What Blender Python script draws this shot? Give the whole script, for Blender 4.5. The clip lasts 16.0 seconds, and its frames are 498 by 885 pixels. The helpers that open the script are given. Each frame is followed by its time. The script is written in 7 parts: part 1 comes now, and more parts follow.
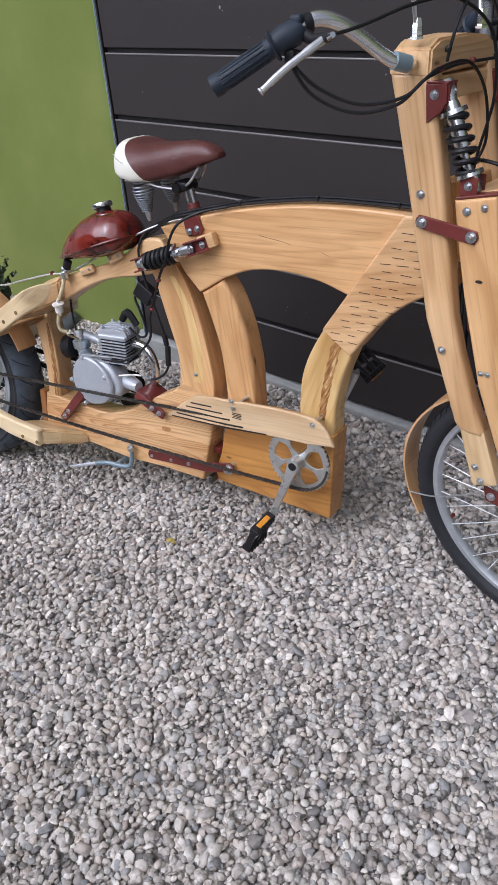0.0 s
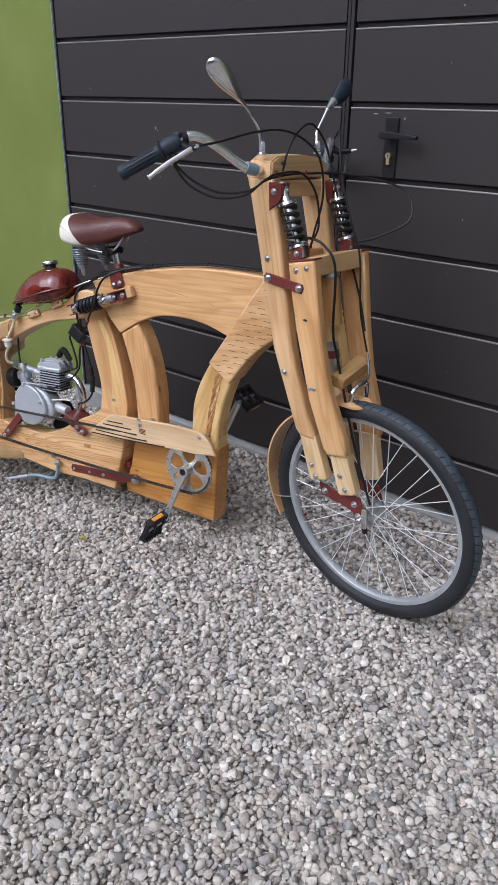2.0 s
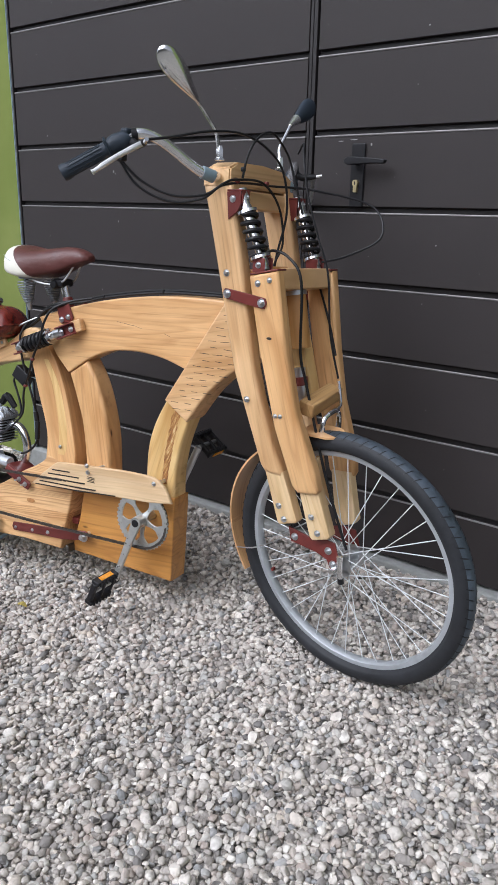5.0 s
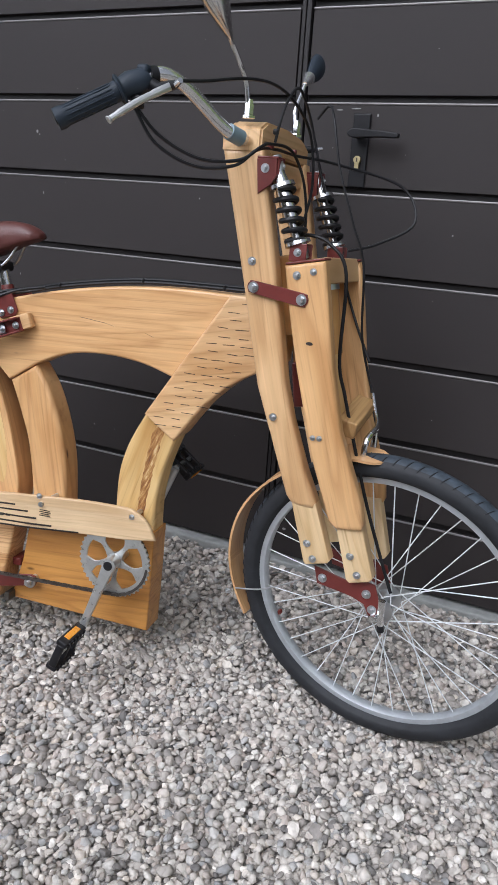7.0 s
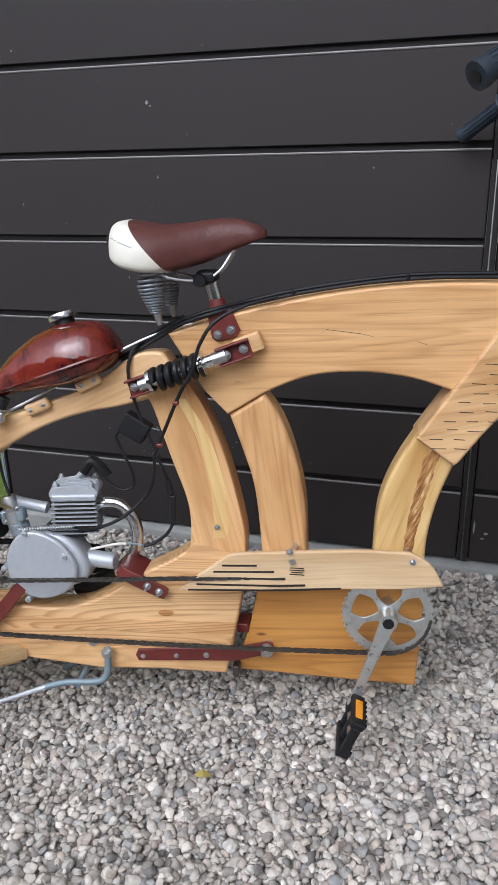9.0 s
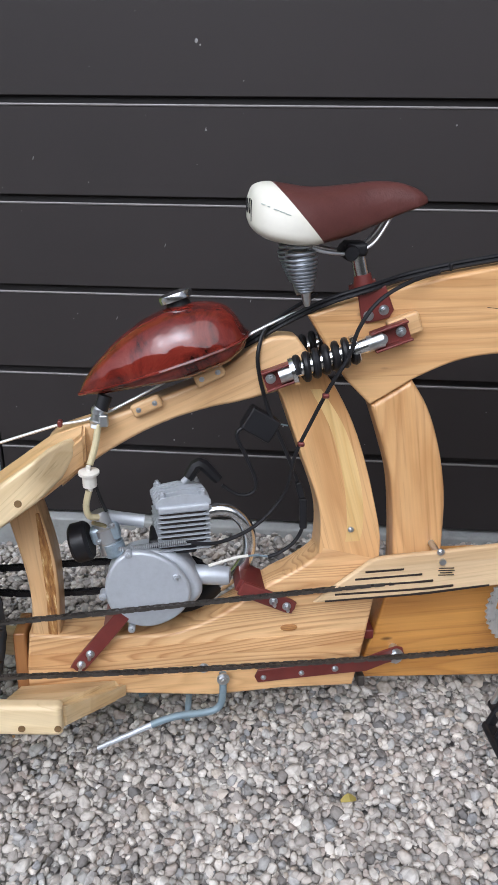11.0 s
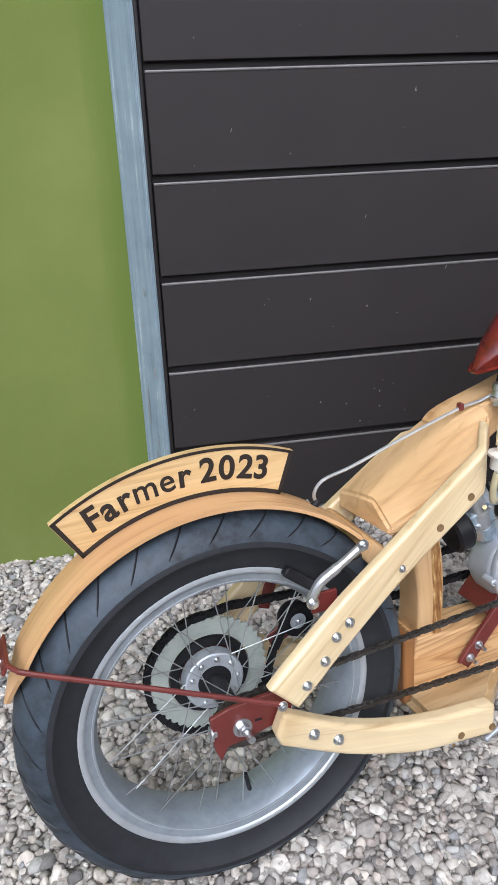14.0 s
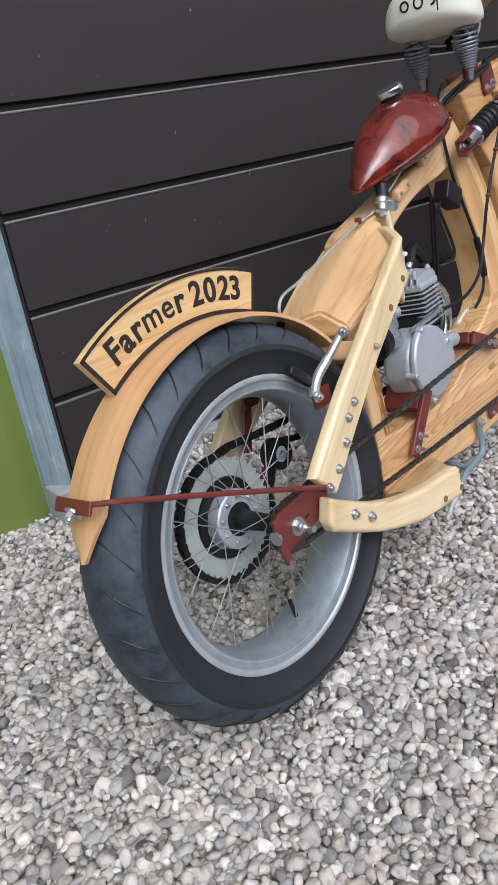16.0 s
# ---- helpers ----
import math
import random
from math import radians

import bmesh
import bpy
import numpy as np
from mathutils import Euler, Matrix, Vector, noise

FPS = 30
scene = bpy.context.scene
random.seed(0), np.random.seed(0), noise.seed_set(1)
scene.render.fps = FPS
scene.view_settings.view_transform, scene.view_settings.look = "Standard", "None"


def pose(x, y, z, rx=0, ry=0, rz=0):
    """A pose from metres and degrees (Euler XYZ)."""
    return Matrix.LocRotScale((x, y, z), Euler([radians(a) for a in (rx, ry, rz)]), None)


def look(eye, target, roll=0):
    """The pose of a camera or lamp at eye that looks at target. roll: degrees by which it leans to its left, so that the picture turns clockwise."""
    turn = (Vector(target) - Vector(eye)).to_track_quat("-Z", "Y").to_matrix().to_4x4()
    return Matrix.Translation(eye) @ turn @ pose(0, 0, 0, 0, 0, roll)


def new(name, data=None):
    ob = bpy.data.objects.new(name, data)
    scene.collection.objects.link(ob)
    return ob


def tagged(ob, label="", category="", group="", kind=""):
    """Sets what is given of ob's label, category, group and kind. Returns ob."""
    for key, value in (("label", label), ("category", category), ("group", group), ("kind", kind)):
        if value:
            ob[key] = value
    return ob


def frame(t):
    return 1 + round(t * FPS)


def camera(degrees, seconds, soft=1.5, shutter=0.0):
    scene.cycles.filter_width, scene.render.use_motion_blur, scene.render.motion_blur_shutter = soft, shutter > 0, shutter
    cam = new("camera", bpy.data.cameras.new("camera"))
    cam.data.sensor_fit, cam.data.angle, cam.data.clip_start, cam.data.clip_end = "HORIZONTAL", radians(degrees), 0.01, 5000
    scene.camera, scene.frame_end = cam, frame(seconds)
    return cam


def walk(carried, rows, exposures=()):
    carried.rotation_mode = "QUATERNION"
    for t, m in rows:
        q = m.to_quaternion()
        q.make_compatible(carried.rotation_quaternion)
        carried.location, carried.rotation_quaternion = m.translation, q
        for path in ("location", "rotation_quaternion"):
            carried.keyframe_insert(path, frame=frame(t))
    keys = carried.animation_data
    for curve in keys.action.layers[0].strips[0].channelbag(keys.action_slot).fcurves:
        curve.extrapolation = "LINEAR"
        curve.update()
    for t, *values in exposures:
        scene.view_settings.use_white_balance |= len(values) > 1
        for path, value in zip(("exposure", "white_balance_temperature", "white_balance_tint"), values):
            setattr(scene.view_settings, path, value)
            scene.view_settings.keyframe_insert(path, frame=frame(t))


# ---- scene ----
cam = camera(37.3, 16.0)
PATH = [
    (0, (2.032, -1.752, 1.354), (0.885, -0.533, 0.26), -4.5),
    (0.5, (2.108, -1.884, 1.353), (0.972, -0.643, 0.273), -4.7),
    (1, (2.228, -2.016, 1.338), (1.195, -0.686, 0.26), -2.5),
    (1.5, (2.364, -2.038, 1.353), (1.297, -0.691, 0.329), -0.9),
    (2, (2.524, -2.041, 1.357), (1.381, -0.637, 0.506), 0.8),
    (2.5, (2.585, -2.014, 1.337), (1.385, -0.563, 0.664), 1.0),
    (3, (2.576, -1.939, 1.266), (1.38, -0.479, 0.603), 0.6),
    (3.5, (2.58, -1.892, 1.196), (1.382, -0.418, 0.571), 0.5),
    (4, (2.568, -1.881, 1.144), (1.365, -0.405, 0.532), 0.4),
    (4.5, (2.534, -1.894, 1.129), (1.326, -0.416, 0.533), 0.5),
    (4.7, (2.501, -1.903, 1.132), (1.307, -0.414, 0.534), 0.7),
    (6.8, (2.045, -1.85, 1.095), (1.269, -0.111, 0.483), 3.9),
    (7, (1.962, -1.821, 1.095), (1.181, -0.088, 0.473), 3.9),
    (7.5, (1.774, -1.796, 1.107), (1.022, -0.06, 0.457), 3.2),
    (8, (1.57, -1.847, 1.107), (0.99, -0.048, 0.456), 2.6),
    (8.5, (1.4, -1.851, 1.111), (0.814, -0.067, 0.424), 1.4),
    (9, (1.184, -1.784, 1.11), (0.639, 0.004, 0.398), -1.2),
    (9.2, (1.141, -1.752, 1.102), (0.583, 0.033, 0.394), -2.8),
    (11.3, (0.562, -1.682, 1.111), (0.479, 0.137, 0.283), 0.4),
    (11.5, (0.505, -1.637, 1.112), (0.447, 0.179, 0.277), -0.1),
    (12, (0.374, -1.582, 1.104), (0.369, 0.232, 0.263), -0.2),
    (12.5, (0.214, -1.61, 1.11), (0.419, 0.189, 0.26), 1.1),
    (13, (0.044, -1.656, 1.115), (0.305, 0.135, 0.263), -0.2),
    (13.5, (-0.094, -1.631, 1.101), (0.2, 0.146, 0.232), -0.3),
    (14, (-0.243, -1.574, 1.092), (0.086, 0.198, 0.225), -1.9),
    (14.5, (-0.31, -1.55, 1.086), (0.176, 0.178, 0.205), -1.9),
    (15, (-0.46, -1.561, 1.083), (0.29, 0.085, 0.23), -0.3),
    (15.5, (-0.597, -1.584, 1.01), (0.281, -0.003, 0.157), -3.2),
    (16, (-0.683, -1.567, 0.838), (0.348, -0.05, 0.042), -9.6),
]
walk(cam, [(t, look(eye, target, roll)) for t, eye, target, roll in PATH], [(0.0, 0.20, 6350, 14), (0.5, 0.20, 6350, 14), (1.5, 0.14, 6350, 13), (3.5, 0.42, 6450, 10), (9.0, 0.22, 6450, 9), (12.0, 0.28, 6400, 9), (14.0, 0.46, 6400, 9), (15.0, 0.50, 6400, 9), (15.5, 0.40, 6450, 10), (16.0, 0.32, 6450, 10)])

# ---- light: an overcast day ----
world = bpy.data.worlds.new("sky")
scene.world = world
world.use_nodes = True
wn = world.node_tree
wn.nodes.clear()
sky = wn.nodes.new("ShaderNodeTexSky")
sky.sky_type = "NISHITA"
sky.sun_disc = False
sky.sun_elevation = radians(45)
sky.sun_rotation = radians(200)
sky.air_density, sky.dust_density, sky.ozone_density = 1.0, 6.0, 1.0
milk = wn.nodes.new("ShaderNodeMixRGB")
milk.inputs[0].default_value = 0.93
grey = wn.nodes.new("ShaderNodeRGBToBW")
bg = wn.nodes.new("ShaderNodeBackground")
bg.inputs[1].default_value = 0.15
wo = wn.nodes.new("ShaderNodeOutputWorld")
wn.links.new(sky.outputs[0], milk.inputs[1])
wn.links.new(sky.outputs[0], grey.inputs[0])
wn.links.new(grey.outputs[0], milk.inputs[2])
cool = wn.nodes.new("ShaderNodeMixRGB")
cool.blend_type = "MULTIPLY"
cool.inputs[0].default_value = 1.0
cool.inputs[2].default_value = (0.95, 1.0, 1.15, 1)
wn.links.new(milk.outputs[0], cool.inputs[1])
wn.links.new(cool.outputs[0], bg.inputs[0])
wn.links.new(bg.outputs[0], wo.inputs[0])

sun_data = bpy.data.lights.new("sun", "SUN")
sun_data.energy, sun_data.angle, sun_data.color = 1.08, radians(70), (1.0, 0.98, 0.97)
sun = new("sun", sun_data)
sun.matrix_world = look((1.0, -6.6, 6.2), (0.9, -0.4, 0))

# ---- materials ----
def shader(name):
    m = bpy.data.materials.new(name)
    m.use_nodes = True
    t = m.node_tree
    return m, t, t.nodes["Principled BSDF"], lambda a, b: t.links.new(a, b)


def node(t, kind, **values):
    n = t.nodes.new(kind)
    for key, value in values.items():
        n.inputs[key].default_value = value
    return n


def ramp(t, stops):
    n = t.nodes.new("ShaderNodeValToRGB")
    while len(n.color_ramp.elements) < len(stops):
        n.color_ramp.elements.new(0.5)
    for e, (at, colour) in zip(n.color_ramp.elements, stops):
        e.position, e.color = at, (*colour, 1)
    return n


def wood(name, pale, dark, knot=(0.09, 0.035, 0.012), rough=0.38, rings=1.0, coat=0.25, figure=1.0):
    """Sawn and varnished softwood; the mesh attribute 'grain' runs x along, y across the board."""
    m, t, p, link = shader(name)
    at = t.nodes.new("ShaderNodeAttribute")
    at.attribute_name = "grain"
    info = t.nodes.new("ShaderNodeObjectInfo")
    shift = node(t, "ShaderNodeVectorMath")
    link(at.outputs["Vector"], shift.inputs[0])
    move = node(t, "ShaderNodeCombineXYZ")
    mult = node(t, "ShaderNodeMath")
    mult.operation = "MULTIPLY"
    mult.inputs[1].default_value = 7.0
    link(info.outputs["Random"], mult.inputs[0])
    for k in range(3):
        link(mult.outputs[0], move.inputs[k])
    link(move.outputs[0], shift.inputs[1])
    # growth rings: bands across the board, bent by slow noise along it
    squeeze = node(t, "ShaderNodeMapping")
    squeeze.inputs["Scale"].default_value = (0.8, 7.5, 7.5)
    link(shift.outputs[0], squeeze.inputs[0])
    slow = node(t, "ShaderNodeTexNoise", Scale=1.0, Detail=2.0, Roughness=0.4, Distortion=0.5)
    link(squeeze.outputs[0], slow.inputs["Vector"])
    band = node(t, "ShaderNodeMath")
    band.operation = "MULTIPLY"
    band.inputs[1].default_value = 13.0 * rings
    link(slow.outputs["Fac"], band.inputs[0])
    saw = node(t, "ShaderNodeMath")
    saw.operation = "FRACT"
    link(band.outputs[0], saw.inputs[0])
    ring = ramp(t, [(0.0, (0.1, 0.1, 0.1)), (0.45, (0.22, 0.22, 0.22)), (0.82, (1, 1, 1)), (1.0, (0.12, 0.12, 0.12))])
    link(saw.outputs[0], ring.inputs[0])
    # fibres
    fine = node(t, "ShaderNodeMapping")
    fine.inputs["Scale"].default_value = (5.0, 190.0, 26.0)
    link(shift.outputs[0], fine.inputs[0])
    fibre = node(t, "ShaderNodeTexNoise", Scale=1.0, Detail=3.0, Roughness=0.6)
    link(fine.outputs[0], fibre.inputs["Vector"])
    # large patches of redder and paler wood
    broad = node(t, "ShaderNodeMapping")
    broad.inputs["Scale"].default_value = (2.4, 8.0, 8.0)
    link(shift.outputs[0], broad.inputs[0])
    patch = node(t, "ShaderNodeTexNoise", Scale=1.0, Detail=3.0, Roughness=0.55)
    link(broad.outputs[0], patch.inputs["Vector"])
    two = node(t, "ShaderNodeMixRGB")
    two.inputs[1].default_value, two.inputs[2].default_value = (*pale, 1), (*dark, 1)
    weigh = node(t, "ShaderNodeMath")
    weigh.operation = "MULTIPLY"
    weigh.inputs[1].default_value = 0.5 * figure
    link(ring.outputs[0], weigh.inputs[0])
    link(weigh.outputs[0], two.inputs[0])
    warm = node(t, "ShaderNodeMixRGB")
    warm.blend_type = "MULTIPLY"
    strong = lambda *c: tuple(1 + (v - 1) * figure for v in c)
    tone = ramp(t, [(0.28, strong(0.74, 0.62, 0.48)), (0.42, strong(0.95, 0.90, 0.84)), (0.54, strong(1.03, 1.02, 1.0)), (0.72, strong(1.2, 1.22, 1.22))])
    link(patch.outputs["Fac"], tone.inputs[0])
    warm.inputs[0].default_value = 1.0
    link(two.outputs[0], warm.inputs[1])
    link(tone.outputs[0], warm.inputs[2])
    thread = node(t, "ShaderNodeMixRGB")
    thread.blend_type = "MULTIPLY"
    thread.inputs[0].default_value = 1.0
    strand = ramp(t, [(0.24, (0.72, 0.63, 0.54)), (0.42, (0.98, 0.97, 0.96)), (0.6, (1.04, 1.03, 1.02)), (0.8, (1.14, 1.14, 1.13))])
    link(fibre.outputs["Fac"], strand.inputs[0])
    link(warm.outputs[0], thread.inputs[1])
    link(strand.outputs[0], thread.inputs[2])
    # small knots and resin cracks
    spot = node(t, "ShaderNodeMapping")
    spot.inputs["Scale"].default_value = (4.5, 13.0, 13.0)
    link(shift.outputs[0], spot.inputs[0])
    cell = node(t, "ShaderNodeTexVoronoi", Scale=1.0, Randomness=1.0)
    link(spot.outputs[0], cell.inputs["Vector"])
    near = ramp(t, [(0.0, (1, 1, 1)), (0.03, (0.8, 0.8, 0.8)), (0.065, (0, 0, 0))])
    link(cell.outputs["Distance"], near.inputs[0])
    knots = node(t, "ShaderNodeMixRGB")
    knots.inputs[2].default_value = (*knot, 1)
    link(near.outputs[0], knots.inputs[0])
    link(thread.outputs[0], knots.inputs[1])
    link(knots.outputs[0], p.inputs["Base Color"])
    glossy = node(t, "ShaderNodeMapRange")
    glossy.inputs["To Min"].default_value, glossy.inputs["To Max"].default_value = rough - 0.08, rough + 0.14
    link(patch.outputs["Fac"], glossy.inputs["Value"])
    link(glossy.outputs[0], p.inputs["Roughness"])
    p.inputs["Coat Weight"].default_value, p.inputs["Coat Roughness"].default_value = coat, 0.22
    both = node(t, "ShaderNodeMath")
    both.operation = "ADD"
    link(fibre.outputs["Fac"], both.inputs[0])
    link(ring.outputs[0], both.inputs[1])
    bump = node(t, "ShaderNodeBump", Strength=0.22, Distance=0.002)
    link(both.outputs[0], bump.inputs["Height"])
    link(bump.outputs[0], p.inputs["Normal"])
    return m


def plain(name, colour, rough=0.5, metal=0.0, vary=0.15, scale=30.0, bump=0.0, coat=0.0, dirt=None, shine=0.5, gloss=0.06):
    """Paint, rubber, plastic or metal, with mottling at two scales."""
    m, t, p, link = shader(name)
    p.inputs["Coat IOR"].default_value = 1.5 if coat < 1 else 1.85
    co = t.nodes.new("ShaderNodeTexCoord")
    a = node(t, "ShaderNodeTexNoise", Scale=scale, Detail=5.0, Roughness=0.65)
    b = node(t, "ShaderNodeTexNoise", Scale=scale * 0.12, Detail=2.0)
    link(co.outputs["Object"], a.inputs["Vector"])
    link(co.outputs["Object"], b.inputs["Vector"])
    mean = node(t, "ShaderNodeMixRGB")
    mean.inputs[0].default_value = 0.45
    link(a.outputs["Fac"], mean.inputs[1])
    link(b.outputs["Fac"], mean.inputs[2])
    low = tuple(c * (1 - vary) for c in colour)
    high = tuple(min(1, c * (1 + vary)) for c in colour)
    r = ramp(t, [(0.3, dirt or low), (0.48, colour), (0.72, high)])
    link(mean.outputs[0], r.inputs[0])
    link(r.outputs[0], p.inputs["Base Color"])
    g = node(t, "ShaderNodeMapRange")
    g.inputs["To Min"].default_value, g.inputs["To Max"].default_value = max(0.02, rough - 0.1), min(1, rough + 0.15)
    link(a.outputs["Fac"], g.inputs["Value"])
    link(g.outputs[0], p.inputs["Roughness"])
    p.inputs["Metallic"].default_value = metal
    p.inputs["Specular IOR Level"].default_value = shine
    p.inputs["Coat Weight"].default_value, p.inputs["Coat Roughness"].default_value = coat, gloss
    if bump:
        n = node(t, "ShaderNodeBump", Strength=bump, Distance=0.003)
        link(a.outputs["Fac"], n.inputs["Height"])
        link(n.outputs[0], p.inputs["Normal"])
    return m


def lacquer(name):
    """Brush-painted oxblood under thick clear lacquer: dark blotches in the colour, for mottling and for ragged dark
    reflections, below a wet, slightly rippled surface.
    """
    m, t, p, link = shader(name)
    co = t.nodes.new("ShaderNodeTexCoord")
    big = node(t, "ShaderNodeTexNoise", Scale=17.0, Detail=5.0, Roughness=0.7, Distortion=0.8)
    link(co.outputs["Object"], big.inputs["Vector"])
    r = ramp(t, [(0.34, (0.030, 0.006, 0.005)), (0.45, (0.105, 0.013, 0.009)), (0.56, (0.165, 0.020, 0.013)), (0.7, (0.20, 0.034, 0.022))])
    link(big.outputs["Fac"], r.inputs[0])
    link(r.outputs[0], p.inputs["Base Color"])
    p.inputs["Roughness"].default_value, p.inputs["Specular IOR Level"].default_value = 0.6, 0.0
    p.inputs["Coat Weight"].default_value, p.inputs["Coat Roughness"].default_value, p.inputs["Coat IOR"].default_value = 1.0, 0.03, 1.6
    wave = node(t, "ShaderNodeTexNoise", Scale=26.0, Detail=2.0)
    link(co.outputs["Object"], wave.inputs["Vector"])
    n = node(t, "ShaderNodeBump", Strength=0.18, Distance=0.01)
    link(wave.outputs["Fac"], n.inputs["Height"])
    link(n.outputs[0], p.inputs["Coat Normal"])
    return m


def pebbly(name):
    """Gravel seen from afar: every cell of the pattern a stone of its own grey, domed."""
    m, t, p, link = shader(name)
    geo = t.nodes.new("ShaderNodeNewGeometry")
    cell = node(t, "ShaderNodeTexVoronoi", Scale=62.0, Randomness=1.0)
    link(geo.outputs["Position"], cell.inputs["Vector"])
    split = t.nodes.new("ShaderNodeSeparateXYZ")
    link(cell.outputs["Color"], split.inputs[0])
    tint = ramp(t, [(0.0, (0.156, 0.149, 0.144)), (0.2, (0.288, 0.266, 0.247)), (0.5, (0.396, 0.372, 0.346)), (0.8, (0.336, 0.316, 0.295)), (1.0, (0.552, 0.524, 0.488))])
    link(split.outputs["X"], tint.inputs[0])
    link(tint.outputs[0], p.inputs["Base Color"])
    p.inputs["Roughness"].default_value = 0.9
    dome = ramp(t, [(0.0, (1, 1, 1)), (0.7, (0, 0, 0))])
    link(cell.outputs["Distance"], dome.inputs[0])
    n = node(t, "ShaderNodeBump", Strength=1.0, Distance=0.016)
    link(dome.outputs[0], n.inputs["Height"])
    link(n.outputs[0], p.inputs["Normal"])
    return m


def streaky(name):
    """Old blue-grey gloss paint, brushed upright, rubbed pale along the edges."""
    m, t, p, link = shader(name)
    co = t.nodes.new("ShaderNodeTexCoord")
    long = node(t, "ShaderNodeMapping")
    long.inputs["Scale"].default_value = (90.0, 90.0, 3.0)
    link(co.outputs["Object"], long.inputs[0])
    a = node(t, "ShaderNodeTexNoise", Scale=1.0, Detail=4.0, Roughness=0.6)
    link(long.outputs[0], a.inputs["Vector"])
    b = node(t, "ShaderNodeTexNoise", Scale=7.0, Detail=5.0, Roughness=0.7)
    link(co.outputs["Object"], b.inputs["Vector"])
    mix = node(t, "ShaderNodeMixRGB")
    mix.inputs[0].default_value = 0.4
    link(a.outputs["Fac"], mix.inputs[1])
    link(b.outputs["Fac"], mix.inputs[2])
    r = ramp(t, [(0.30, (0.09, 0.125, 0.16)), (0.44, (0.19, 0.25, 0.295)), (0.56, (0.24, 0.31, 0.35)), (0.66, (0.50, 0.55, 0.58))])
    link(mix.outputs[0], r.inputs[0])
    link(r.outputs[0], p.inputs["Base Color"])
    p.inputs["Roughness"].default_value = 0.45
    bump = node(t, "ShaderNodeBump", Strength=0.2, Distance=0.002)
    link(mix.outputs[0], bump.inputs["Height"])
    link(bump.outputs[0], p.inputs["Normal"])
    return m


def rendered_wall(name):
    """Rolled green masonry paint, brushed darker where it was cut in beside the door."""
    m, t, p, link = shader(name)
    geo = t.nodes.new("ShaderNodeNewGeometry")
    a = node(t, "ShaderNodeTexNoise", Scale=2.2, Detail=5.0, Roughness=0.6)
    b = node(t, "ShaderNodeTexNoise", Scale=160.0, Detail=4.0, Roughness=0.7)
    link(geo.outputs["Position"], a.inputs["Vector"])
    link(geo.outputs["Position"], b.inputs["Vector"])
    tone = ramp(t, [(0.3, (0.143, 0.180, 0.045)), (0.5, (0.163, 0.201, 0.055)), (0.7, (0.192, 0.225, 0.068))])
    link(a.outputs["Fac"], tone.inputs[0])
    upright = node(t, "ShaderNodeMapping")
    upright.inputs["Scale"].default_value = (30.0, 30.0, 5.0)
    link(geo.outputs["Position"], upright.inputs[0])
    c = node(t, "ShaderNodeTexNoise", Scale=1.0, Detail=4.0)
    link(upright.outputs[0], c.inputs["Vector"])
    split = t.nodes.new("ShaderNodeSeparateXYZ")
    link(geo.outputs["Position"], split.inputs[0])
    wave = node(t, "ShaderNodeMath")
    wave.operation = "MULTIPLY_ADD"
    wave.inputs[1].default_value = 0.05
    link(c.outputs["Fac"], wave.inputs[0])
    link(split.outputs["X"], wave.inputs[2])
    edge = node(t, "ShaderNodeMapRange")
    edge.inputs["From Min"].default_value, edge.inputs["From Max"].default_value = -0.225, -0.19
    edge.inputs["To Max"].default_value = 0.75
    link(wave.outputs[0], edge.inputs["Value"])
    cut = node(t, "ShaderNodeMixRGB")
    cut.inputs[2].default_value = (0.115, 0.165, 0.035, 1)
    link(edge.outputs[0], cut.inputs[0])
    link(tone.outputs[0], cut.inputs[1])
    link(cut.outputs[0], p.inputs["Base Color"])
    p.inputs["Roughness"].default_value, p.inputs["Specular IOR Level"].default_value = 0.9, 0.15
    bump = node(t, "ShaderNodeBump", Strength=0.35, Distance=0.002)
    link(b.outputs["Fac"], bump.inputs["Height"])
    link(bump.outputs[0], p.inputs["Normal"])
    return m


def barky(name):
    """Torn inner bark: brown shreds over pale wood."""
    m, t, p, link = shader(name)
    at = t.nodes.new("ShaderNodeAttribute")
    at.attribute_name = "grain"
    long = node(t, "ShaderNodeMapping")
    long.inputs["Scale"].default_value = (22.0, 130.0, 40.0)
    link(at.outputs["Vector"], long.inputs[0])
    a = node(t, "ShaderNodeTexNoise", Scale=1.0, Detail=5.0, Roughness=0.65)
    link(long.outputs[0], a.inputs["Vector"])
    r = ramp(t, [(0.36, (0.15, 0.055, 0.018)), (0.48, (0.32, 0.14, 0.04)), (0.58, (0.48, 0.26, 0.09)), (0.64, (0.68, 0.49, 0.25))])
    link(a.outputs["Fac"], r.inputs[0])
    link(r.outputs[0], p.inputs["Base Color"])
    p.inputs["Roughness"].default_value = 0.6
    bump = node(t, "ShaderNodeBump", Strength=0.9, Distance=0.004)
    link(a.outputs["Fac"], bump.inputs["Height"])
    link(bump.outputs[0], p.inputs["Normal"])
    return m


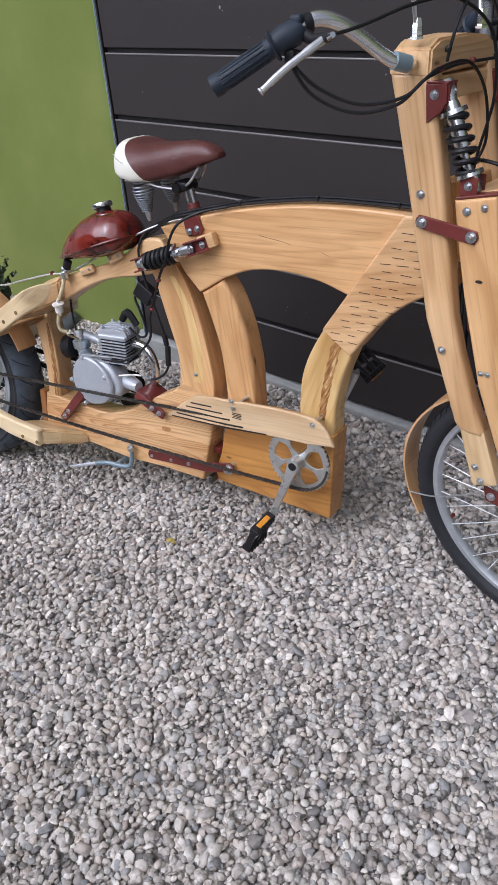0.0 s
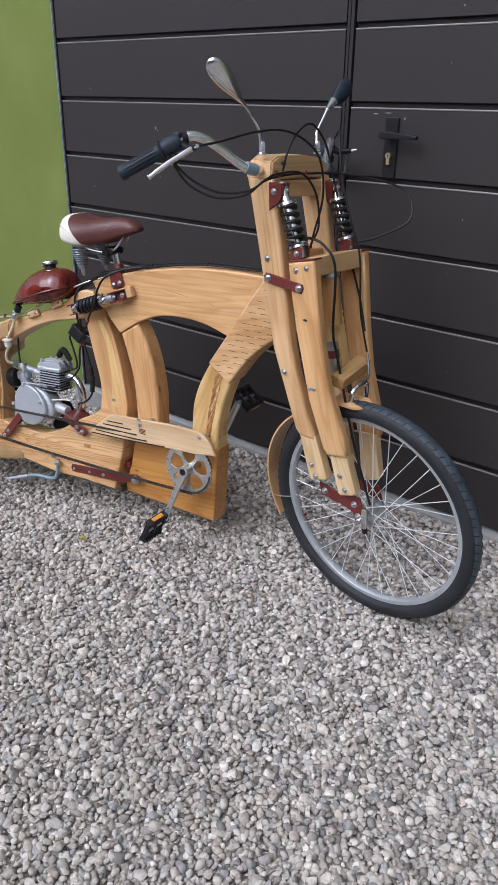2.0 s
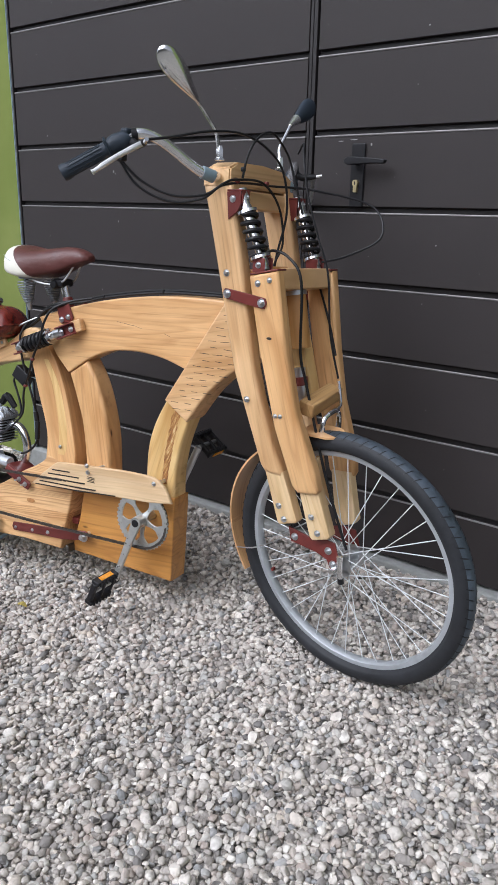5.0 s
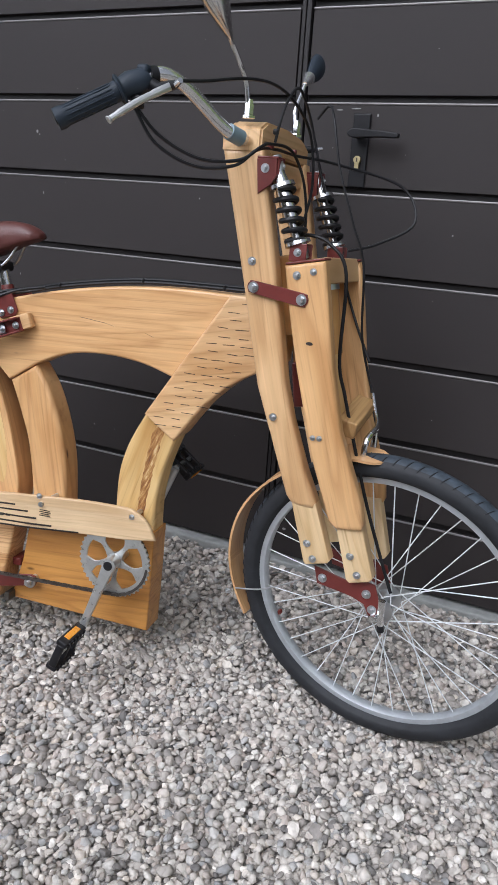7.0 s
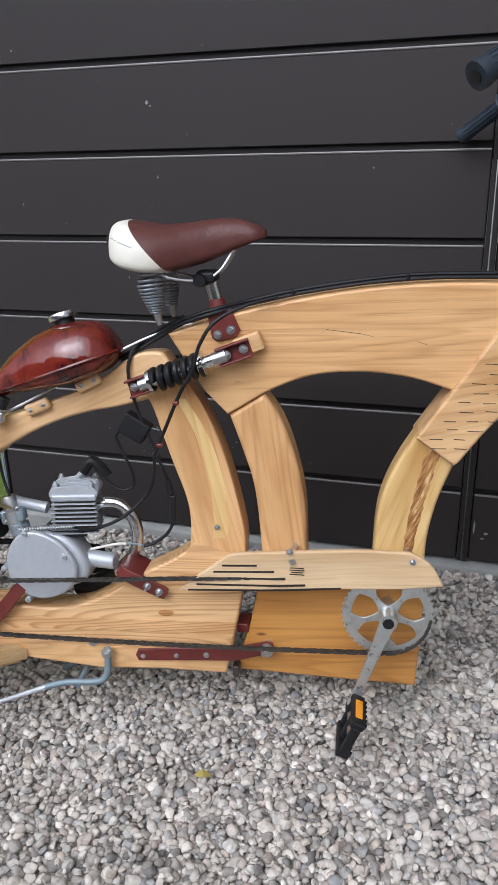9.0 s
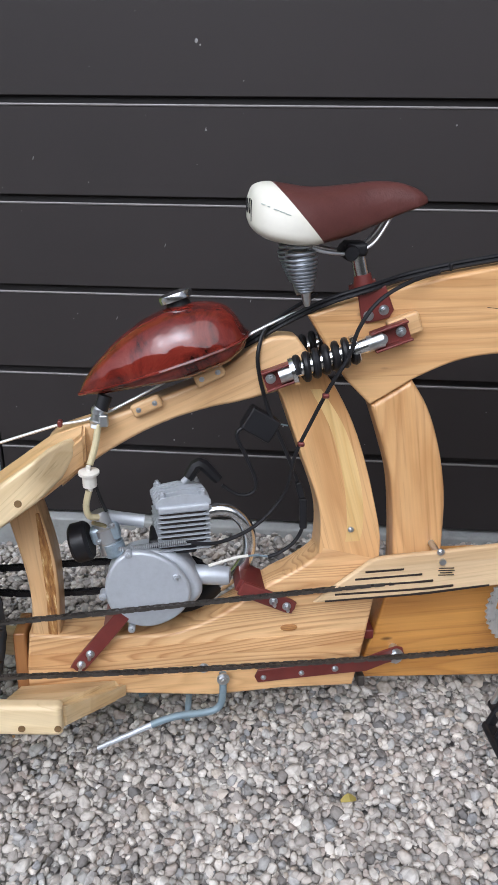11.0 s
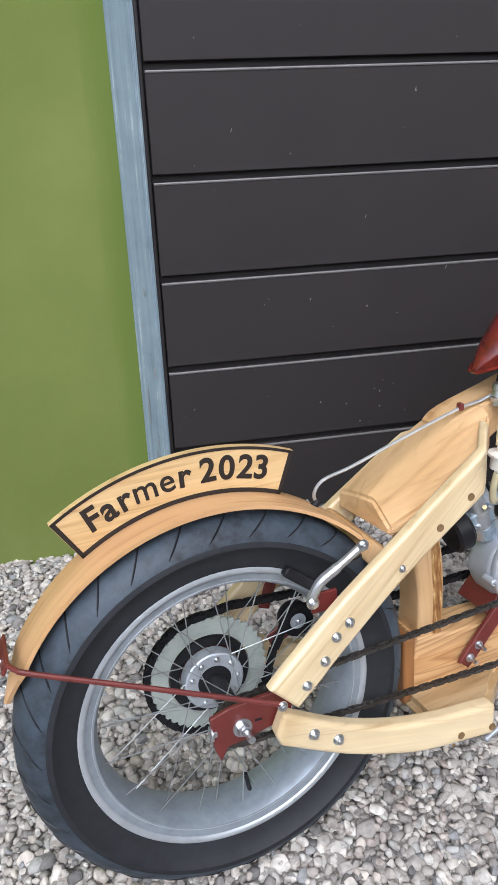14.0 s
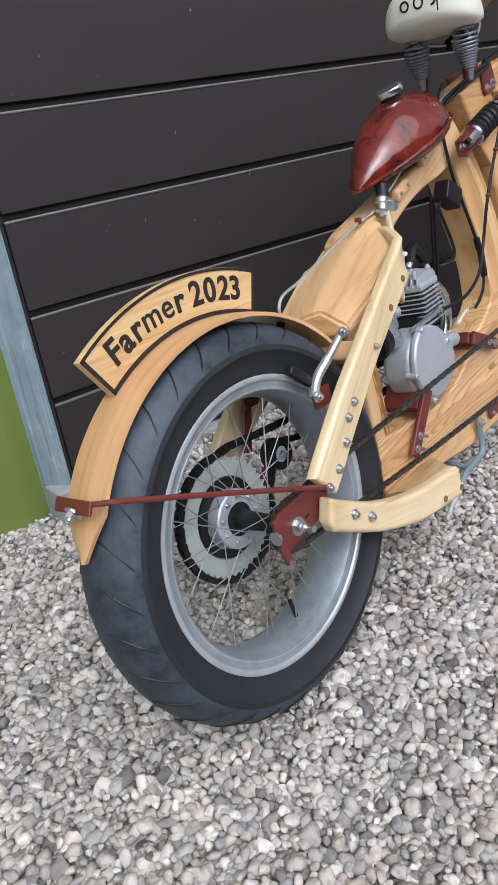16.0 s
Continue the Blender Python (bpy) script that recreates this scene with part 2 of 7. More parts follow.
def stone_stuff(name):
    """Crushed limestone gravel: each stone its own grey, beige or blue-grey, with veins and dust."""
    m, t, p, link = shader(name)
    geo = t.nodes.new("ShaderNodeNewGeometry")
    info = t.nodes.new("ShaderNodeObjectInfo")
    add = node(t, "ShaderNodeMath")
    link(geo.outputs["Random Per Island"], add.inputs[0])
    link(info.outputs["Random"], add.inputs[1])
    part_of = node(t, "ShaderNodeMath")
    part_of.operation = "FRACT"
    link(add.outputs[0], part_of.inputs[0])
    tint = ramp(t, [(0.0, (0.152, 0.146, 0.142)), (0.10, (0.295, 0.272, 0.252)), (0.3, (0.446, 0.413, 0.379)), (0.46, (0.578, 0.541, 0.495)),
                    (0.58, (0.392, 0.337, 0.302)), (0.70, (0.632, 0.597, 0.549)), (0.78, (0.403, 0.394, 0.369)), (0.85, (0.261, 0.265, 0.271)), (0.92, (0.747, 0.712, 0.661)), (1.0, (0.490, 0.427, 0.363))])
    link(part_of.outputs[0], tint.inputs[0])
    speck = node(t, "ShaderNodeTexNoise", Scale=140.0, Detail=4.0, Roughness=0.7)
    vein = node(t, "ShaderNodeTexNoise", Scale=45.0, Detail=3.0, Distortion=1.2)
    link(geo.outputs["Position"], speck.inputs["Vector"])
    link(geo.outputs["Position"], vein.inputs["Vector"])
    mot = ramp(t, [(0.3, (0.66, 0.64, 0.62)), (0.5, (0.98, 0.975, 0.97)), (0.75, (1.18, 1.16, 1.14))])
    link(vein.outputs["Fac"], mot.inputs[0])
    mix = node(t, "ShaderNodeMixRGB")
    mix.blend_type = "MULTIPLY"
    mix.inputs[0].default_value = 1.0
    link(tint.outputs[0], mix.inputs[1])
    link(mot.outputs[0], mix.inputs[2])
    link(mix.outputs[0], p.inputs["Base Color"])
    p.inputs["Roughness"].default_value = 0.82
    bump = node(t, "ShaderNodeBump", Strength=0.5, Distance=0.002)
    link(speck.outputs["Fac"], bump.inputs["Height"])
    link(bump.outputs[0], p.inputs["Normal"])
    return m


HONEY = wood("honey_larch", (0.69, 0.425, 0.205), (0.45, 0.23, 0.089))
GOLD = wood("golden_larch", (0.69, 0.455, 0.245), (0.47, 0.265, 0.114), rings=0.8)
PALE = wood("pale_larch", (0.75, 0.575, 0.353), (0.59, 0.40, 0.188), rings=0.7)
SPRUCE = wood("pale_spruce", (0.74, 0.60, 0.381), (0.60, 0.44, 0.239), rings=0.6)
YELLOW = wood("yellow_sapwood", (0.72, 0.52, 0.245), (0.56, 0.33, 0.108), rings=0.8)
BEECH = wood("pale_beech", (0.64, 0.47, 0.29), (0.51, 0.335, 0.175), rings=0.5, coat=0.15)
AMBER = wood("amber_oak", (0.56, 0.275, 0.072), (0.32, 0.125, 0.03), rings=1.0)
SIGN = wood("sign_birch", (0.70, 0.49, 0.25), (0.54, 0.32, 0.13), rings=0.7)
BARK = barky("inner_bark")
ROUGHSAWN = wood("rough_sawn", (0.48, 0.30, 0.13), (0.24, 0.12, 0.045), rings=2.2, rough=0.6, coat=0.0)
AMBER2 = wood("reddish_larch", (0.56, 0.31, 0.115), (0.34, 0.15, 0.05), rings=1.2)
WORN = wood("worn_plank", (0.66, 0.41, 0.205), (0.36, 0.16, 0.057), rings=2.6, figure=1.5)
FIGURED = wood("figured_larch", (0.72, 0.475, 0.251), (0.40, 0.185, 0.068), rings=2.6, figure=1.35)
# stained wood, darkened further for the shade behind the beam
BROWNED = wood("browned_larch", (0.36, 0.17, 0.065), (0.21, 0.085, 0.03))
HEART = wood("knot_heartwood", (0.50, 0.25, 0.09), (0.20, 0.075, 0.022), rings=6.0, figure=1.5)
FENDER = wood("fender_ply", (0.60, 0.36, 0.18), (0.48, 0.26, 0.115), rings=0.4)
OXBLOOD = plain("oxblood_paint", (0.14, 0.022, 0.018), 0.42, vary=0.3, coat=0.3)
TANKRED = lacquer("tank_lacquer")
RUBBER = plain("tyre_rubber", (0.020, 0.0215, 0.025), 0.6, vary=0.5, scale=60.0, bump=0.15, shine=0.35)
DUSTY = plain("dusty_tread", (0.037, 0.050, 0.066), 0.55, vary=0.9, scale=45.0, bump=0.35)
BLACK = plain("black_plastic", (0.011, 0.011, 0.013), 0.4, vary=0.3, shine=0.3)
GRIP = plain("grip_rubber", (0.018, 0.027, 0.040), 0.55, vary=0.3, bump=0.2, shine=0.35)
BARSILVER = plain("silver_bar", (0.72, 0.73, 0.75), 0.2, 0.92, 0.08)
CHROME = plain("chrome", (0.74, 0.75, 0.76), 0.16, 1.0, 0.08)
SPRINGSTEEL = plain("spring_steel", (0.30, 0.33, 0.37), 0.34, 0.8, 0.2)
CARBBLUE = plain("tarnished_carb", (0.36, 0.44, 0.50), 0.36, 0.6, 0.4, 70.0, bump=0.2)
RINGSTEEL = plain("worn_chainring", (0.52, 0.53, 0.52), 0.28, 0.75, 0.25, 60.0)
ZINC = plain("zinc_steel", (0.56, 0.58, 0.6), 0.32, 1.0, 0.2)
ALLOY = plain("brushed_alloy", (0.58, 0.59, 0.60), 0.38, 0.85, 0.15, 50.0)
RIMGREY = plain("silver_rim", (0.31, 0.35, 0.39), 0.36, 0.45, 0.25, 50.0)
RIMBRIGHT = plain("polished_rim", (0.50, 0.53, 0.56), 0.32, 0.5, 0.15, 50.0)
PLUG = plain("dark_plug", (0.19, 0.11, 0.045), 0.6, vary=0.4, scale=120.0)
DISC = plain("sprocket_steel", (0.42, 0.46, 0.42), 0.5, 0.2, 0.25)
CAST = plain("cast_alloy", (0.48, 0.51, 0.55), 0.46, 0.45, 0.12, 90.0, bump=0.1)
CHAIN = plain("oiled_chain", (0.11, 0.10, 0.092), 0.4, 0.8, 0.4, 120.0)
STANDBLUE = plain("blue_grey_paint", (0.19, 0.26, 0.30), 0.4, 0.2, 0.15)
LEATHER = plain("brown_leatherette", (0.092, 0.029, 0.025), 0.38, vary=0.3, scale=24.0, bump=0.9, shine=0.38)
IVORY = plain("ivory_vinyl", (0.70, 0.68, 0.60), 0.45, vary=0.06, scale=60.0)
DARKMARK = plain("burnt_mark", (0.018, 0.011, 0.008), 0.6, vary=0.3)
AMBERGLASS = plain("amber_reflector", (0.75, 0.30, 0.02), 0.25, vary=0.15)
FUEL = plain("fuel_hose", (0.55, 0.48, 0.30), 0.3, vary=0.2)
WHITEPL = plain("white_plastic", (0.72, 0.70, 0.64), 0.4, vary=0.08)
DOORBROWN = plain("door_paint", (0.0280, 0.0236, 0.0236), 0.6, 0.0, 0.16, 9.0, bump=0.03, shine=0.32)
DOORFRAME = plain("door_frame_paint", (0.017, 0.015, 0.0155), 0.5, 0.0, 0.2, 12.0, shine=0.35)
GREEN = rendered_wall("green_render")
JAMB = streaky("jamb_paint")
SILL = plain("sill_concrete", (0.30, 0.31, 0.30), 0.85, vary=0.25, scale=30.0, bump=0.3)
BRASS = plain("brass_lock", (0.46, 0.39, 0.22), 0.4, 0.8)
SPECK = plain("pale_chips", (0.26, 0.255, 0.25), 0.8)
# paler than the door paint: the sky's glint on panel edges, as colour
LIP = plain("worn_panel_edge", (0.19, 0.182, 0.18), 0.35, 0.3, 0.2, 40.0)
BRIGHTSPOKE = plain("bright_spoke", (0.80, 0.83, 0.85), 0.32, 0.35, 0.1)
SPOKESTEEL = plain("spoke_steel", (0.40, 0.41, 0.42), 0.3, 0.7, 0.15)
GRAVEL = stone_stuff("gravel_stone")
SUBSOIL = pebbly("gravel_bed")
FARWALL = plain("far_wall_render", (0.16, 0.15, 0.13), 0.9, vary=0.3, scale=2.0, bump=0.2)
LEAF = plain("box_leaf", (0.03, 0.05, 0.018), 0.6, vary=0.4)
POT = plain("black_pot", (0.02, 0.02, 0.022), 0.5, vary=0.2)
ROCK = plain("grey_rock", (0.12, 0.13, 0.15), 0.85, vary=0.3, bump=0.5)
YLEAF = plain("dry_leaf", (0.34, 0.27, 0.07), 0.7, vary=0.25)

# ---- shapes ----
rng = random.Random(7)
EASED = set()


def flatten(me):
    """Weights the normals by area, so that eased edges don't round the flat faces beside them."""
    near = {}
    for f in me.polygons:
        for v in f.vertices:
            near.setdefault(v, []).append((f.normal.copy(), f.area))
    out = []
    for f in me.polygons:
        n = f.normal
        for v in f.vertices:
            s = Vector((0, 0, 0))
            for other, area in near[v]:
                if n.dot(other) > 0.7:
                    s += other * area
            out.append(s.normalized() if s.length > 0 else n.copy())
    me.normals_split_custom_set(out)


WORLD = {}


def part(name, bm, material, parent, label="", m=None, grain=None, sharp=32, smooth=True):
    """One mesh object under a thing or a part. m: its pose in the world. grain: the degrees by which the board's length turns from local x, in the xz plane, "y" for a board along y, or "arc" for one bent round the y axis."""
    me = bpy.data.meshes.new(name)
    eased = id(bm) in EASED
    EASED.discard(id(bm))
    bm.normal_update()
    bm.to_mesh(me)
    bm.free()
    me.materials.append(material)
    if smooth:
        me.shade_smooth()
        me.set_sharp_from_angle(angle=radians(sharp))
        if eased:
            flatten(me)
    if grain is not None:
        c, s = (1, 0) if grain in ("y", "arc") else (math.cos(radians(grain)), math.sin(radians(grain)))
        co = np.empty(len(me.vertices) * 3, dtype=np.float32)
        me.vertices.foreach_get("co", co)
        co = co.reshape(-1, 3)
        if grain == "y":
            co = co[:, [1, 2, 0]]
        if grain == "arc":
            co = np.stack([np.arctan2(co[:, 2], co[:, 0]) * 0.32, np.hypot(co[:, 0], co[:, 2]), co[:, 1]], 1)
        out = np.stack([co[:, 0] * c + co[:, 2] * s, -co[:, 0] * s + co[:, 2] * c, co[:, 1]], 1).astype(np.float32)
        at = me.attributes.new("grain", "FLOAT_VECTOR", "POINT")
        at.data.foreach_set("vector", out.ravel())
    return attach(new(name, me), parent, m, label)


def attach(ob, parent, m=None, label=""):
    m = m or Matrix()
    WORLD[ob] = m
    if parent is not None:
        ob.parent = parent
        ob.matrix_basis = WORLD[parent].inverted() @ m
    else:
        ob.matrix_basis = m
    if label:
        ob["label"] = label
    return ob


def again(ob, parent, m):
    """Another object on the same mesh."""
    other = new(ob.name.split(".")[0], ob.data)
    return attach(other, parent, m)


def spline(points, steps=6, closed=False):
    """A smooth line through points."""
    pts = [Vector(p) for p in points]
    out, n = [], len(pts)
    for i in range(n if closed else n - 1):
        p = [pts[(i + k) % n] if closed else pts[min(max(i + k, 0), n - 1)] for k in (-1, 0, 1, 2)]
        for k in range(steps):
            u = k / steps
            out.append(0.5 * (2 * p[1] + (p[2] - p[0]) * u + (2 * p[0] - 5 * p[1] + 4 * p[2] - p[3]) * u * u + (3 * p[1] - p[0] - 3 * p[2] + p[3]) * u ** 3))
    if not closed:
        out.append(pts[-1])
    return out


def board(outline, y0, y1, bevel=0.006, rounds=2, bend=None):
    """A board sawn to an outline in the xz plane, from y0 to y1, with eased edges. bend(x, z) shifts it in y."""
    bm = bmesh.new()
    ring = [bm.verts.new((p[0], y0, p[1])) for p in outline]
    face = bm.faces.new(ring)
    got = bmesh.ops.extrude_face_region(bm, geom=[face])
    top = [v for v in got["geom"] if isinstance(v, bmesh.types.BMVert)]
    for v in top:
        v.co.y = y1
    bmesh.ops.recalc_face_normals(bm, faces=bm.faces)
    if bevel:
        rim = [e for e in bm.edges if abs(e.verts[0].co.y - e.verts[1].co.y) < 1e-6]
        bmesh.ops.bevel(bm, geom=rim, offset=bevel, segments=rounds, profile=0.5, affect="EDGES", clamp_overlap=True)
    if bend:
        bmesh.ops.triangulate(bm, faces=[f for f in bm.faces if len(f.verts) > 4])
        for v in bm.verts:
            v.co.y += bend(v.co.x, v.co.z)
    if bevel:
        EASED.add(id(bm))
    return bm


def block(x, y, z, bevel=0.004, rounds=2, at=(0, 0, 0)):
    """A box of that size with rounded edges, centred at a point."""
    bm = bmesh.new()
    bmesh.ops.create_cube(bm, size=1)
    for v in bm.verts:
        v.co = Vector((v.co.x * x, v.co.y * y, v.co.z * z)) + Vector(at)
    if bevel:
        bmesh.ops.bevel(bm, geom=bm.edges[:], offset=bevel, segments=rounds, profile=0.5, affect="EDGES", clamp_overlap=True)
        EASED.add(id(bm))
    return bm


def sweep(path, radius, sides=10, cap=True, bm=None):
    """A tube along a path; radius: a number, or one for each point."""
    bm = bm or bmesh.new()
    path = [Vector(p) for p in path]
    rings, up = [], None
    for i, p in enumerate(path):
        d = (path[min(i + 1, len(path) - 1)] - path[max(i - 1, 0)]).normalized()
        if up is None:
            up = d.orthogonal().normalized()
        up = (up - d * up.dot(d)).normalized()
        side = d.cross(up)
        r = radius[i] if isinstance(radius, (list, tuple)) else radius
        rings.append([bm.verts.new(p + (up * math.cos(a) + side * math.sin(a)) * r) for a in (2 * math.pi * k / sides for k in range(sides))])
    for a, b in zip(rings, rings[1:]):
        for k in range(sides):
            bm.faces.new((a[k], a[(k + 1) % sides], b[(k + 1) % sides], b[k]))
    if cap:
        bm.faces.new(rings[0][::-1])
        bm.faces.new(rings[-1])
    return bm


def lathe(profile, sides=64, closed=False, bm=None, arc=(0, 360)):
    """Turns a profile of (radius, y) round the y axis."""
    bm = bm or bmesh.new()
    full = arc[1] - arc[0] >= 360
    rings = []
    for k in range(sides + (0 if full else 1)):
        a = radians(arc[0] + (arc[1] - arc[0]) * k / sides)
        rings.append([bm.verts.new((r * math.cos(a), y, r * math.sin(a))) for r, y in profile])
    n = len(profile)
    for i in range(len(rings) if full else len(rings) - 1):
        a, b = rings[i], rings[(i + 1) % len(rings)]
        for k in range(n if closed else n - 1):
            q = (a[k], a[(k + 1) % n], b[(k + 1) % n], b[k])
            bm.faces.new(q)
    if not full and closed:
        bm.faces.new(rings[0])
        bm.faces.new(rings[-1][::-1])
    bmesh.ops.remove_doubles(bm, verts=bm.verts, dist=1e-6)
    bmesh.ops.recalc_face_normals(bm, faces=bm.faces)
    return bm


def rod(p, q, r, sides=10, bm=None):
    return sweep([p, q], r, sides, True, bm)


def along(p, q, up=(0, 0, 1)):
    """The pose whose y axis runs from p to q."""
    p, q = Vector(p), Vector(q)
    y = (q - p).normalized()
    x = y.cross(Vector(up)).normalized()
    z = x.cross(y)
    m = Matrix((x, y, z)).transposed().to_4x4()
    m.translation = p
    return m


def bolt_mesh():
    """A hexagon bolt head with its washer and thread end, facing -y."""
    bm = lathe([(0, 0.001), (0.0105, 0.001), (0.0105, -0.0015), (0.0, -0.0015)], 20)
    bmesh.ops.create_cone(bm, cap_ends=True, segments=6, radius1=0.0072, radius2=0.0066, depth=0.006,
                          matrix=Matrix.Translation((0, -0.0045, 0)) @ Matrix.Rotation(radians(90), 4, "X"))
    lathe([(0, -0.0105), (0.0036, -0.0105), (0.004, -0.0095), (0.004, -0.006)], 12, bm=bm)
    return bm


def frame_of(origin, yaw, lean):
    return Matrix.Translation(origin) @ Matrix.Rotation(radians(yaw), 4, "Z") @ Matrix.Rotation(radians(-lean), 4, "X")


def at(m, x, y, z):
    return m @ Matrix.Translation((x, y, z))


def height(x, y):
    """The yard falls gently away from the door, with gravel banked against the sill."""
    yy, xx = min(max(y, -2.2), 0.3), min(max(x, -3), 5)
    k = min(max((y + 0.30) / 0.28, 0), 1) * min(max((x + 0.05) / 0.25, 0), 1)
    return 0.031 + 0.004 * xx + 0.060 * yy + 0.064 * k * k * (3 - 2 * k)

# ---- the yard and the garage front ----
ground_bm = bmesh.new()
xs = [-300, -80, -20, -6, -3.4] + [-3 + 0.1 * k for k in range(81)] + [5.6, 9, 25, 80, 300]
ys = [-300, -80, -20, -7, -4, -3] + [-2.4 + 0.08 * k for k in range(35)] + [0.6, 5, 20, 300]
lattice = [[ground_bm.verts.new((x, y, height(x, y) - 0.012 + 0.004 * noise.noise((x * 5, y * 5, 0)))) for y in ys] for x in xs]
for i in range(len(xs) - 1):
    for j in range(len(ys) - 1):
        ground_bm.faces.new((lattice[i][j], lattice[i + 1][j], lattice[i + 1][j + 1], lattice[i][j + 1]))
ground = part("ground", ground_bm, SUBSOIL, None)
tagged(ground, "yard of pale grey crushed stone gravel", "ground", kind="structure")

WALL_Y = 0.06
wall_bm = bmesh.new()
for x0, x1, z0, z1 in ((-6.0, -0.19, -0.1, 3.2), (2.66, 7.0, -0.1, 3.2), (-0.19, 2.66, 2.19, 3.2)):
    bmesh.ops.create_cube(wall_bm, size=1, matrix=Matrix.Translation(((x0 + x1) / 2, WALL_Y + 0.125, (z0 + z1) / 2)) @ Matrix.Diagonal((x1 - x0, 0.25, z1 - z0, 1)))
wall_north = part("wall_north", wall_bm, GREEN, None, smooth=False)
tagged(wall_north, "olive green rendered house wall beside the garage", "wall", kind="structure")

jamb_bm = bmesh.new()
prof = [(-0.1405, -0.004), (-0.148, -0.004), (-0.192, 0.056), (-0.192, 0.14), (-0.1405, 0.14)]
rows = [[jamb_bm.verts.new((x, y, z)) for x, y in prof] for z in (-0.05, 2.2)]
for k in range(5):
    jamb_bm.faces.new((rows[0][k], rows[0][(k + 1) % 5], rows[1][(k + 1) % 5], rows[1][k]))
jamb_bm.faces.new(rows[0][::-1])
jamb_bm.faces.new(rows[1])
bmesh.ops.recalc_face_normals(jamb_bm, faces=jamb_bm.faces)
bmesh.ops.bevel(jamb_bm, geom=[e for e in jamb_bm.edges if abs(e.verts[0].co.z - e.verts[1].co.z) > 1], offset=0.003, segments=2, affect="EDGES")
trim = part("trim", jamb_bm, JAMB, None)
tagged(trim, "splayed door jamb in chipped blue-grey paint", "door jamb", kind="structure")
flake_bm = bmesh.new()
for z, h, u in ((0.16, 0.05, 0.5), (0.235, 0.10, 0.30), (0.30, 0.05, 0.38), (0.345, 0.02, 0.25), (0.52, 0.03, 0.1), (0.7, 0.02, 0.3), (0.62, 0.012, 0.55), (0.43, 0.10, 0.62)):
    x, y = -0.156 - 0.036 * u, -0.004 + 0.06 * u
    bmesh.ops.create_icosphere(flake_bm, subdivisions=2, radius=1, matrix=Matrix.Translation((x - 0.0008, y - 0.0005, z)) @ Matrix.Rotation(radians(-59), 4, "Z") @ Matrix.Diagonal((0.0016 + 0.002 * rng.random(), 0.0009, h / 2, 1)))
part("paint_flake", flake_bm, SPECK, trim, "pale bare patches where paint has flaked")

sill_bm = block(2.85, 0.16, 0.14, 0.008, 2, (1.235, 0.055, 0.045))
sill = part("sill", sill_bm, SILL, None)
tagged(sill, "narrow grey concrete door sill", "sill", kind="structure")

# an added wall, never in view: a dark horizon for gloss and chrome
far_bm = block(26.0, 0.3, 3.4, 0.0, 1, (1.0, -7.5, 1.6))
wall_south = part("wall_south", far_bm, FARWALL, None, smooth=False)
tagged(wall_south, "plain grey-brown wall added out of view to darken low reflections", "wall", kind="structure")

# a two-leaf garage door of horizontal panels
door = new("door_1")
attach(door, None, pose(0.54, 0.02, 0.11))
tagged(door, "dark brown two-leaf garage door of wide horizontal panels", "garage door", kind="structure")
PITCH, FIRST = 0.2036, 0.311


def leaf(x0, x1, name):
    back = part(name, block(x1 - x0, 0.03, 2.06, 0.002, 1, ((x0 + x1) / 2, 0.029, 1.15)), DOORFRAME, door, "dark brown door leaf")
    for i in range(-1, 10):
        top, low = FIRST + PITCH * i, FIRST + PITCH * (i - 1) + 0.017
        top, low = min(top, 2.17), max(low, 0.125)
        if top - low < 0.02:
            continue
        part("panel", block(x1 - x0 - 0.006, 0.016, top - low, 0.0015, 2, ((x0 + x1) / 2, 0.0085, (top + low) / 2)), DOORBROWN, back)
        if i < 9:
            # thin pale strip standing in for the sky caught by the bent edge
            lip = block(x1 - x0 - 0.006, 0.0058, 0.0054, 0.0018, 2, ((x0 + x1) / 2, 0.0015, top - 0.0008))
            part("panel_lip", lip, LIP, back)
    return back


leaf(-0.132, 1.203, "leaf")
leaf(1.230, 2.56, "leaf")
for x0, x1, y0 in ((-0.1400, -0.1325, -0.003), (1.2035, 1.2135, -0.001), (1.2165, 1.2285, -0.004), (2.562, 2.60, -0.003)):
    part("stile", block(x1 - x0, 0.04, 2.07, 0.002, 2, ((x0 + x1) / 2, y0 + 0.02, 1.155)), DOORFRAME, door)
part("head_rail", block(2.76, 0.06, 0.03, 0.003, 2, (1.225, 0.028, 2.20)), DOORFRAME, door)
part("side_jamb", block(0.06, 0.10, 2.2, 0.003, 2, (2.632, 0.05, 1.1)), JAMB, door)
chips = bmesh.new()
for k in range(90):
    x, z = rng.uniform(-0.1, 2.4), rng.uniform(0.14, 1.9)
    r = rng.choice((0.0007, 0.0009, 0.0012, 0.0012, 0.0022))
    phase = (z - FIRST) / PITCH % 1
    if phase < 0.12 or phase > 0.97 or 1.19 < x < 1.24:
        continue
    bmesh.ops.create_icosphere(chips, subdivisions=1, radius=r, matrix=Matrix.Translation((x, -0.0002, z)) @ Matrix.Diagonal((1, 0.3, 1, 1)))
for x, z, w, h in ((0.403, 1.246, 0.004, 0.005), (0.421, 1.077, 0.002, 0.002), (1.36, 1.317, 0.014, 0.0015), (1.32, 1.314, 0.01, 0.0015), (1.415, 1.303, 0.003, 0.004), (1.24, 0.22, 0.003, 0.02), (1.27, 0.205, 0.006, 0.004), (1.262, 0.19, 0.005, 0.003)):
    bmesh.ops.create_icosphere(chips, subdivisions=1, radius=1, matrix=Matrix.Translation((x, -0.0006, z)) @ Matrix.Diagonal((w, 0.0008, h, 1)))
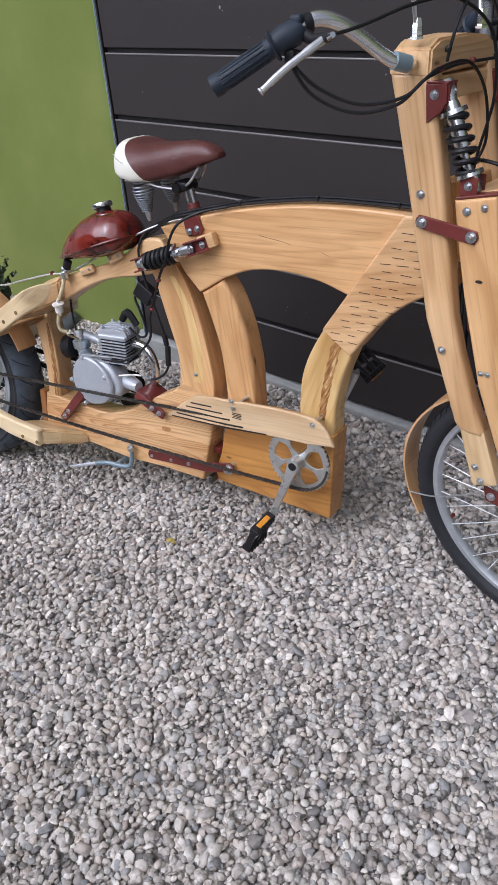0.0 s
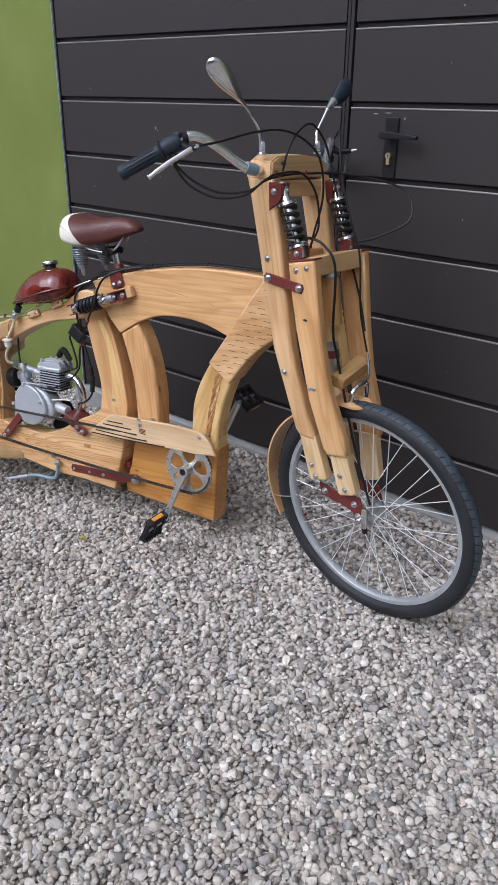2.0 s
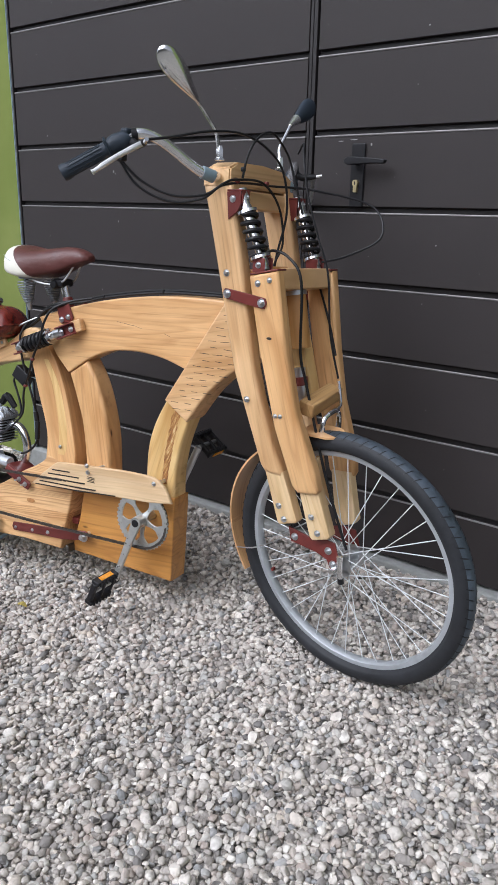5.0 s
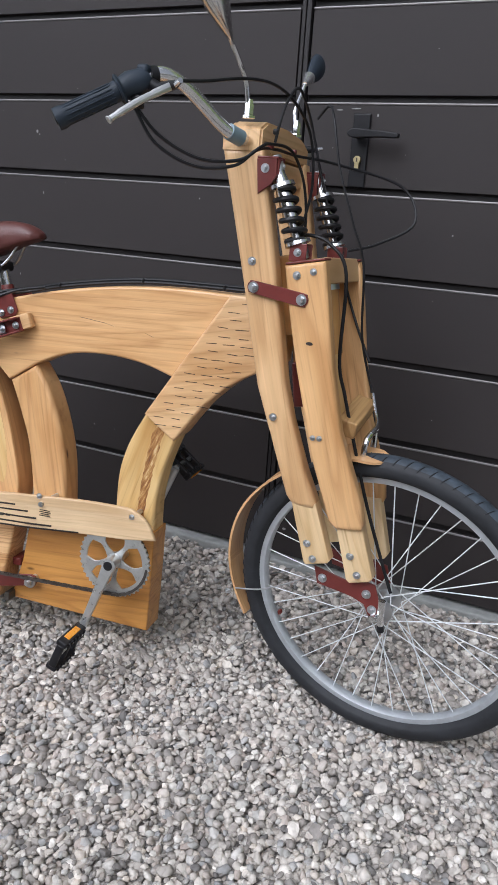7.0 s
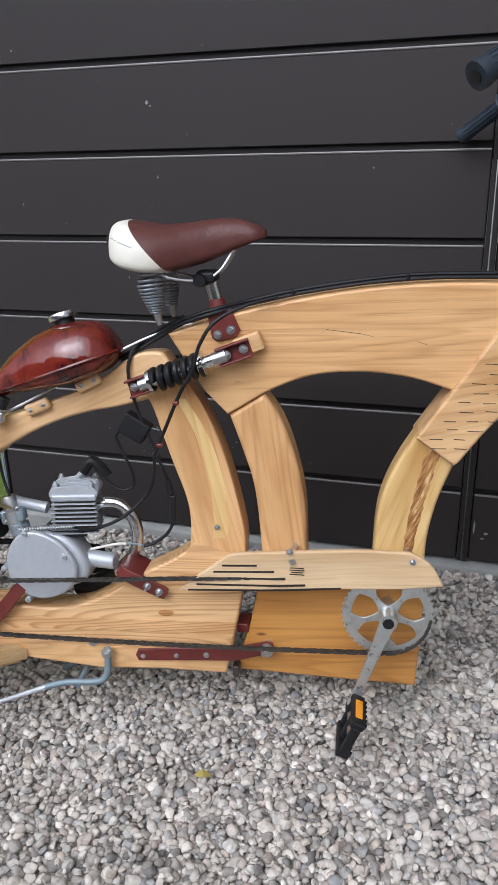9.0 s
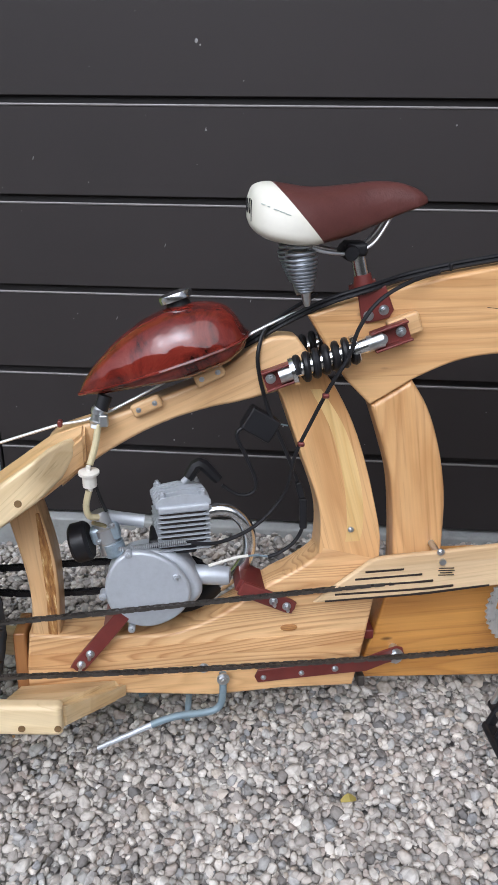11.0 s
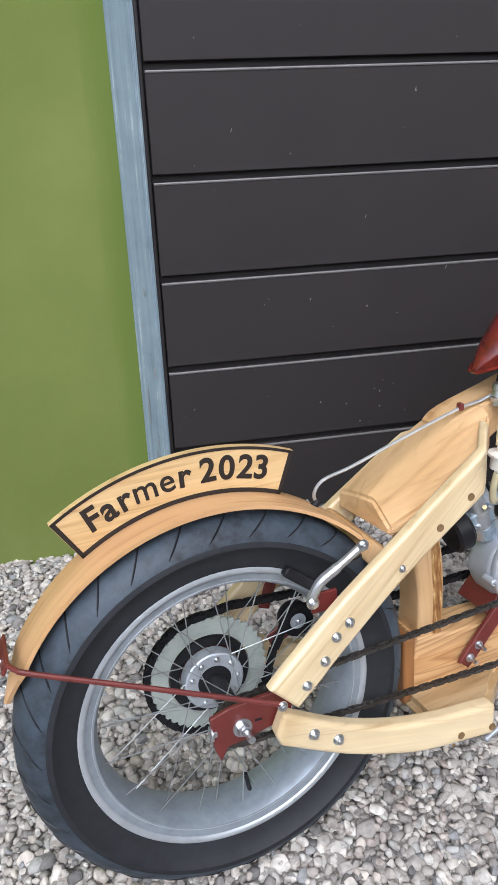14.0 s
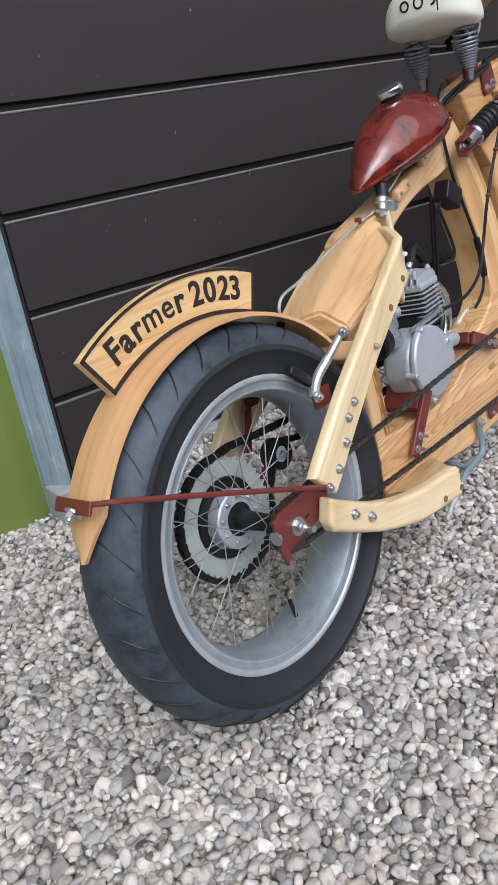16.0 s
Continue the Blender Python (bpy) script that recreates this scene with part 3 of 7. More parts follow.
for x, z, r in ((0.094, 0.656, 0.9), (0.334, 0.634, 1.6), (0.408, 0.612, 1), (0.254, 0.592, 0.9), (0.375, 0.421, 1.6), (0.361, 0.428, 0.9), (0.292, 0.396, 1.3), (0.377, 0.381, 1.5), (0.328, 0.347, 1.6), (0.098, 0.436, 0.9), (-0.076, 0.422, 1.2), (0.381, 0.449, 0.8), (0.409, 0.436, 0.9), (0.443, 0.363, 1), (0.354, 0.341, 0.8)):
    bmesh.ops.create_icosphere(chips, subdivisions=1, radius=0.0012 * r, matrix=Matrix.Translation((x, -0.0004, z)) @ Matrix.Diagonal((1, 0.4, 1.2, 1)))
for x, z in ((0.42, 1.079), (0.034, 1.016), (0.323, 0.833), (0.20, 0.66), (0.52, 0.71)):
    bmesh.ops.create_icosphere(chips, subdivisions=1, radius=1, matrix=Matrix.Translation((x, -0.0004, z)) @ Matrix.Rotation(0.3, 4, "Y") @ Matrix.Diagonal((0.0009, 0.0005, 0.005, 1)))
part("paint_chips", chips, SPECK, door, "scattered pale chips and splashes on the paint")

plate = part("lock_plate", block(0.042, 0.008, 0.165, 0.003, 2, (1.379, -0.003, 1.224)), BLACK, door, "black handle plate")
part("lever", board(spline([(1.361, 1.262), (1.372, 1.270), (1.40, 1.269), (1.44, 1.266), (1.478, 1.262), (1.482, 1.256), (1.476, 1.251), (1.44, 1.252), (1.40, 1.250), (1.372, 1.250), (1.361, 1.256)], 3, True), -0.052, -0.034, 0.006, 3), BLACK, plate, "worn black lever handle")
part("lever_neck", rod((1.379, -0.005, 1.26), (1.379, -0.045, 1.26), 0.010, 16), BLACK, plate)
cyl = bmesh.new()
lathe([(0, -0.012), (0.0085, -0.012), (0.0085, 0)], 20, bm=cyl)
bmesh.ops.create_cube(cyl, size=1, matrix=Matrix.Translation((0, -0.0055, -0.0135)) @ Matrix.Diagonal((0.010, 0.011, 0.021, 1)))
part("key_cylinder", cyl, BRASS, plate, "brass key cylinder", at(Matrix(), 1.379, -0.004, 1.204))
part("keyhole", block(0.002, 0.003, 0.009, 0, 1, (1.379, -0.0155, 1.204)), BLACK, plate)

# a potted shrub and a rock by the green wall
pot_bm = lathe([(0, 0), (0.075, 0), (0.098, 0.17), (0.106, 0.17), (0.106, 0.19), (0.095, 0.19), (0.09, 0.165), (0, 0.165)], 40)
pot = new("potted_shrub")
pm = pose(-0.93, -0.22, height(-0.93, -0.22) - 0.008, 90)
attach(pot, None, pm)
tagged(pot, "small dark shrub in a black plastic pot on gravel", "potted plant")
part("pot", pot_bm, POT, pot, "black plastic pot", pm)
leaf_bm = bmesh.new()
stem_bm = bmesh.new()
for k in range(26):
    a, tilt, ln = rng.uniform(0, 6.28), rng.uniform(0.1, 0.9), rng.uniform(0.09, 0.2)
    d = Vector((math.cos(a) * math.sin(tilt), math.sin(a) * math.sin(tilt), math.cos(tilt)))
    base = Vector((-0.93, -0.22, height(-0.93, -0.22) + 0.15)) + Vector((math.cos(a), math.sin(a), 0)) * 0.03
    sweep([base, base + d * ln * 0.5 + Vector((0, 0, 0.01)), base + d * ln], [0.003, 0.002, 0.001], 5, True, stem_bm)
    for j in range(24):
        c = base + d * ln * (0.2 + 0.85 * j / 24)
        bmesh.ops.create_grid(leaf_bm, x_segments=2, y_segments=1, size=0.5, matrix=Matrix.Translation(c + Vector([rng.uniform(-0.016, 0.016) for _ in range(3)])) @ Euler([rng.uniform(0, 6.28) for _ in range(3)]).to_matrix().to_4x4() @ Matrix.Diagonal((0.024, 0.011, 1, 1)))
part("stems", stem_bm, ROCK, pot)
part("foliage", leaf_bm, LEAF, pot, "small dark green leaves", smooth=False)
rock_bm = bmesh.new()
bmesh.ops.create_icosphere(rock_bm, subdivisions=4, radius=0.11)
for v in rock_bm.verts:
    v.co *= 1 + 0.25 * noise.noise(v.co * 9) + 0.1 * noise.noise(v.co * 25)
    v.co.z *= 0.6
rock = part("rock", rock_bm, ROCK, None, "", at(Matrix(), -0.72, -0.06, height(-0.72, -0.06) + 0.02))
tagged(rock, "rounded blue-grey boulder on the gravel", "rock")

dry_bm = bmesh.new()
bmesh.ops.create_grid(dry_bm, x_segments=4, y_segments=2, size=0.5)
for v in dry_bm.verts:
    v.co = Vector((v.co.x * 0.030, v.co.y * 0.015 * (1 - 3 * v.co.x * v.co.x), 0.004 * math.cos(v.co.x * 5) + 0.002 * v.co.y))
bmesh.ops.solidify(dry_bm, geom=dry_bm.faces[:], thickness=0.0006)
dry = part("fallen_leaf", dry_bm, YLEAF, None, "", pose(0.762, -0.754, height(0.762, -0.754) + 0.013, 6, 8, 20))
tagged(dry, "small dry yellow leaf lying on gravel", "leaf")

# ---- the bicycle ----
REAR = frame_of((0.685, -0.586, 0.374), 10.4, 8.0)
MAIN = frame_of((0.838, -0.527, 0.703), 8.2, 3.1)
FORK = frame_of((1.690, -0.466, 0.3435), 2.4, 3.0)
HEAD = frame_of((1.690, -0.466, 0.344), 2.4, 0.5)
BOLT = None

bike = new("motor_bicycle")
attach(bike, None, pose(0.75, -0.62, 0.01))
tagged(bike, "handmade golden wooden bicycle with small engine and oxblood fittings", "bicycle")


def bolt(parent, m, size=1.0):
    """A zinc bolt head facing -y at the pose m."""
    global BOLT
    m = m @ Matrix.Scale(size, 4)
    if BOLT is None:
        BOLT = part("bolt", bolt_mesh(), ZINC, parent, "", m)
        return BOLT
    return again(BOLT, parent, m)


# main frame
CRACKS = [(0.105, 0.126, 0.167, 0.119, 0.0009), (0.167, 0.119, 0.19, 0.114, 0.0006), (0.264, 0.107, 0.283, 0.101, 0.0007)]
DEPTH = 0.07
beam = part("top_beam", board(spline([(-0.184, 0.114), (-0.10, 0.142), (0.0, 0.167), (0.10, 0.187), (0.20, 0.2), (0.32, 0.208), (0.475, 0.207)], 4)
                              + [Vector((0.565, 0.206)), Vector((0.565, 0.09)), Vector((0.52, 0.06)), Vector((0.40, 0.03)), Vector((0.335, 0.017))]
                              + spline([(0.325, 0.021), (0.26, 0.04), (0.185, 0.049), (0.11, 0.046), (0.052, 0.032), (-0.006, 0.006)], 4)
                              + [Vector((-0.075, -0.037)), Vector((-0.119, 0.008))], 0.0, DEPTH, 0.006), HONEY, bike, "honey-coloured arched wooden beam", MAIN, 2)
part("seat_tube", board(spline([(-0.0735, -0.038), (-0.048, -0.11), (-0.026, -0.188), (-0.014, -0.311), (-0.012, -0.42)], 4)
                        + spline([(0.078, -0.42), (0.076, -0.303), (0.071, -0.204), (0.052, -0.115), (0.026, -0.045), (-0.006, 0.0055)], 4), 0.002, DEPTH - 0.002, 0.014, 3), HONEY, bike, "", MAIN, 99)
part("down_tube", board(spline([(0.276, -0.060), (0.248, -0.109), (0.225, -0.16), (0.21, -0.217), (0.205, -0.297), (0.205, -0.42)], 4)
                        + spline([(0.305, -0.42), (0.304, -0.295), (0.312, -0.231), (0.326, -0.175), (0.350, -0.11)], 4), 0.004, DEPTH - 0.004, 0.014, 3), YELLOW, bike, "yellow sapwood with a strip of dark inner bark", MAIN, 72)
mid_line = spline([(0.309, -0.092), (0.301, -0.12), (0.294, -0.15), (0.288, -0.18), (0.283, -0.21), (0.277, -0.245), (0.272, -0.28), (0.270, -0.31)], 4)
torn = random.Random(4)
sides = [[], []]
for k, p in enumerate(mid_line):
    w = 0.0135 - 0.004 * k / len(mid_line)
    for n, s in ((0, -1), (1, 1)):
        sides[n].append(Vector((p[0] + s * (w + torn.uniform(-0.0022, 0.0012)), p[1])))
streak = sides[0] + sides[1][::-1]
bark = part("bark_strip", board(streak, 0.0035, 0.02, 0.0003, 1), BARK, bike, "rough dark bark streak", MAIN, 65)
for x0, z0, x1, z1, w in CRACKS:
    th = math.atan2(z1 - z0, x1 - x0)
    part("crack", block(math.hypot(x1 - x0, z1 - z0), 0.0006, w, 0, 1), DARKMARK, beam, "", MAIN @ Matrix.Translation(((x0 + x1) / 2, -0.0001, (z0 + z1) / 2)) @ Matrix.Rotation(-th, 4, "Y"))
gus = part("gusset", board([(0.452, 0.2075), (0.272, -0.068), (0.343, -0.120)] + spline([(0.352, -0.112), (0.40, -0.045), (0.435, -0.008), (0.475, 0.026), (0.53, 0.058), (0.572, 0.078)], 4) + [Vector((0.572, 0.2075))], -0.010, DEPTH + 0.010, 0.007), GOLD, bike, "golden brace with rows of short saw kerfs", MAIN, 12)
for r in range(17):
    z = -0.085 + 0.0172 * r
    left = 0.276 + (z + 0.066) * 0.176 / 0.2735 + 0.012
    right = min(0.365 + max(z + 0.1, 0) * 0.95, 0.555)
    x = left + (0.008 if r % 2 else 0.024)
    while x + 0.026 < right:
        kerf_m = MAIN @ Matrix.Translation((x + 0.013, -0.0101, z + 0.0016 * rng.uniform(-1, 1))) @ Matrix.Rotation(radians(rng.uniform(-3, 3)), 4, "Y")
        part("saw_kerf", block(0.027 * rng.uniform(0.7, 1.1), 0.0012, 0.0012, 0, 1), DARKMARK, gus, "", kerf_m, smooth=False)
        x += 0.040 + rng.uniform(-0.003, 0.003)
part("bottom_block", board([(-0.02, -0.39), (-0.037, -0.48), (-0.071, -0.590), (0.300, -0.598), (0.304, -0.50), (0.308, -0.345), (0.10, -0.345), (0.0, -0.36)], -0.002, DEPTH + 0.002, 0.005), AMBER, bike, "dark amber hardwood block", MAIN, 3)
def guard_out(x, z):
    """The guard stands out from the frame behind the chainring, to clear the chain."""
    return -0.012 * min(max((0.17 - x) / 0.14, 0), 1)


guard = part("chain_guard", board([(-0.167, -0.376), (-0.124, -0.338), (-0.071, -0.296), (-0.055, -0.290)] + spline([(-0.005, -0.285), (0.115, -0.278), (0.247, -0.275), (0.283, -0.281), (0.314, -0.304), (0.334, -0.341)], 4)
                                  + [Vector((0.26, -0.352)), Vector((0.157, -0.358)), Vector((-0.003, -0.367))], -0.056, -0.044, 0.004, 2, guard_out), BEECH, bike, "pale beech chain guard with dark slots", MAIN, 4)
for x0, x1, z0, z1 in ((-0.076, -0.009, -0.322, -0.318), (-0.093, 0.024, -0.336, -0.329), (-0.11, 0.045, -0.350, -0.343), (-0.127, 0.083, -0.365, -0.356), (-0.144, 0.15, -0.378, -0.361)):
    line = [(x0 - 0.004 + (x1 - x0) * k / 8, z0 + 0.006 + (z1 - z0) * k / 8) for k in range(9)]
    slot = board([(x, z - 0.0017) for x, z in line] + [(x, z + 0.0017) for x, z in line[::-1]], -0.0572, -0.0545, 0.0002, 1, guard_out)
    part("slot", slot, DARKMARK, guard, "", MAIN)
for z in (-0.314, -0.3185, -0.323, -0.3275):
    part("mark", block(0.026 + 0.004 * math.sin(z * 900), 0.001, 0.0016, 0, 1), DARKMARK, guard, "", at(MAIN, 0.063, -0.0562 + guard_out(0.063, z), z))
for x, z in ((0.049, -0.281), (0.276, -0.293)):
    bolt(guard, at(MAIN, x, -0.056 + guard_out(x, z), z), 0.62)
part("guard_post", rod((0.054, -0.07, -0.30), (0.054, 0.02, -0.30), 0.006), ZINC, guard, "", MAIN)
part("guard_post", rod((0.27, -0.05, -0.30), (0.27, 0.02, -0.30), 0.006), ZINC, guard, "", MAIN)

# pivot strips under the frame
def strip_out(x):
    """The near strip stands clear of the lower beam behind the pivot."""
    k = min(max(-x / 0.06, 0), 1)
    return -0.008 - 0.026 * k - 0.02 * max(-x - 0.06, 0)


for y, side in ((-0.016, 1), (DEPTH + 0.008, 0)):
    strip = part("pivot_strip", board([(-0.262, -0.552), (-0.268, -0.539), (-0.262, -0.525), (-0.20, -0.519), (-0.13, -0.513), (-0.06, -0.508), (-0.03, -0.506), (0.0, -0.506), (0.012, -0.509), (0.016, -0.521), (0.010, -0.535), (-0.02, -0.536), (-0.06, -0.538), (-0.13, -0.542), (-0.20, -0.547)], y, y + 0.006, 0.0015, 1, (lambda x, z: strip_out(x)) if side else None), OXBLOOD, bike, "oxblood steel strip joining the two frame halves", MAIN)
    if side:
        for x, z, s in ((-0.002, -0.524, 1.5), (-0.252, -0.540, 0.5), (-0.182, -0.534, 0.5), (-0.12, -0.528, 0.6)):
            bolt(strip, at(MAIN, x, y - 0.0005 + strip_out(x), z), s)
part("pivot_lug", block(0.024, 0.05, 0.02, 0.003, 2, (-0.052, 0.02, -0.49)), OXBLOOD, bike, "", MAIN)
part("pivot_axle", rod((0.0, -0.02, -0.522), (0.0, DEPTH + 0.02, -0.522), 0.009, 16), ZINC, bike, "", MAIN)

# crank set
CR = (0.236, -0.052, -0.408)
crank_m = at(MAIN, *CR)
ring_bm = bmesh.new()
teeth = 44
rim_out = [((0.0845 if k % 2 else 0.0795) * math.cos(math.pi * k / teeth), (0.0845 if k % 2 else 0.0795) * math.sin(math.pi * k / teeth)) for k in range(2 * teeth)]
for y in (-0.002, 0.002):
    outer = [ring_bm.verts.new((x, y, z)) for x, z in rim_out]
    inner = [ring_bm.verts.new((x * 0.066 / math.hypot(x, z), y, z * 0.066 / math.hypot(x, z))) for x, z in rim_out]
    for k in range(2 * teeth):
        q = (outer[k], outer[(k + 1) % (2 * teeth)], inner[(k + 1) % (2 * teeth)], inner[k])
        ring_bm.faces.new(q if y < 0 else q[::-1])
ring_bm.verts.ensure_lookup_table()
n2 = 2 * teeth
for k in range(n2):
    j = (k + 1) % n2
    ring_bm.faces.new((ring_bm.verts[k], ring_bm.verts[2 * n2 + k], ring_bm.verts[2 * n2 + j], ring_bm.verts[j]))
    ring_bm.faces.new((ring_bm.verts[n2 + k], ring_bm.verts[n2 + j], ring_bm.verts[3 * n2 + j], ring_bm.verts[3 * n2 + k]))
bmesh.ops.recalc_face_normals(ring_bm, faces=ring_bm.faces)
crank = part("chainring", ring_bm, RINGSTEEL, bike, "polished steel chainring with five spokes", crank_m @ Matrix.Diagonal((1.05, 1, 1.05, 1)), sharp=40)
for k in range(5):
    arm = board(spline([(0.012, -0.012), (0.03, -0.0065), (0.05, -0.0068), (0.069, -0.020), (0.0695, 0.020), (0.05, 0.0068), (0.03, 0.0065), (0.012, 0.012)], 3), -0.0025, 0.0025, 0.001, 1)
    part("arm", arm, RINGSTEEL, crank, "", crank_m @ Matrix.Rotation(radians(72 * k + 18), 4, "Y"))
part("spindle", lathe([(0, -0.034), (0.008, -0.034), (0.0105, -0.0325), (0.0165, -0.032), (0.0175, -0.02), (0.018, 0.0), (0.018, 0.012), (0, 0.012)], 28), RINGSTEEL, crank, "", crank_m)
part("spindle_hole", lathe([(0, -0.0350), (0.0105, -0.0350), (0.0105, -0.030)], 20), BLACK, crank, "", crank_m)
part("bottom_axle", rod((0, 0.01, 0), (0, 0.17, 0), 0.012, 16), ZINC, crank, "", crank_m)
AX, AZ = -0.064, -0.183
d = math.hypot(AX, AZ)
part("crank_arm", board(spline([(0.0, -0.014), (d * 0.3, -0.011), (d * 0.8, -0.0085), (d, -0.0095), (d + 0.008, 0), (d, 0.0095), (d * 0.8, 0.0085), (d * 0.3, 0.011), (0.0, 0.014), (-0.012, 0)], 3, True), -0.006, 0.006, 0.003, 2, lambda x, z: -0.026 - 0.016 * max(0, min(1, x / d))), RINGSTEEL, crank, "worn chrome crank arm", crank_m @ Matrix.Rotation(-math.atan2(AZ, AX), 4, "Y"))
part("pedal_nut", rod((AX, -0.034, AZ), (AX, -0.056, AZ), 0.0105, 12), BLACK, crank, "", crank_m)
part("crank_arm", sweep([(0, 0.155, 0), (-AX * 0.4, 0.165, -AZ * 0.45), (-AX, 0.18, -AZ)], [0.013, 0.0105, 0.011], 12), ALLOY, crank, "", crank_m)


def pedal(m):
    """A black plastic platform pedal with amber reflectors; its axle runs along -y."""
    body = part("pedal", rod((0, 0, 0), (0, -0.085, 0), 0.006, 12), ZINC, bike, "black plastic pedal with amber reflectors", m)
    for x in (-0.034, 0.034):
        part("cage", block(0.014, 0.088, 0.026, 0.004, 2, (x, -0.052, 0)), BLACK, body, "", m)
        part("reflector", block(0.003, 0.05, 0.014, 0.001, 1, (x * 1.22, -0.052, 0)), AMBERGLASS, body, "amber reflector", m)
        for k in range(6):
            part("tooth", block(0.012, 0.004, 0.006, 0.001, 1, (x, -0.02 - 0.013 * k, 0.014)), BLACK, body, "", m)
    for y in (-0.012, -0.052, -0.092):
        part("cross_bar", block(0.062, 0.012, 0.018, 0.004, 2, (0, y, 0)), BLACK, body, "", m)
    return body


pedal(crank_m @ Matrix.Translation((AX, -0.045, AZ)) @ Matrix.Rotation(radians(112), 4, "Y"))
pedal(crank_m @ Matrix.Translation((-AX, 0.185, -AZ)) @ Matrix.Rotation(radians(180), 4, "Z") @ Matrix.Rotation(radians(-38), 4, "Y"))

# saddle
saddle_bm, white_bm = bmesh.new(), bmesh.new()
stations = [(-0.009 + (u + 0.014) * 0.94, w * 1.04, t, l) for u, w, t, l in [(-0.308, 0.028, 0.296, 0.262), (-0.300, 0.060, 0.312, 0.248), (-0.280, 0.082, 0.3185, 0.236), (-0.25, 0.090, 0.316, 0.229), (-0.215, 0.086, 0.311, 0.226),
            (-0.18, 0.070, 0.3115, 0.231), (-0.14, 0.050, 0.315, 0.240), (-0.10, 0.036, 0.319, 0.254), (-0.06, 0.030, 0.317, 0.270), (-0.03, 0.026, 0.308, 0.280), (-0.014, 0.014, 0.298, 0.286)]]
N = 32
fine = []
for k in range(len(stations) - 1):
    p0, p1, p2, p3 = (stations[min(max(k + q, 0), len(stations) - 1)] for q in (-1, 0, 1, 2))
    for n in range(4):
        s = n / 4
        fine.append([0.5 * (2 * b1 + (c1 - a1) * s + (2 * a1 - 5 * b1 + 4 * c1 - d1) * s * s + (3 * b1 - a1 - 3 * c1 + d1) * s ** 3) for a1, b1, c1, d1 in zip(p0, p1, p2, p3)])
fine.append(list(stations[-1]))
SKIRT = 0.24


def saddle_point(s, k):
    u, hw, top, low = s
    a = 2 * math.pi * k / N
    c, sn = math.cos(a), math.sin(a)
    mid = low + (top - low) * SKIRT
    y = hw * math.copysign(abs(c) ** 0.75, c)
    z = mid + (top - mid) * abs(sn) ** 0.8 if sn > 0 else mid - (mid - low) * abs(sn) ** 0.6
    return Vector((u, y, z))


def half_width(s, z):
    """How wide the saddle is at one station and height."""
    u, hw, top, low = s
    mid = low + (top - low) * SKIRT
    sn = min(max((z - mid) / (top - mid), 0), 1) ** 1.25
    return hw * max(0, 1 - sn * sn) ** 0.375


def on_tail(y, z):
    """The place on the saddle's tail at this distance from its middle, and the turn of the skin there."""
    for s, q in zip(fine, fine[1:]):
        w0, w1 = half_width(s, z), half_width(q, z)
        if w0 <= abs(y) <= w1:
            u = s[0] + (q[0] - s[0]) * (abs(y) - w0) / max(w1 - w0, 1e-6)
            return u, math.copysign(math.atan2(w1 - w0, q[0] - s[0]), -y)
    return fine[0][0], math.radians(-90)


for bmx, want in ((saddle_bm, False), (white_bm, True)):
    grid = [[bmx.verts.new(saddle_point(s, k)) for k in range(N)] for s in fine]
    for i in range(len(grid) - 1):
        for k in range(N):
            bmx.faces.new((grid[i][k], grid[i][(k + 1) % N], grid[i + 1][(k + 1) % N], grid[i + 1][k]))
    bmx.faces.new(grid[0][::-1])
    bmx.faces.new(grid[-1])
    bmesh.ops.recalc_face_normals(bmx, faces=bmx.faces)
    bmesh.ops.bisect_plane(bmx, geom=bmx.verts[:] + bmx.edges[:] + bmx.faces[:], plane_co=(-0.249, 0, 0.317), plane_no=(0.085, 0, 0.075), clear_inner=not want, clear_outer=want)
POST = at(MAIN, 0.004, 0.026, 0.004)
SAD = at(MAIN, 0.005, 0.026, -0.003)
saddle = part("saddle", saddle_bm, LEATHER, bike, "brown sprung saddle with ivory rear panels", SAD, sharp=60)
part("rear_panel", white_bm, IVORY, saddle, "ivory vinyl rear panel", SAD, sharp=60)
for y, r in ((0.022, 0.010), (-0.008, 0.011), (-0.034, 0.011)):
    u, th = on_tail(y, 0.284)
    ringlet = lathe([(r, -0.0008), (r - 0.0035, -0.0008), (r - 0.0035, 0.0008), (r, 0.0008)], 24, True)
    part("maker_mark", ringlet, BLACK, saddle, "dark printed mark", SAD @ Matrix.Translation((u, y, 0.284)) @ Matrix.Rotation(th if y < 0 else th + math.pi, 4, "Z"))
u, th = on_tail(-0.045, 0.278)
part("maker_mark", block(0.0035, 0.0012, 0.03, 0, 1), BLACK, saddle, "", SAD @ Matrix.Translation((u, -0.045, 0.278)) @ Matrix.Rotation(th, 4, "Z"))
for k in range(5):
    x = -0.266 + 0.0085 * k
    s = min(fine, key=lambda q: abs(q[0] - x))
    z = 0.288 - 0.0032 * k
    part("maker_mark", block(0.0085, 0.0012, 0.0016, 0, 1), DISC, saddle, "", SAD @ Matrix.Translation((x, -half_width(s, z), z)) @ Matrix.Rotation(radians(18), 4, "Y"))


def coil(r0, r1, length, turns, wire, sides=6, steps=22):
    pts, n = [], int(turns * steps)
    for k in range(n + 1):
        s, a = k / n, 2 * math.pi * k / steps
        r = r0 + (r1 - r0) * s
        pts.append((r * math.cos(a), length * s, r * math.sin(a)))
    return sweep(pts, wire, sides)


def ease_in(x):
    return x * x * (3 - 2 * x)


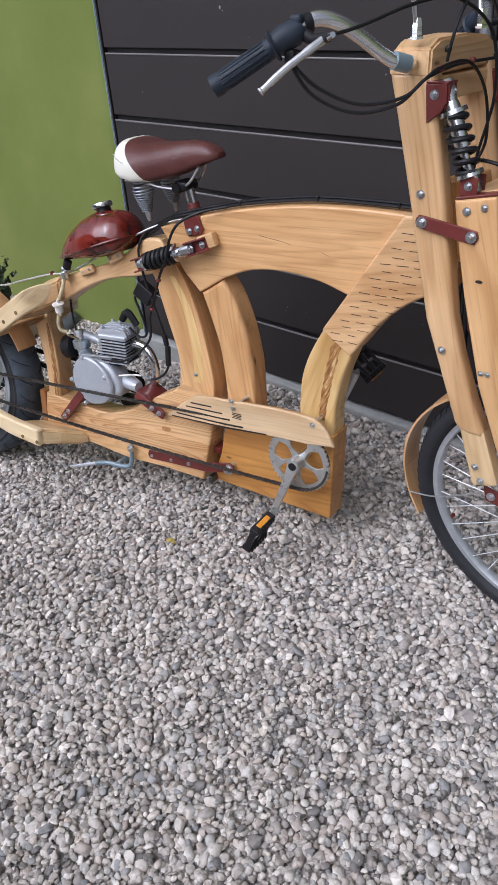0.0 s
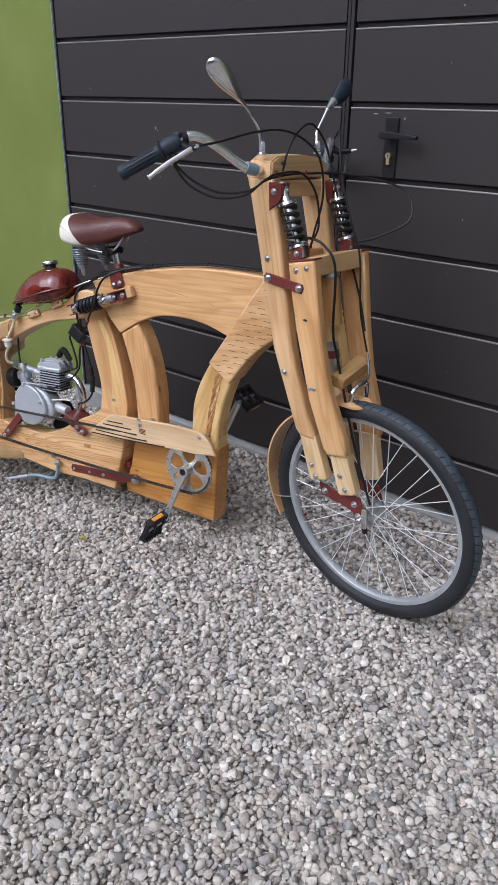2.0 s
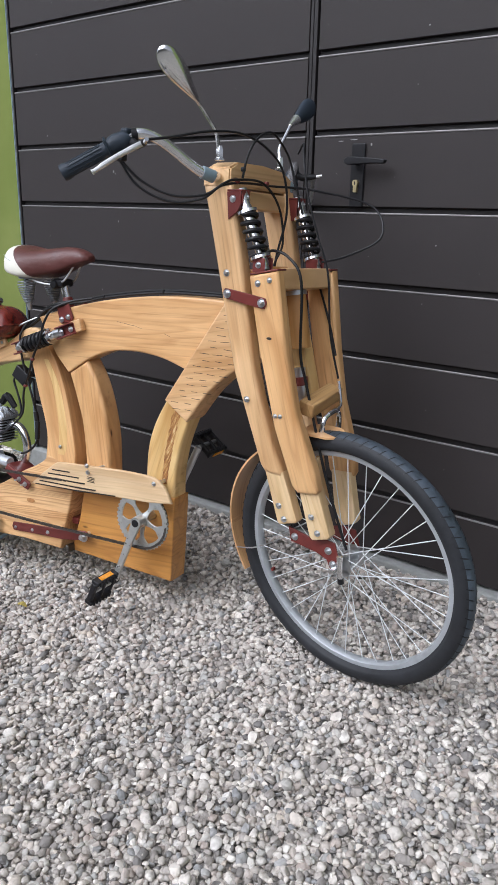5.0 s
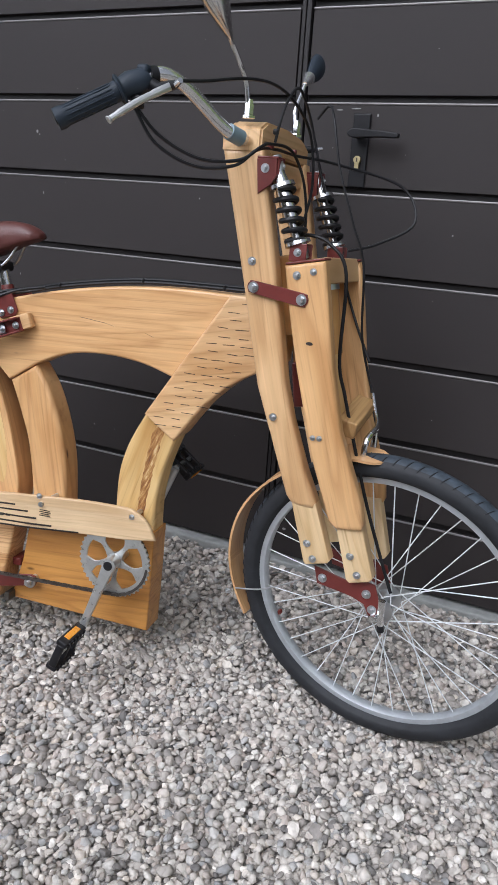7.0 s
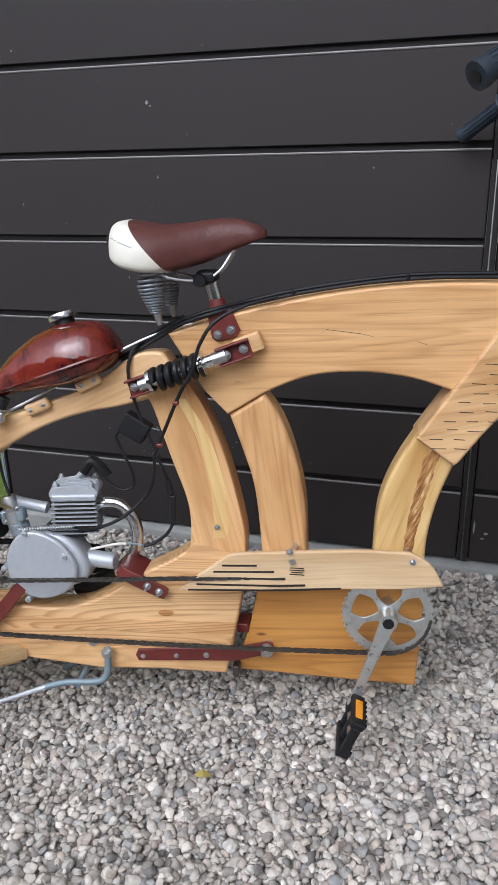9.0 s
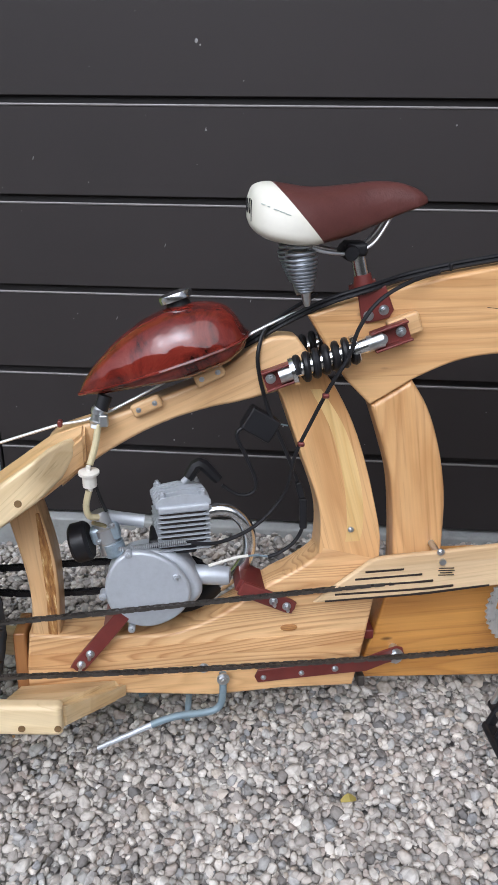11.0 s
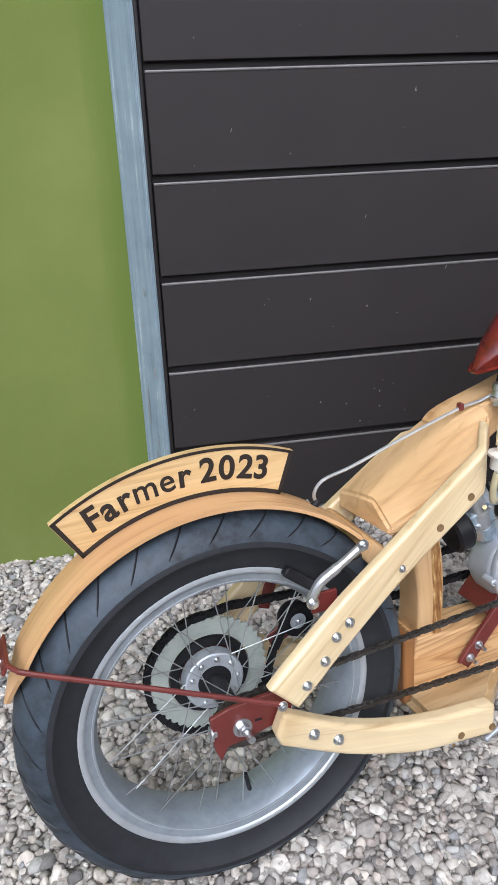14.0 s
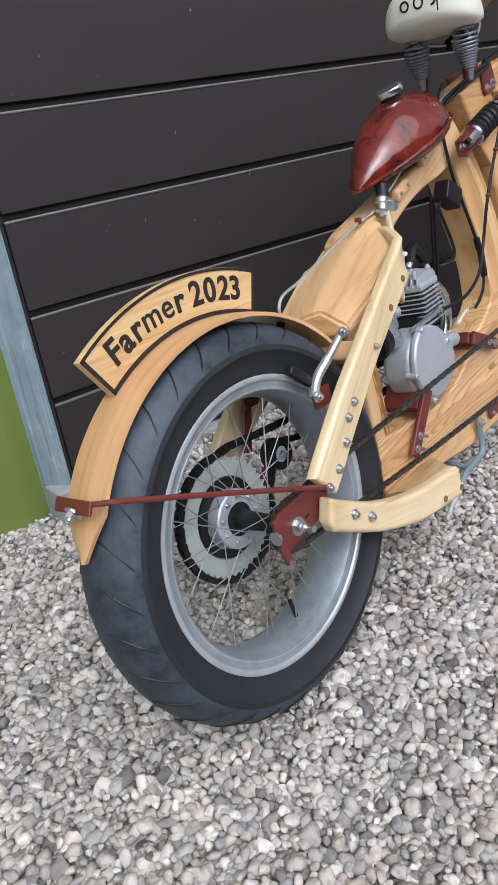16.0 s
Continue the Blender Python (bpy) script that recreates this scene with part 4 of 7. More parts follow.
for y in (-0.053, 0.053):
    m = SAD @ along((-0.213, y, 0.242), (-0.198, y, 0.154), (0, 1, 0))
    turn = []
    for k in range(12 * 20 + 1):
        s = k / 240
        q = s ** 0.62
        r = 0.014 + 0.0095 * ease_in(q / 0.42) if q < 0.42 else 0.0235 - 0.0135 * ((q - 0.42) / 0.58) ** 1.3
        turn.append((r * math.cos(2 * math.pi * k / 20), 0.083 * q, r * math.sin(2 * math.pi * k / 20)))
    spring = part("spring", sweep(turn, 0.0024, 6), SPRINGSTEEL, saddle, "conical steel saddle spring", m)
    part("spring_cap", lathe([(0, 0.085), (0.008, 0.085), (0.006, 0.1), (0.004, 0.106), (0, 0.106)], 16), ZINC, saddle, "", m)
    part("spring_plate", lathe([(0, -0.004), (0.022, -0.004), (0.022, 0.002), (0, 0.002)], 20), BLACK, saddle, "", m)
    part("rail", sweep(spline([(-0.213, y, 0.232), (-0.17, y * 0.8, 0.218), (-0.125, y * 0.45, 0.214), (-0.09, y * 0.4, 0.230), (-0.062, y * 0.25, 0.272)], 5), 0.0030, 8), ZINC, saddle, "", SAD)
part("clamp", block(0.036, 0.052, 0.022, 0.007, 3, (-0.115, 0, 0.212)), BLACK, saddle, "black saddle clamp", POST)
part("clamp", lathe([(0, -0.032), (0.0105, -0.032), (0.0125, -0.028), (0.0125, 0.028), (0.0105, 0.032), (0, 0.032)], 24), BLACK, saddle, "", at(POST, -0.125, 0, 0.207))
part("seat_post", rod((-0.112, 0, 0.215), (-0.096, 0, 0.15), 0.0125, 20), CHROME, saddle, "", POST)
part("seat_sleeve", sweep([(-0.100, 0, 0.172), (-0.098, 0, 0.160), (-0.090, 0, 0.12)], [0.0135, 0.0155, 0.019], 20), OXBLOOD, saddle, "", POST)
for y in (-0.0035, DEPTH + 0.0035):
    lug = part("seat_lug", board([(-0.108, 0.150), (-0.064, 0.162), (-0.048, 0.124), (-0.055, 0.111), (-0.091, 0.102), (-0.100, 0.109)], y - 0.003, y + 0.003, 0.002, 1), OXBLOOD, bike, "oxblood seat post bracket", MAIN)
    if y < 0:
        for x, z in ((-0.089, 0.115), (-0.065, 0.124)):
            bolt(lug, at(MAIN, x, y - 0.003, z), 0.8)


def shock(p, q, parent_label, coilr=0.024, span=(0.2, 0.58), turns=6.2, wire=0.0047):
    """A coil-over shock absorber between two points in the world."""
    length = (Vector(q) - Vector(p)).length
    m = along(p, q)
    body = part("shock_absorber", lathe([(0, length * 0.12), (0.010, length * 0.12), (0.0135, length * 0.2), (0.0135, length * 0.6), (0.008, length * 0.61), (0.008, length * 0.9), (0, length * 0.9)], 20), CHROME, bike, parent_label, m)
    part("coil_spring", coil(coilr, coilr, length * span[1], turns, wire, 8), BLACK, body, "black coil spring", m @ Matrix.Translation((0, length * span[0], 0)))
    for s in (span[0] - 0.03, span[0] + span[1] + 0.01):
        part("collar", lathe([(0, length * s - 0.004), (coilr + 0.004, length * s - 0.004), (coilr + 0.005, length * s + 0.003), (0.012, length * s + 0.006), (0, length * s + 0.006)], 28), CHROME, body, "", m)
    for s in (0.03, 0.97):
        part("eye", lathe([(0.006, -0.013), (0.013, -0.013), (0.013, 0.013), (0.006, 0.013)], 20, True), ZINC, body, "", m @ Matrix.Translation((0, length * s, 0)) @ Matrix.Rotation(radians(90), 4, "X") @ Matrix.Rotation(radians(90), 4, "X"))
        part("neck", rod((0, length * (s - 0.09 if s > 0.5 else s + 0.015), 0), (0, length * (s - 0.015 if s > 0.5 else s + 0.13), 0), 0.0095, 16), ZINC, body, "", m)
    return body, m


def clevis(p, q, parent=None, size=(0.052, 0.030, 0.018)):
    """A folded red steel bracket at p, facing q."""
    dy = (Vector(q) - Vector(p)).normalized()
    dz = Vector((0, -1, 0))
    dz = (dz - dy * dz.dot(dy)).normalized()
    dx = dy.cross(dz)
    m = Matrix(((dx.x, dy.x, dz.x, p[0]), (dx.y, dy.y, dz.y, p[1]), (dx.z, dy.z, dz.z, p[2]), (0, 0, 0, 1)))
    ob = part("clevis", block(size[1], size[0], 0.004, 0.001, 1, (0, 0, -size[2] / 2)), OXBLOOD, bike, "oxblood steel bracket", m)
    for x in (-size[1] / 2, size[1] / 2):
        part("cheek", block(0.004, size[0], size[2], 0.001, 1, (x, 0, 0)), OXBLOOD, ob, "", m)
    bolt(ob, m @ Matrix.Translation((0, -size[0] * 0.28, -size[2] / 2 + 0.004)) @ Matrix.Rotation(radians(-90), 4, "X"), 0.8)
    bolt(ob, m @ Matrix.Translation((0, size[0] * 0.25, size[2] / 2 - 0.008)) @ Matrix.Rotation(radians(-90), 4, "X"), 0.9)
    return ob


for y in (-0.030, DEPTH + 0.028):
    a = REAR @ Vector((-0.092, y - 0.008, 0.345))
    b = MAIN @ Vector((-0.024, y, 0.099))
    da = (b - a).normalized()
    shock(a + da * 0.030, b - da * 0.056, "black and chrome coil shock absorber", 0.0185, (0.13, 0.62), 6.0, 0.0062)
    part("shock_tube", rod(a + da * 0.075, b - da * 0.062, 0.0125, 18), CHROME, bike, "chrome shock tube", Matrix())
    up = Vector((0, 0, 1))
    clevis(a + da * 0.022, b)
    clevis(b - da * 0.034, a, None, (0.062, 0.030, 0.018))
part("shock_block", block(0.052, 0.02, 0.034, 0.004, 2), GOLD, bike, "", MAIN @ Matrix.Translation((-0.032, -0.012, 0.100)) @ Matrix.Rotation(radians(-20), 4, "Y"), 0)

# cables along the top of the beam
for dy, dz, mat in ((0.0, 0.0, BLACK), (0.008, 0.001, BLACK), (0.004, 0.006, BLACK)):
    pts = [(-0.285, 0.03 + dy, 0.058 + dz), (-0.206, 0.02 + dy, 0.104 + dz), (-0.15, -0.006 + dy, 0.136 + dz), (-0.09, -0.012 + dy, 0.156 + dz), (-0.03, 0.02 + dy, 0.168 + dz), (0.045, 0.02 + dy, 0.185 + dz), (0.15, 0.02 + dy, 0.202 + dz), (0.25, 0.02 + dy, 0.213 + dz), (0.36, 0.02 + dy, 0.216 + dz), (0.56, 0.02 + dy, 0.216 + dz)]
    part("cable", sweep(spline(pts, 5), 0.0036, 8), mat, bike, "black control cable", MAIN)
for x, z in ((0.045, 0.186), (0.245, 0.214), (0.43, 0.217)):
    part("cable_clip", block(0.006, 0.018, 0.012, 0.002, 1, (x, 0.024, z + 0.001)), BLACK, bike, "", MAIN)

# ---- rear half: swinging frame, tank, engine, wheel ----
RD = 0.07
MID = 0.03
AXLE = Vector((-0.845, -0.007, -0.090))


def ease(x):
    x = min(max(x, 0), 1)
    return x * x * (3 - 2 * x)


part("swing_arm", board(spline([(-0.45, 0.245), (-0.42, 0.264), (-0.305, 0.298), (-0.18, 0.347), (-0.098, 0.401), (-0.062, 0.411), (-0.036, 0.409)], 4)
                                + [Vector((-0.012, 0.375)), Vector((0.012, 0.345)), Vector((-0.045, 0.325))]
                                + spline([(-0.081, 0.315), (-0.136, 0.302), (-0.181, 0.294), (-0.244, 0.276), (-0.308, 0.248), (-0.376, 0.208), (-0.43, 0.165)], 4), 0.0, RD, 0.008), GOLD, bike, "curved golden upper arm of the rear frame", REAR, 24)
part("swing_tube", board(spline([(-0.080, 0.335), (-0.062, 0.31), (-0.043, 0.255), (-0.024, 0.199), (0.001, 0.128), (0.009, 0.077), (0.006, 0.02)], 4)
                         + spline([(0.117, 0.0), (0.117, 0.05), (0.108, 0.099), (0.088, 0.18), (0.061, 0.26), (0.025, 0.33), (-0.01, 0.372)], 4), -0.001, RD + 0.001, 0.016, 3), HONEY, bike, "honey wooden post with a pale sapwood edge", REAR, 105)
sap = spline([(-0.005, 0.322), (0.030, 0.262), (0.052, 0.200), (0.066, 0.135), (0.070, 0.075), (0.066, 0.045)], 4)
wide_at = [0.009 + 0.006 * math.sin(2.6 * i / len(sap)) for i in range(len(sap))]
part("sapwood_streak", board([(p[0] - w, p[1]) for p, w in zip(sap, wide_at)] + [(p[0] + w, p[1]) for p, w in zip(sap[::-1], wide_at[::-1])], -0.0014, 0.010, 0.0002, 1), YELLOW, bike, "pale sapwood streak in the rear post", REAR, 105)
low = new("lower_beam")
attach(low, bike, REAR, "lower beam glued up from four planks")
for n, (z0, z1, mat, turn) in enumerate(((-0.30, -0.196, HONEY, 1), (-0.196, -0.160, FIGURED, 2), (-0.160, -0.134, WORN, 2), (-0.134, 0.10, FIGURED, 4))):
    slab = board([(0.117, 0.012), (0.116, -0.04), (0.104, -0.11), (0.088, -0.20), (0.076, -0.248), (-0.06, -0.245), (-0.184, -0.251), (-0.362, -0.234), (-0.522, -0.219), (-0.507, -0.104)]
                               + [Vector((-0.45, -0.110))] + spline([(-0.33, -0.117), (-0.259, -0.118), (-0.205, -0.101), (-0.165, -0.083), (-0.12, -0.055), (-0.075, -0.026), (-0.035, -0.006), (0.0, 0.018), (0.012, 0.04)], 3), -0.003, RD + 0.003, 0.008)
    for z, up in ((z0, -1), (z1, 1)):
        bmesh.ops.bisect_plane(slab, geom=slab.verts[:] + slab.edges[:] + slab.faces[:], plane_co=(0, 0, z), plane_no=(-0.02 * up, 0, up), clear_outer=True)
        bmesh.ops.holes_fill(slab, edges=[q for q in slab.edges if q.is_boundary])
    if n % 2:
        for v in slab.verts:
            v.co.y = 0.035 + (v.co.y - 0.035) * 0.972
    part("plank", slab, mat, low, "", REAR, turn)
bolt(low, at(REAR, 0.062, -0.004, 0.069), 0.5)
part("strut", board(spline([(-0.524, 0.11), (-0.505, 0.018), (-0.499, -0.043), (-0.503, -0.112)], 4) + spline([(-0.453, -0.115), (-0.450, -0.028), (-0.454, 0.043), (-0.475, 0.14)], 4), 0.004, RD - 0.004, 0.006), GOLD, bike, "", REAR, 96)
part("knot", lathe([(0, -0.0007), (0.010, -0.0006), (0.012, 0.0), (0.012, 0.004)], 24), HEART, low, "dark knot in the beam", at(REAR, -0.046, -0.0032, -0.118) @ Matrix.Diagonal((1.3, 1, 0.6, 1)), 0)
part("bark_edge", board(spline([(-0.478, 0.12), (-0.474, 0.018), (-0.472, -0.043), (-0.474, -0.108)], 4) + spline([(-0.458, -0.110), (-0.455, -0.028), (-0.459, 0.043), (-0.472, 0.12)], 4), 0.0033, 0.02, 0.0003, 1), BARK, bike, "streaked bark edge on the strut", REAR, 96)
# the shade on this plate is part of its brown colour
part("rear_plate", block(0.022, 0.078, 0.125, 0.004, 2, (-0.524, 0.036, -0.163)), BROWNED, bike, "", REAR, 90)


def flare(side):
    """The seat stays lie flat beside the tyre; their front ends are cut back to meet the beam."""
    def bend(x, z):
        half = 0.095 + 0.010 * min(max((-0.455 - x) / 0.2, 0), 1) - 1.2 * max(x + 0.455, 0)
        return 0.012 + side * max(half, 0.030)
    return bend


STAY = (spline([(-0.399, 0.232), (-0.403, 0.256), (-0.430, 0.254), (-0.455, 0.241), (-0.515, 0.201), (-0.60, 0.141), (-0.69, 0.076), (-0.777, 0.0), (-0.808, -0.030)], 4)
        + spline([(-0.768, -0.072), (-0.735, -0.043), (-0.70, -0.009), (-0.623, 0.058), (-0.545, 0.114), (-0.455, 0.174), (-0.42, 0.200)], 4))
CHAINSTAY = ([Vector((-0.792, -0.066))] + spline([(-0.775, -0.077), (-0.70, -0.119), (-0.62, -0.149), (-0.545, -0.165), (-0.49, -0.170), (-0.446, -0.174)], 4) + [Vector((-0.440, -0.180)), Vector((-0.442, -0.226)), Vector((-0.448, -0.230))]
             + spline([(-0.50, -0.225), (-0.545, -0.220), (-0.60, -0.209), (-0.70, -0.172), (-0.80, -0.118)], 4) + [Vector((-0.806, -0.098))])


def elbow(side):
    """The foot of a lower stay, a wide wedge glued against the beam."""
    bm = bmesh.new()
    plan = [(-0.535, -0.001), (-0.549, -0.078), (-0.556, -0.110), (-0.444, -0.108), (-0.336, -0.001)]
    put = lambda y: y if side < 0 else 0.072 - y
    top = [bm.verts.new((x, put(y), -0.168 - 0.30 * (y + 0.118))) for x, y in plan]
    low = [bm.verts.new((x, put(y), (-0.209 if x < -0.5 else -0.229) - 0.14 * (y + 0.118))) for x, y in plan]
    bm.faces.new(top)
    bm.faces.new(low[::-1])
    for k in range(5):
        bm.faces.new((top[k], low[k], low[(k + 1) % 5], top[(k + 1) % 5]))
    bmesh.ops.recalc_face_normals(bm, faces=bm.faces)
    bmesh.ops.bevel(bm, geom=bm.edges[:], offset=0.011, segments=4, affect="EDGES", clamp_overlap=True)
    return bm


for side in (-1, 1):
    stay = part("seat_stay", board(STAY if side < 0 else [(x, z - 0.032 * min(max((x + 0.72) / 0.1, 0), 1)) for x, z in STAY], *((-0.017, 0.004) if side < 0 else (-0.004, 0.017)), 0.0085, 4, flare(side)), SPRUCE, bike, "pale spruce seat stay with plugged screw holes", REAR, 42)
    chst = part("chain_stay", board(CHAINSTAY, *((-0.022, 0.006) if side < 0 else (-0.006, 0.022)), 0.0085, 4, lambda x, z: side * 0.108 + 0.012), SPRUCE, bike, "pale spruce chain stay with dark plugs", REAR, -14)
    if side < 0:
        part("stay_foot", elbow(side), SPRUCE, bike, "", REAR, -4)
    y = 0.012 + side * 0.1225
    y_low = 0.012 + side * 0.1305
    flip = Matrix.Rotation(radians(180), 4, "Z") if side > 0 else Matrix()
    for x, z in ((-0.685, 0.041), (-0.706, 0.024), (-0.725, -0.008), (-0.754, -0.038)):
        bolt(stay, at(REAR, x, y, z) @ flip, 0.72)
    for x, z in ((-0.752, -0.113), (-0.715, -0.136)):
        bolt(chst, at(REAR, x, y_low, z) @ flip, 0.82)
    if side < 0:
        for ob, spots_ in ((stay, ((-0.481, 0.177), (-0.534, 0.143))), (chst, ((-0.448, -0.214), (-0.506, -0.209), (-0.52, -0.222)))):
            for x, z in spots_:
                r = 0.0058 if z != -0.222 else 0.0025
                yy = flare(-1)(x, z) - 0.0174 if ob is stay else -0.1190
                part("plug", lathe([(0, -0.0006), (r, -0.0006), (r, 0.001)], 20), PLUG, ob, "dark wooden plug", at(REAR, x, yy, z))
        bolt(stay, at(REAR, -0.60, y, 0.10), 0.5)
    plate_y = side * 0.094 + 0.008
    drop = part("dropout", board([(-0.888, -0.108), (-0.890, -0.060), (-0.862, -0.052), (-0.80, -0.048), (-0.785, -0.038), (-0.765, -0.06), (-0.775, -0.095), (-0.845, -0.110), (-0.868, -0.112), (-0.880, -0.132)], plate_y - 0.004, plate_y + 0.004, 0.0015, 1), OXBLOOD, bike, "oxblood steel dropout plate", REAR)
    bolt(drop, at(REAR, -0.846, plate_y + side * 0.004, -0.087) @ flip, 1.35)
    bolt(drop, at(REAR, -0.89, plate_y, -0.085) @ Matrix.Rotation(radians(90 if side < 0 else -90), 4, "Z") @ flip, 1.0)
    part("slot", block(0.010, 0.001, 0.004, 0.0004, 1, (-0.822, plate_y + side * 0.0042, -0.083)), BLACK, drop, "", REAR)
    part("brake_wedge", block(0.04, 0.006, 0.03, 0.001, 1, (-0.70, side * 0.076 + 0.012, 0.055)), OXBLOOD, bike, "", REAR)

# the wide block where the stays meet
plan = bmesh.new()
rings = []
for x, far, far_top, ridge, near, near_top, under in ((-0.582, 0.108, 0.137, 0.159, -0.048, 0.130, 0.106), (-0.52, 0.103, 0.180, 0.203, -0.070, 0.172, 0.130),
                                                      (-0.445, 0.082, 0.236, 0.254, -0.076, 0.226, 0.165), (-0.385, 0.062, 0.266, 0.275, -0.020, 0.262, 0.200)):
    rings.append([plan.verts.new((x, y, z)) for y, z in ((near, under + 0.010), (far, under), (far, far_top), (0.5 * far, 0.4 * far_top + 0.6 * ridge), (0.0, ridge), (near, near_top))])
for a, b in zip(rings, rings[1:]):
    for k in range(6):
        plan.faces.new((a[k], a[(k + 1) % 6], b[(k + 1) % 6], b[k]))
plan.faces.new(rings[0][::-1])
plan.faces.new(rings[-1])
bmesh.ops.recalc_face_normals(plan, faces=plan.faces)
bmesh.ops.bevel(plan, geom=[e for e in plan.edges if e.calc_face_angle(0) > 0.3], offset=0.005, segments=2, affect="EDGES", clamp_overlap=True)
part("yoke_block", plan, GOLD, bike, "broad golden block joining the rear stays", REAR, 28)
part("bridge", block(0.024, 0.19, 0.032, 0.005, 2), GOLD, bike, "", REAR @ Matrix.Translation((-0.605, 0.012, 0.095)) @ Matrix.Rotation(radians(35), 4, "Y"), 90)

# rear wheel
WHEEL = REAR @ Matrix.Translation(AXLE) @ Matrix.Rotation(radians(1.4), 4, "Z")
FAT = WHEEL @ Matrix.Translation((0, 0.004, 0)) @ Matrix.Diagonal((0.99, 0.87, 0.99, 1))
tyre_prof = []
for k in range(25):
    a = radians(-118 + 236 * k / 24)
    tyre_prof.append((0.256 + 0.044 * max(-0.95, math.cos(a)) * (1 if abs(a) < 1.6 else 0.95), 0.066 * math.sin(a) * (1.0 if abs(a) < 1.6 else 0.9 + 0.1 * math.cos(a))))
rim_prof = [(0.2195, -0.051), (0.222, -0.047), (0.216, -0.046), (0.205, -0.043), (0.200, -0.034), (0.196, -0.018), (0.1945, 0), (0.196, 0.018), (0.200, 0.034), (0.205, 0.043), (0.216, 0.046), (0.222, 0.047), (0.2195, 0.051),
            (0.211, 0.047), (0.200, 0.0455), (0.195, 0.036), (0.1905, 0.018), (0.189, 0), (0.1905, -0.018), (0.195, -0.036), (0.200, -0.0455), (0.211, -0.047)]
tyre_prof = [(0.216, -0.0455), (0.224, -0.0495)] + tyre_prof + [(0.224, 0.0495), (0.216, 0.0455)]
wheel = part("rear_wheel", lathe(rim_prof, 96, True), RIMGREY, bike, "wide silver spoked rear wheel with fat black tyre", FAT)
for s in (-1, 1):
    part("rim_lip", lathe([(0.2125, s * 0.0465), (0.2135, s * 0.0500), (0.2185, s * 0.0525), (0.2225, s * 0.0505), (0.2215, s * 0.0465)], 120, True), RIMBRIGHT, wheel, "polished rim edge", FAT, sharp=60)
    part("rim_step", lathe([(0.2005, s * 0.0450), (0.2030, s * 0.0462), (0.2045, s * 0.0450), (0.2035, s * 0.0425)], 120, True), RIMBRIGHT, wheel, "", FAT, sharp=60)
tyre = part("tyre", lathe(tyre_prof, 120), RUBBER, wheel, "fat black road tyre with worn grooved tread", FAT, sharp=50)
band = bmesh.new()
lathe([(0.256 + 0.0446 * math.cos(a), 0.0664 * math.sin(a)) for a in (radians(-78 + 156 * k / 16) for k in range(17))], 120, bm=band)
part("tread", band, DUSTY, wheel, "dusty blue-black tread", FAT, sharp=60)
groove = bmesh.new()
for k in range(30):
    for s in (-1, 1):
        a0 = 2 * math.pi * (k + (0.5 if s > 0 else 0)) / 30
        pts = []
        for j in range(8):
            ya = radians(8 + 62 * j / 7) * s
            a = a0 + 0.012 * j + (0.008 * j * j / 6)
            r = 0.256 + 0.0447 * math.cos(ya)
            pts.append((r * math.cos(a), 0.0666 * math.sin(ya), r * math.sin(a)))
        sweep(pts, [0.0004] + [0.0014] * 6 + [0.0004], 5, True, groove)
tagged(part("tread_groove", groove, BLACK, wheel, "", FAT), "slanted worn tread grooves", kind="stuff")
hub_bm = lathe([(0, -0.088), (0.006, -0.088), (0.006, -0.062), (0.016, -0.062), (0.018, -0.05), (0.023, -0.046), (0.023, -0.040), (0.013, -0.036), (0.016, 0.034), (0.034, 0.038), (0.034, 0.044), (0.012, 0.048), (0.006, 0.06), (0.006, 0.1), (0, 0.1)], 40)
part("hub", hub_bm, BLACK, wheel, "", WHEEL, sharp=35)
part("axle", rod((0, -0.11, 0), (0, 0.11, 0), 0.0055, 12), ZINC, wheel, "", WHEEL)
SPK = part("spoke", rod((0, 0, 0), (0, 1, 0), 1.0, 6), SPOKESTEEL, wheel, "", WHEEL @ Matrix.Diagonal((1e-3, 1e-3, 1e-3, 1)))


def spoke(parent, base, p, q, r=0.0009):
    p, q = Vector(p), Vector(q)
    return again(SPK, parent, base @ along(p, q, (0.3, 0.2, 0.9)) @ Matrix.Diagonal((r, (q - p).length, r, 1)))


for k in range(36):
    a = 2 * math.pi * k / 36
    s = -1 if k % 2 else 1
    h = a + (0.95 if (k // 2) % 2 else -0.95)
    spoke(wheel, WHEEL, ((0.034 if s > 0 else 0.021) * math.cos(h), 0.041 * s, (0.034 if s > 0 else 0.021) * math.sin(h)), (0.1915 * math.cos(a), 0.006 * s, 0.1915 * math.sin(a)))
bpy.data.objects.remove(SPK)
part("valve", rod((0.0, 0, -0.189), (0.0, 0, -0.155), 0.0035, 8), BLACK, wheel, "", WHEEL @ Matrix.Rotation(radians(-8), 4, "Y"))


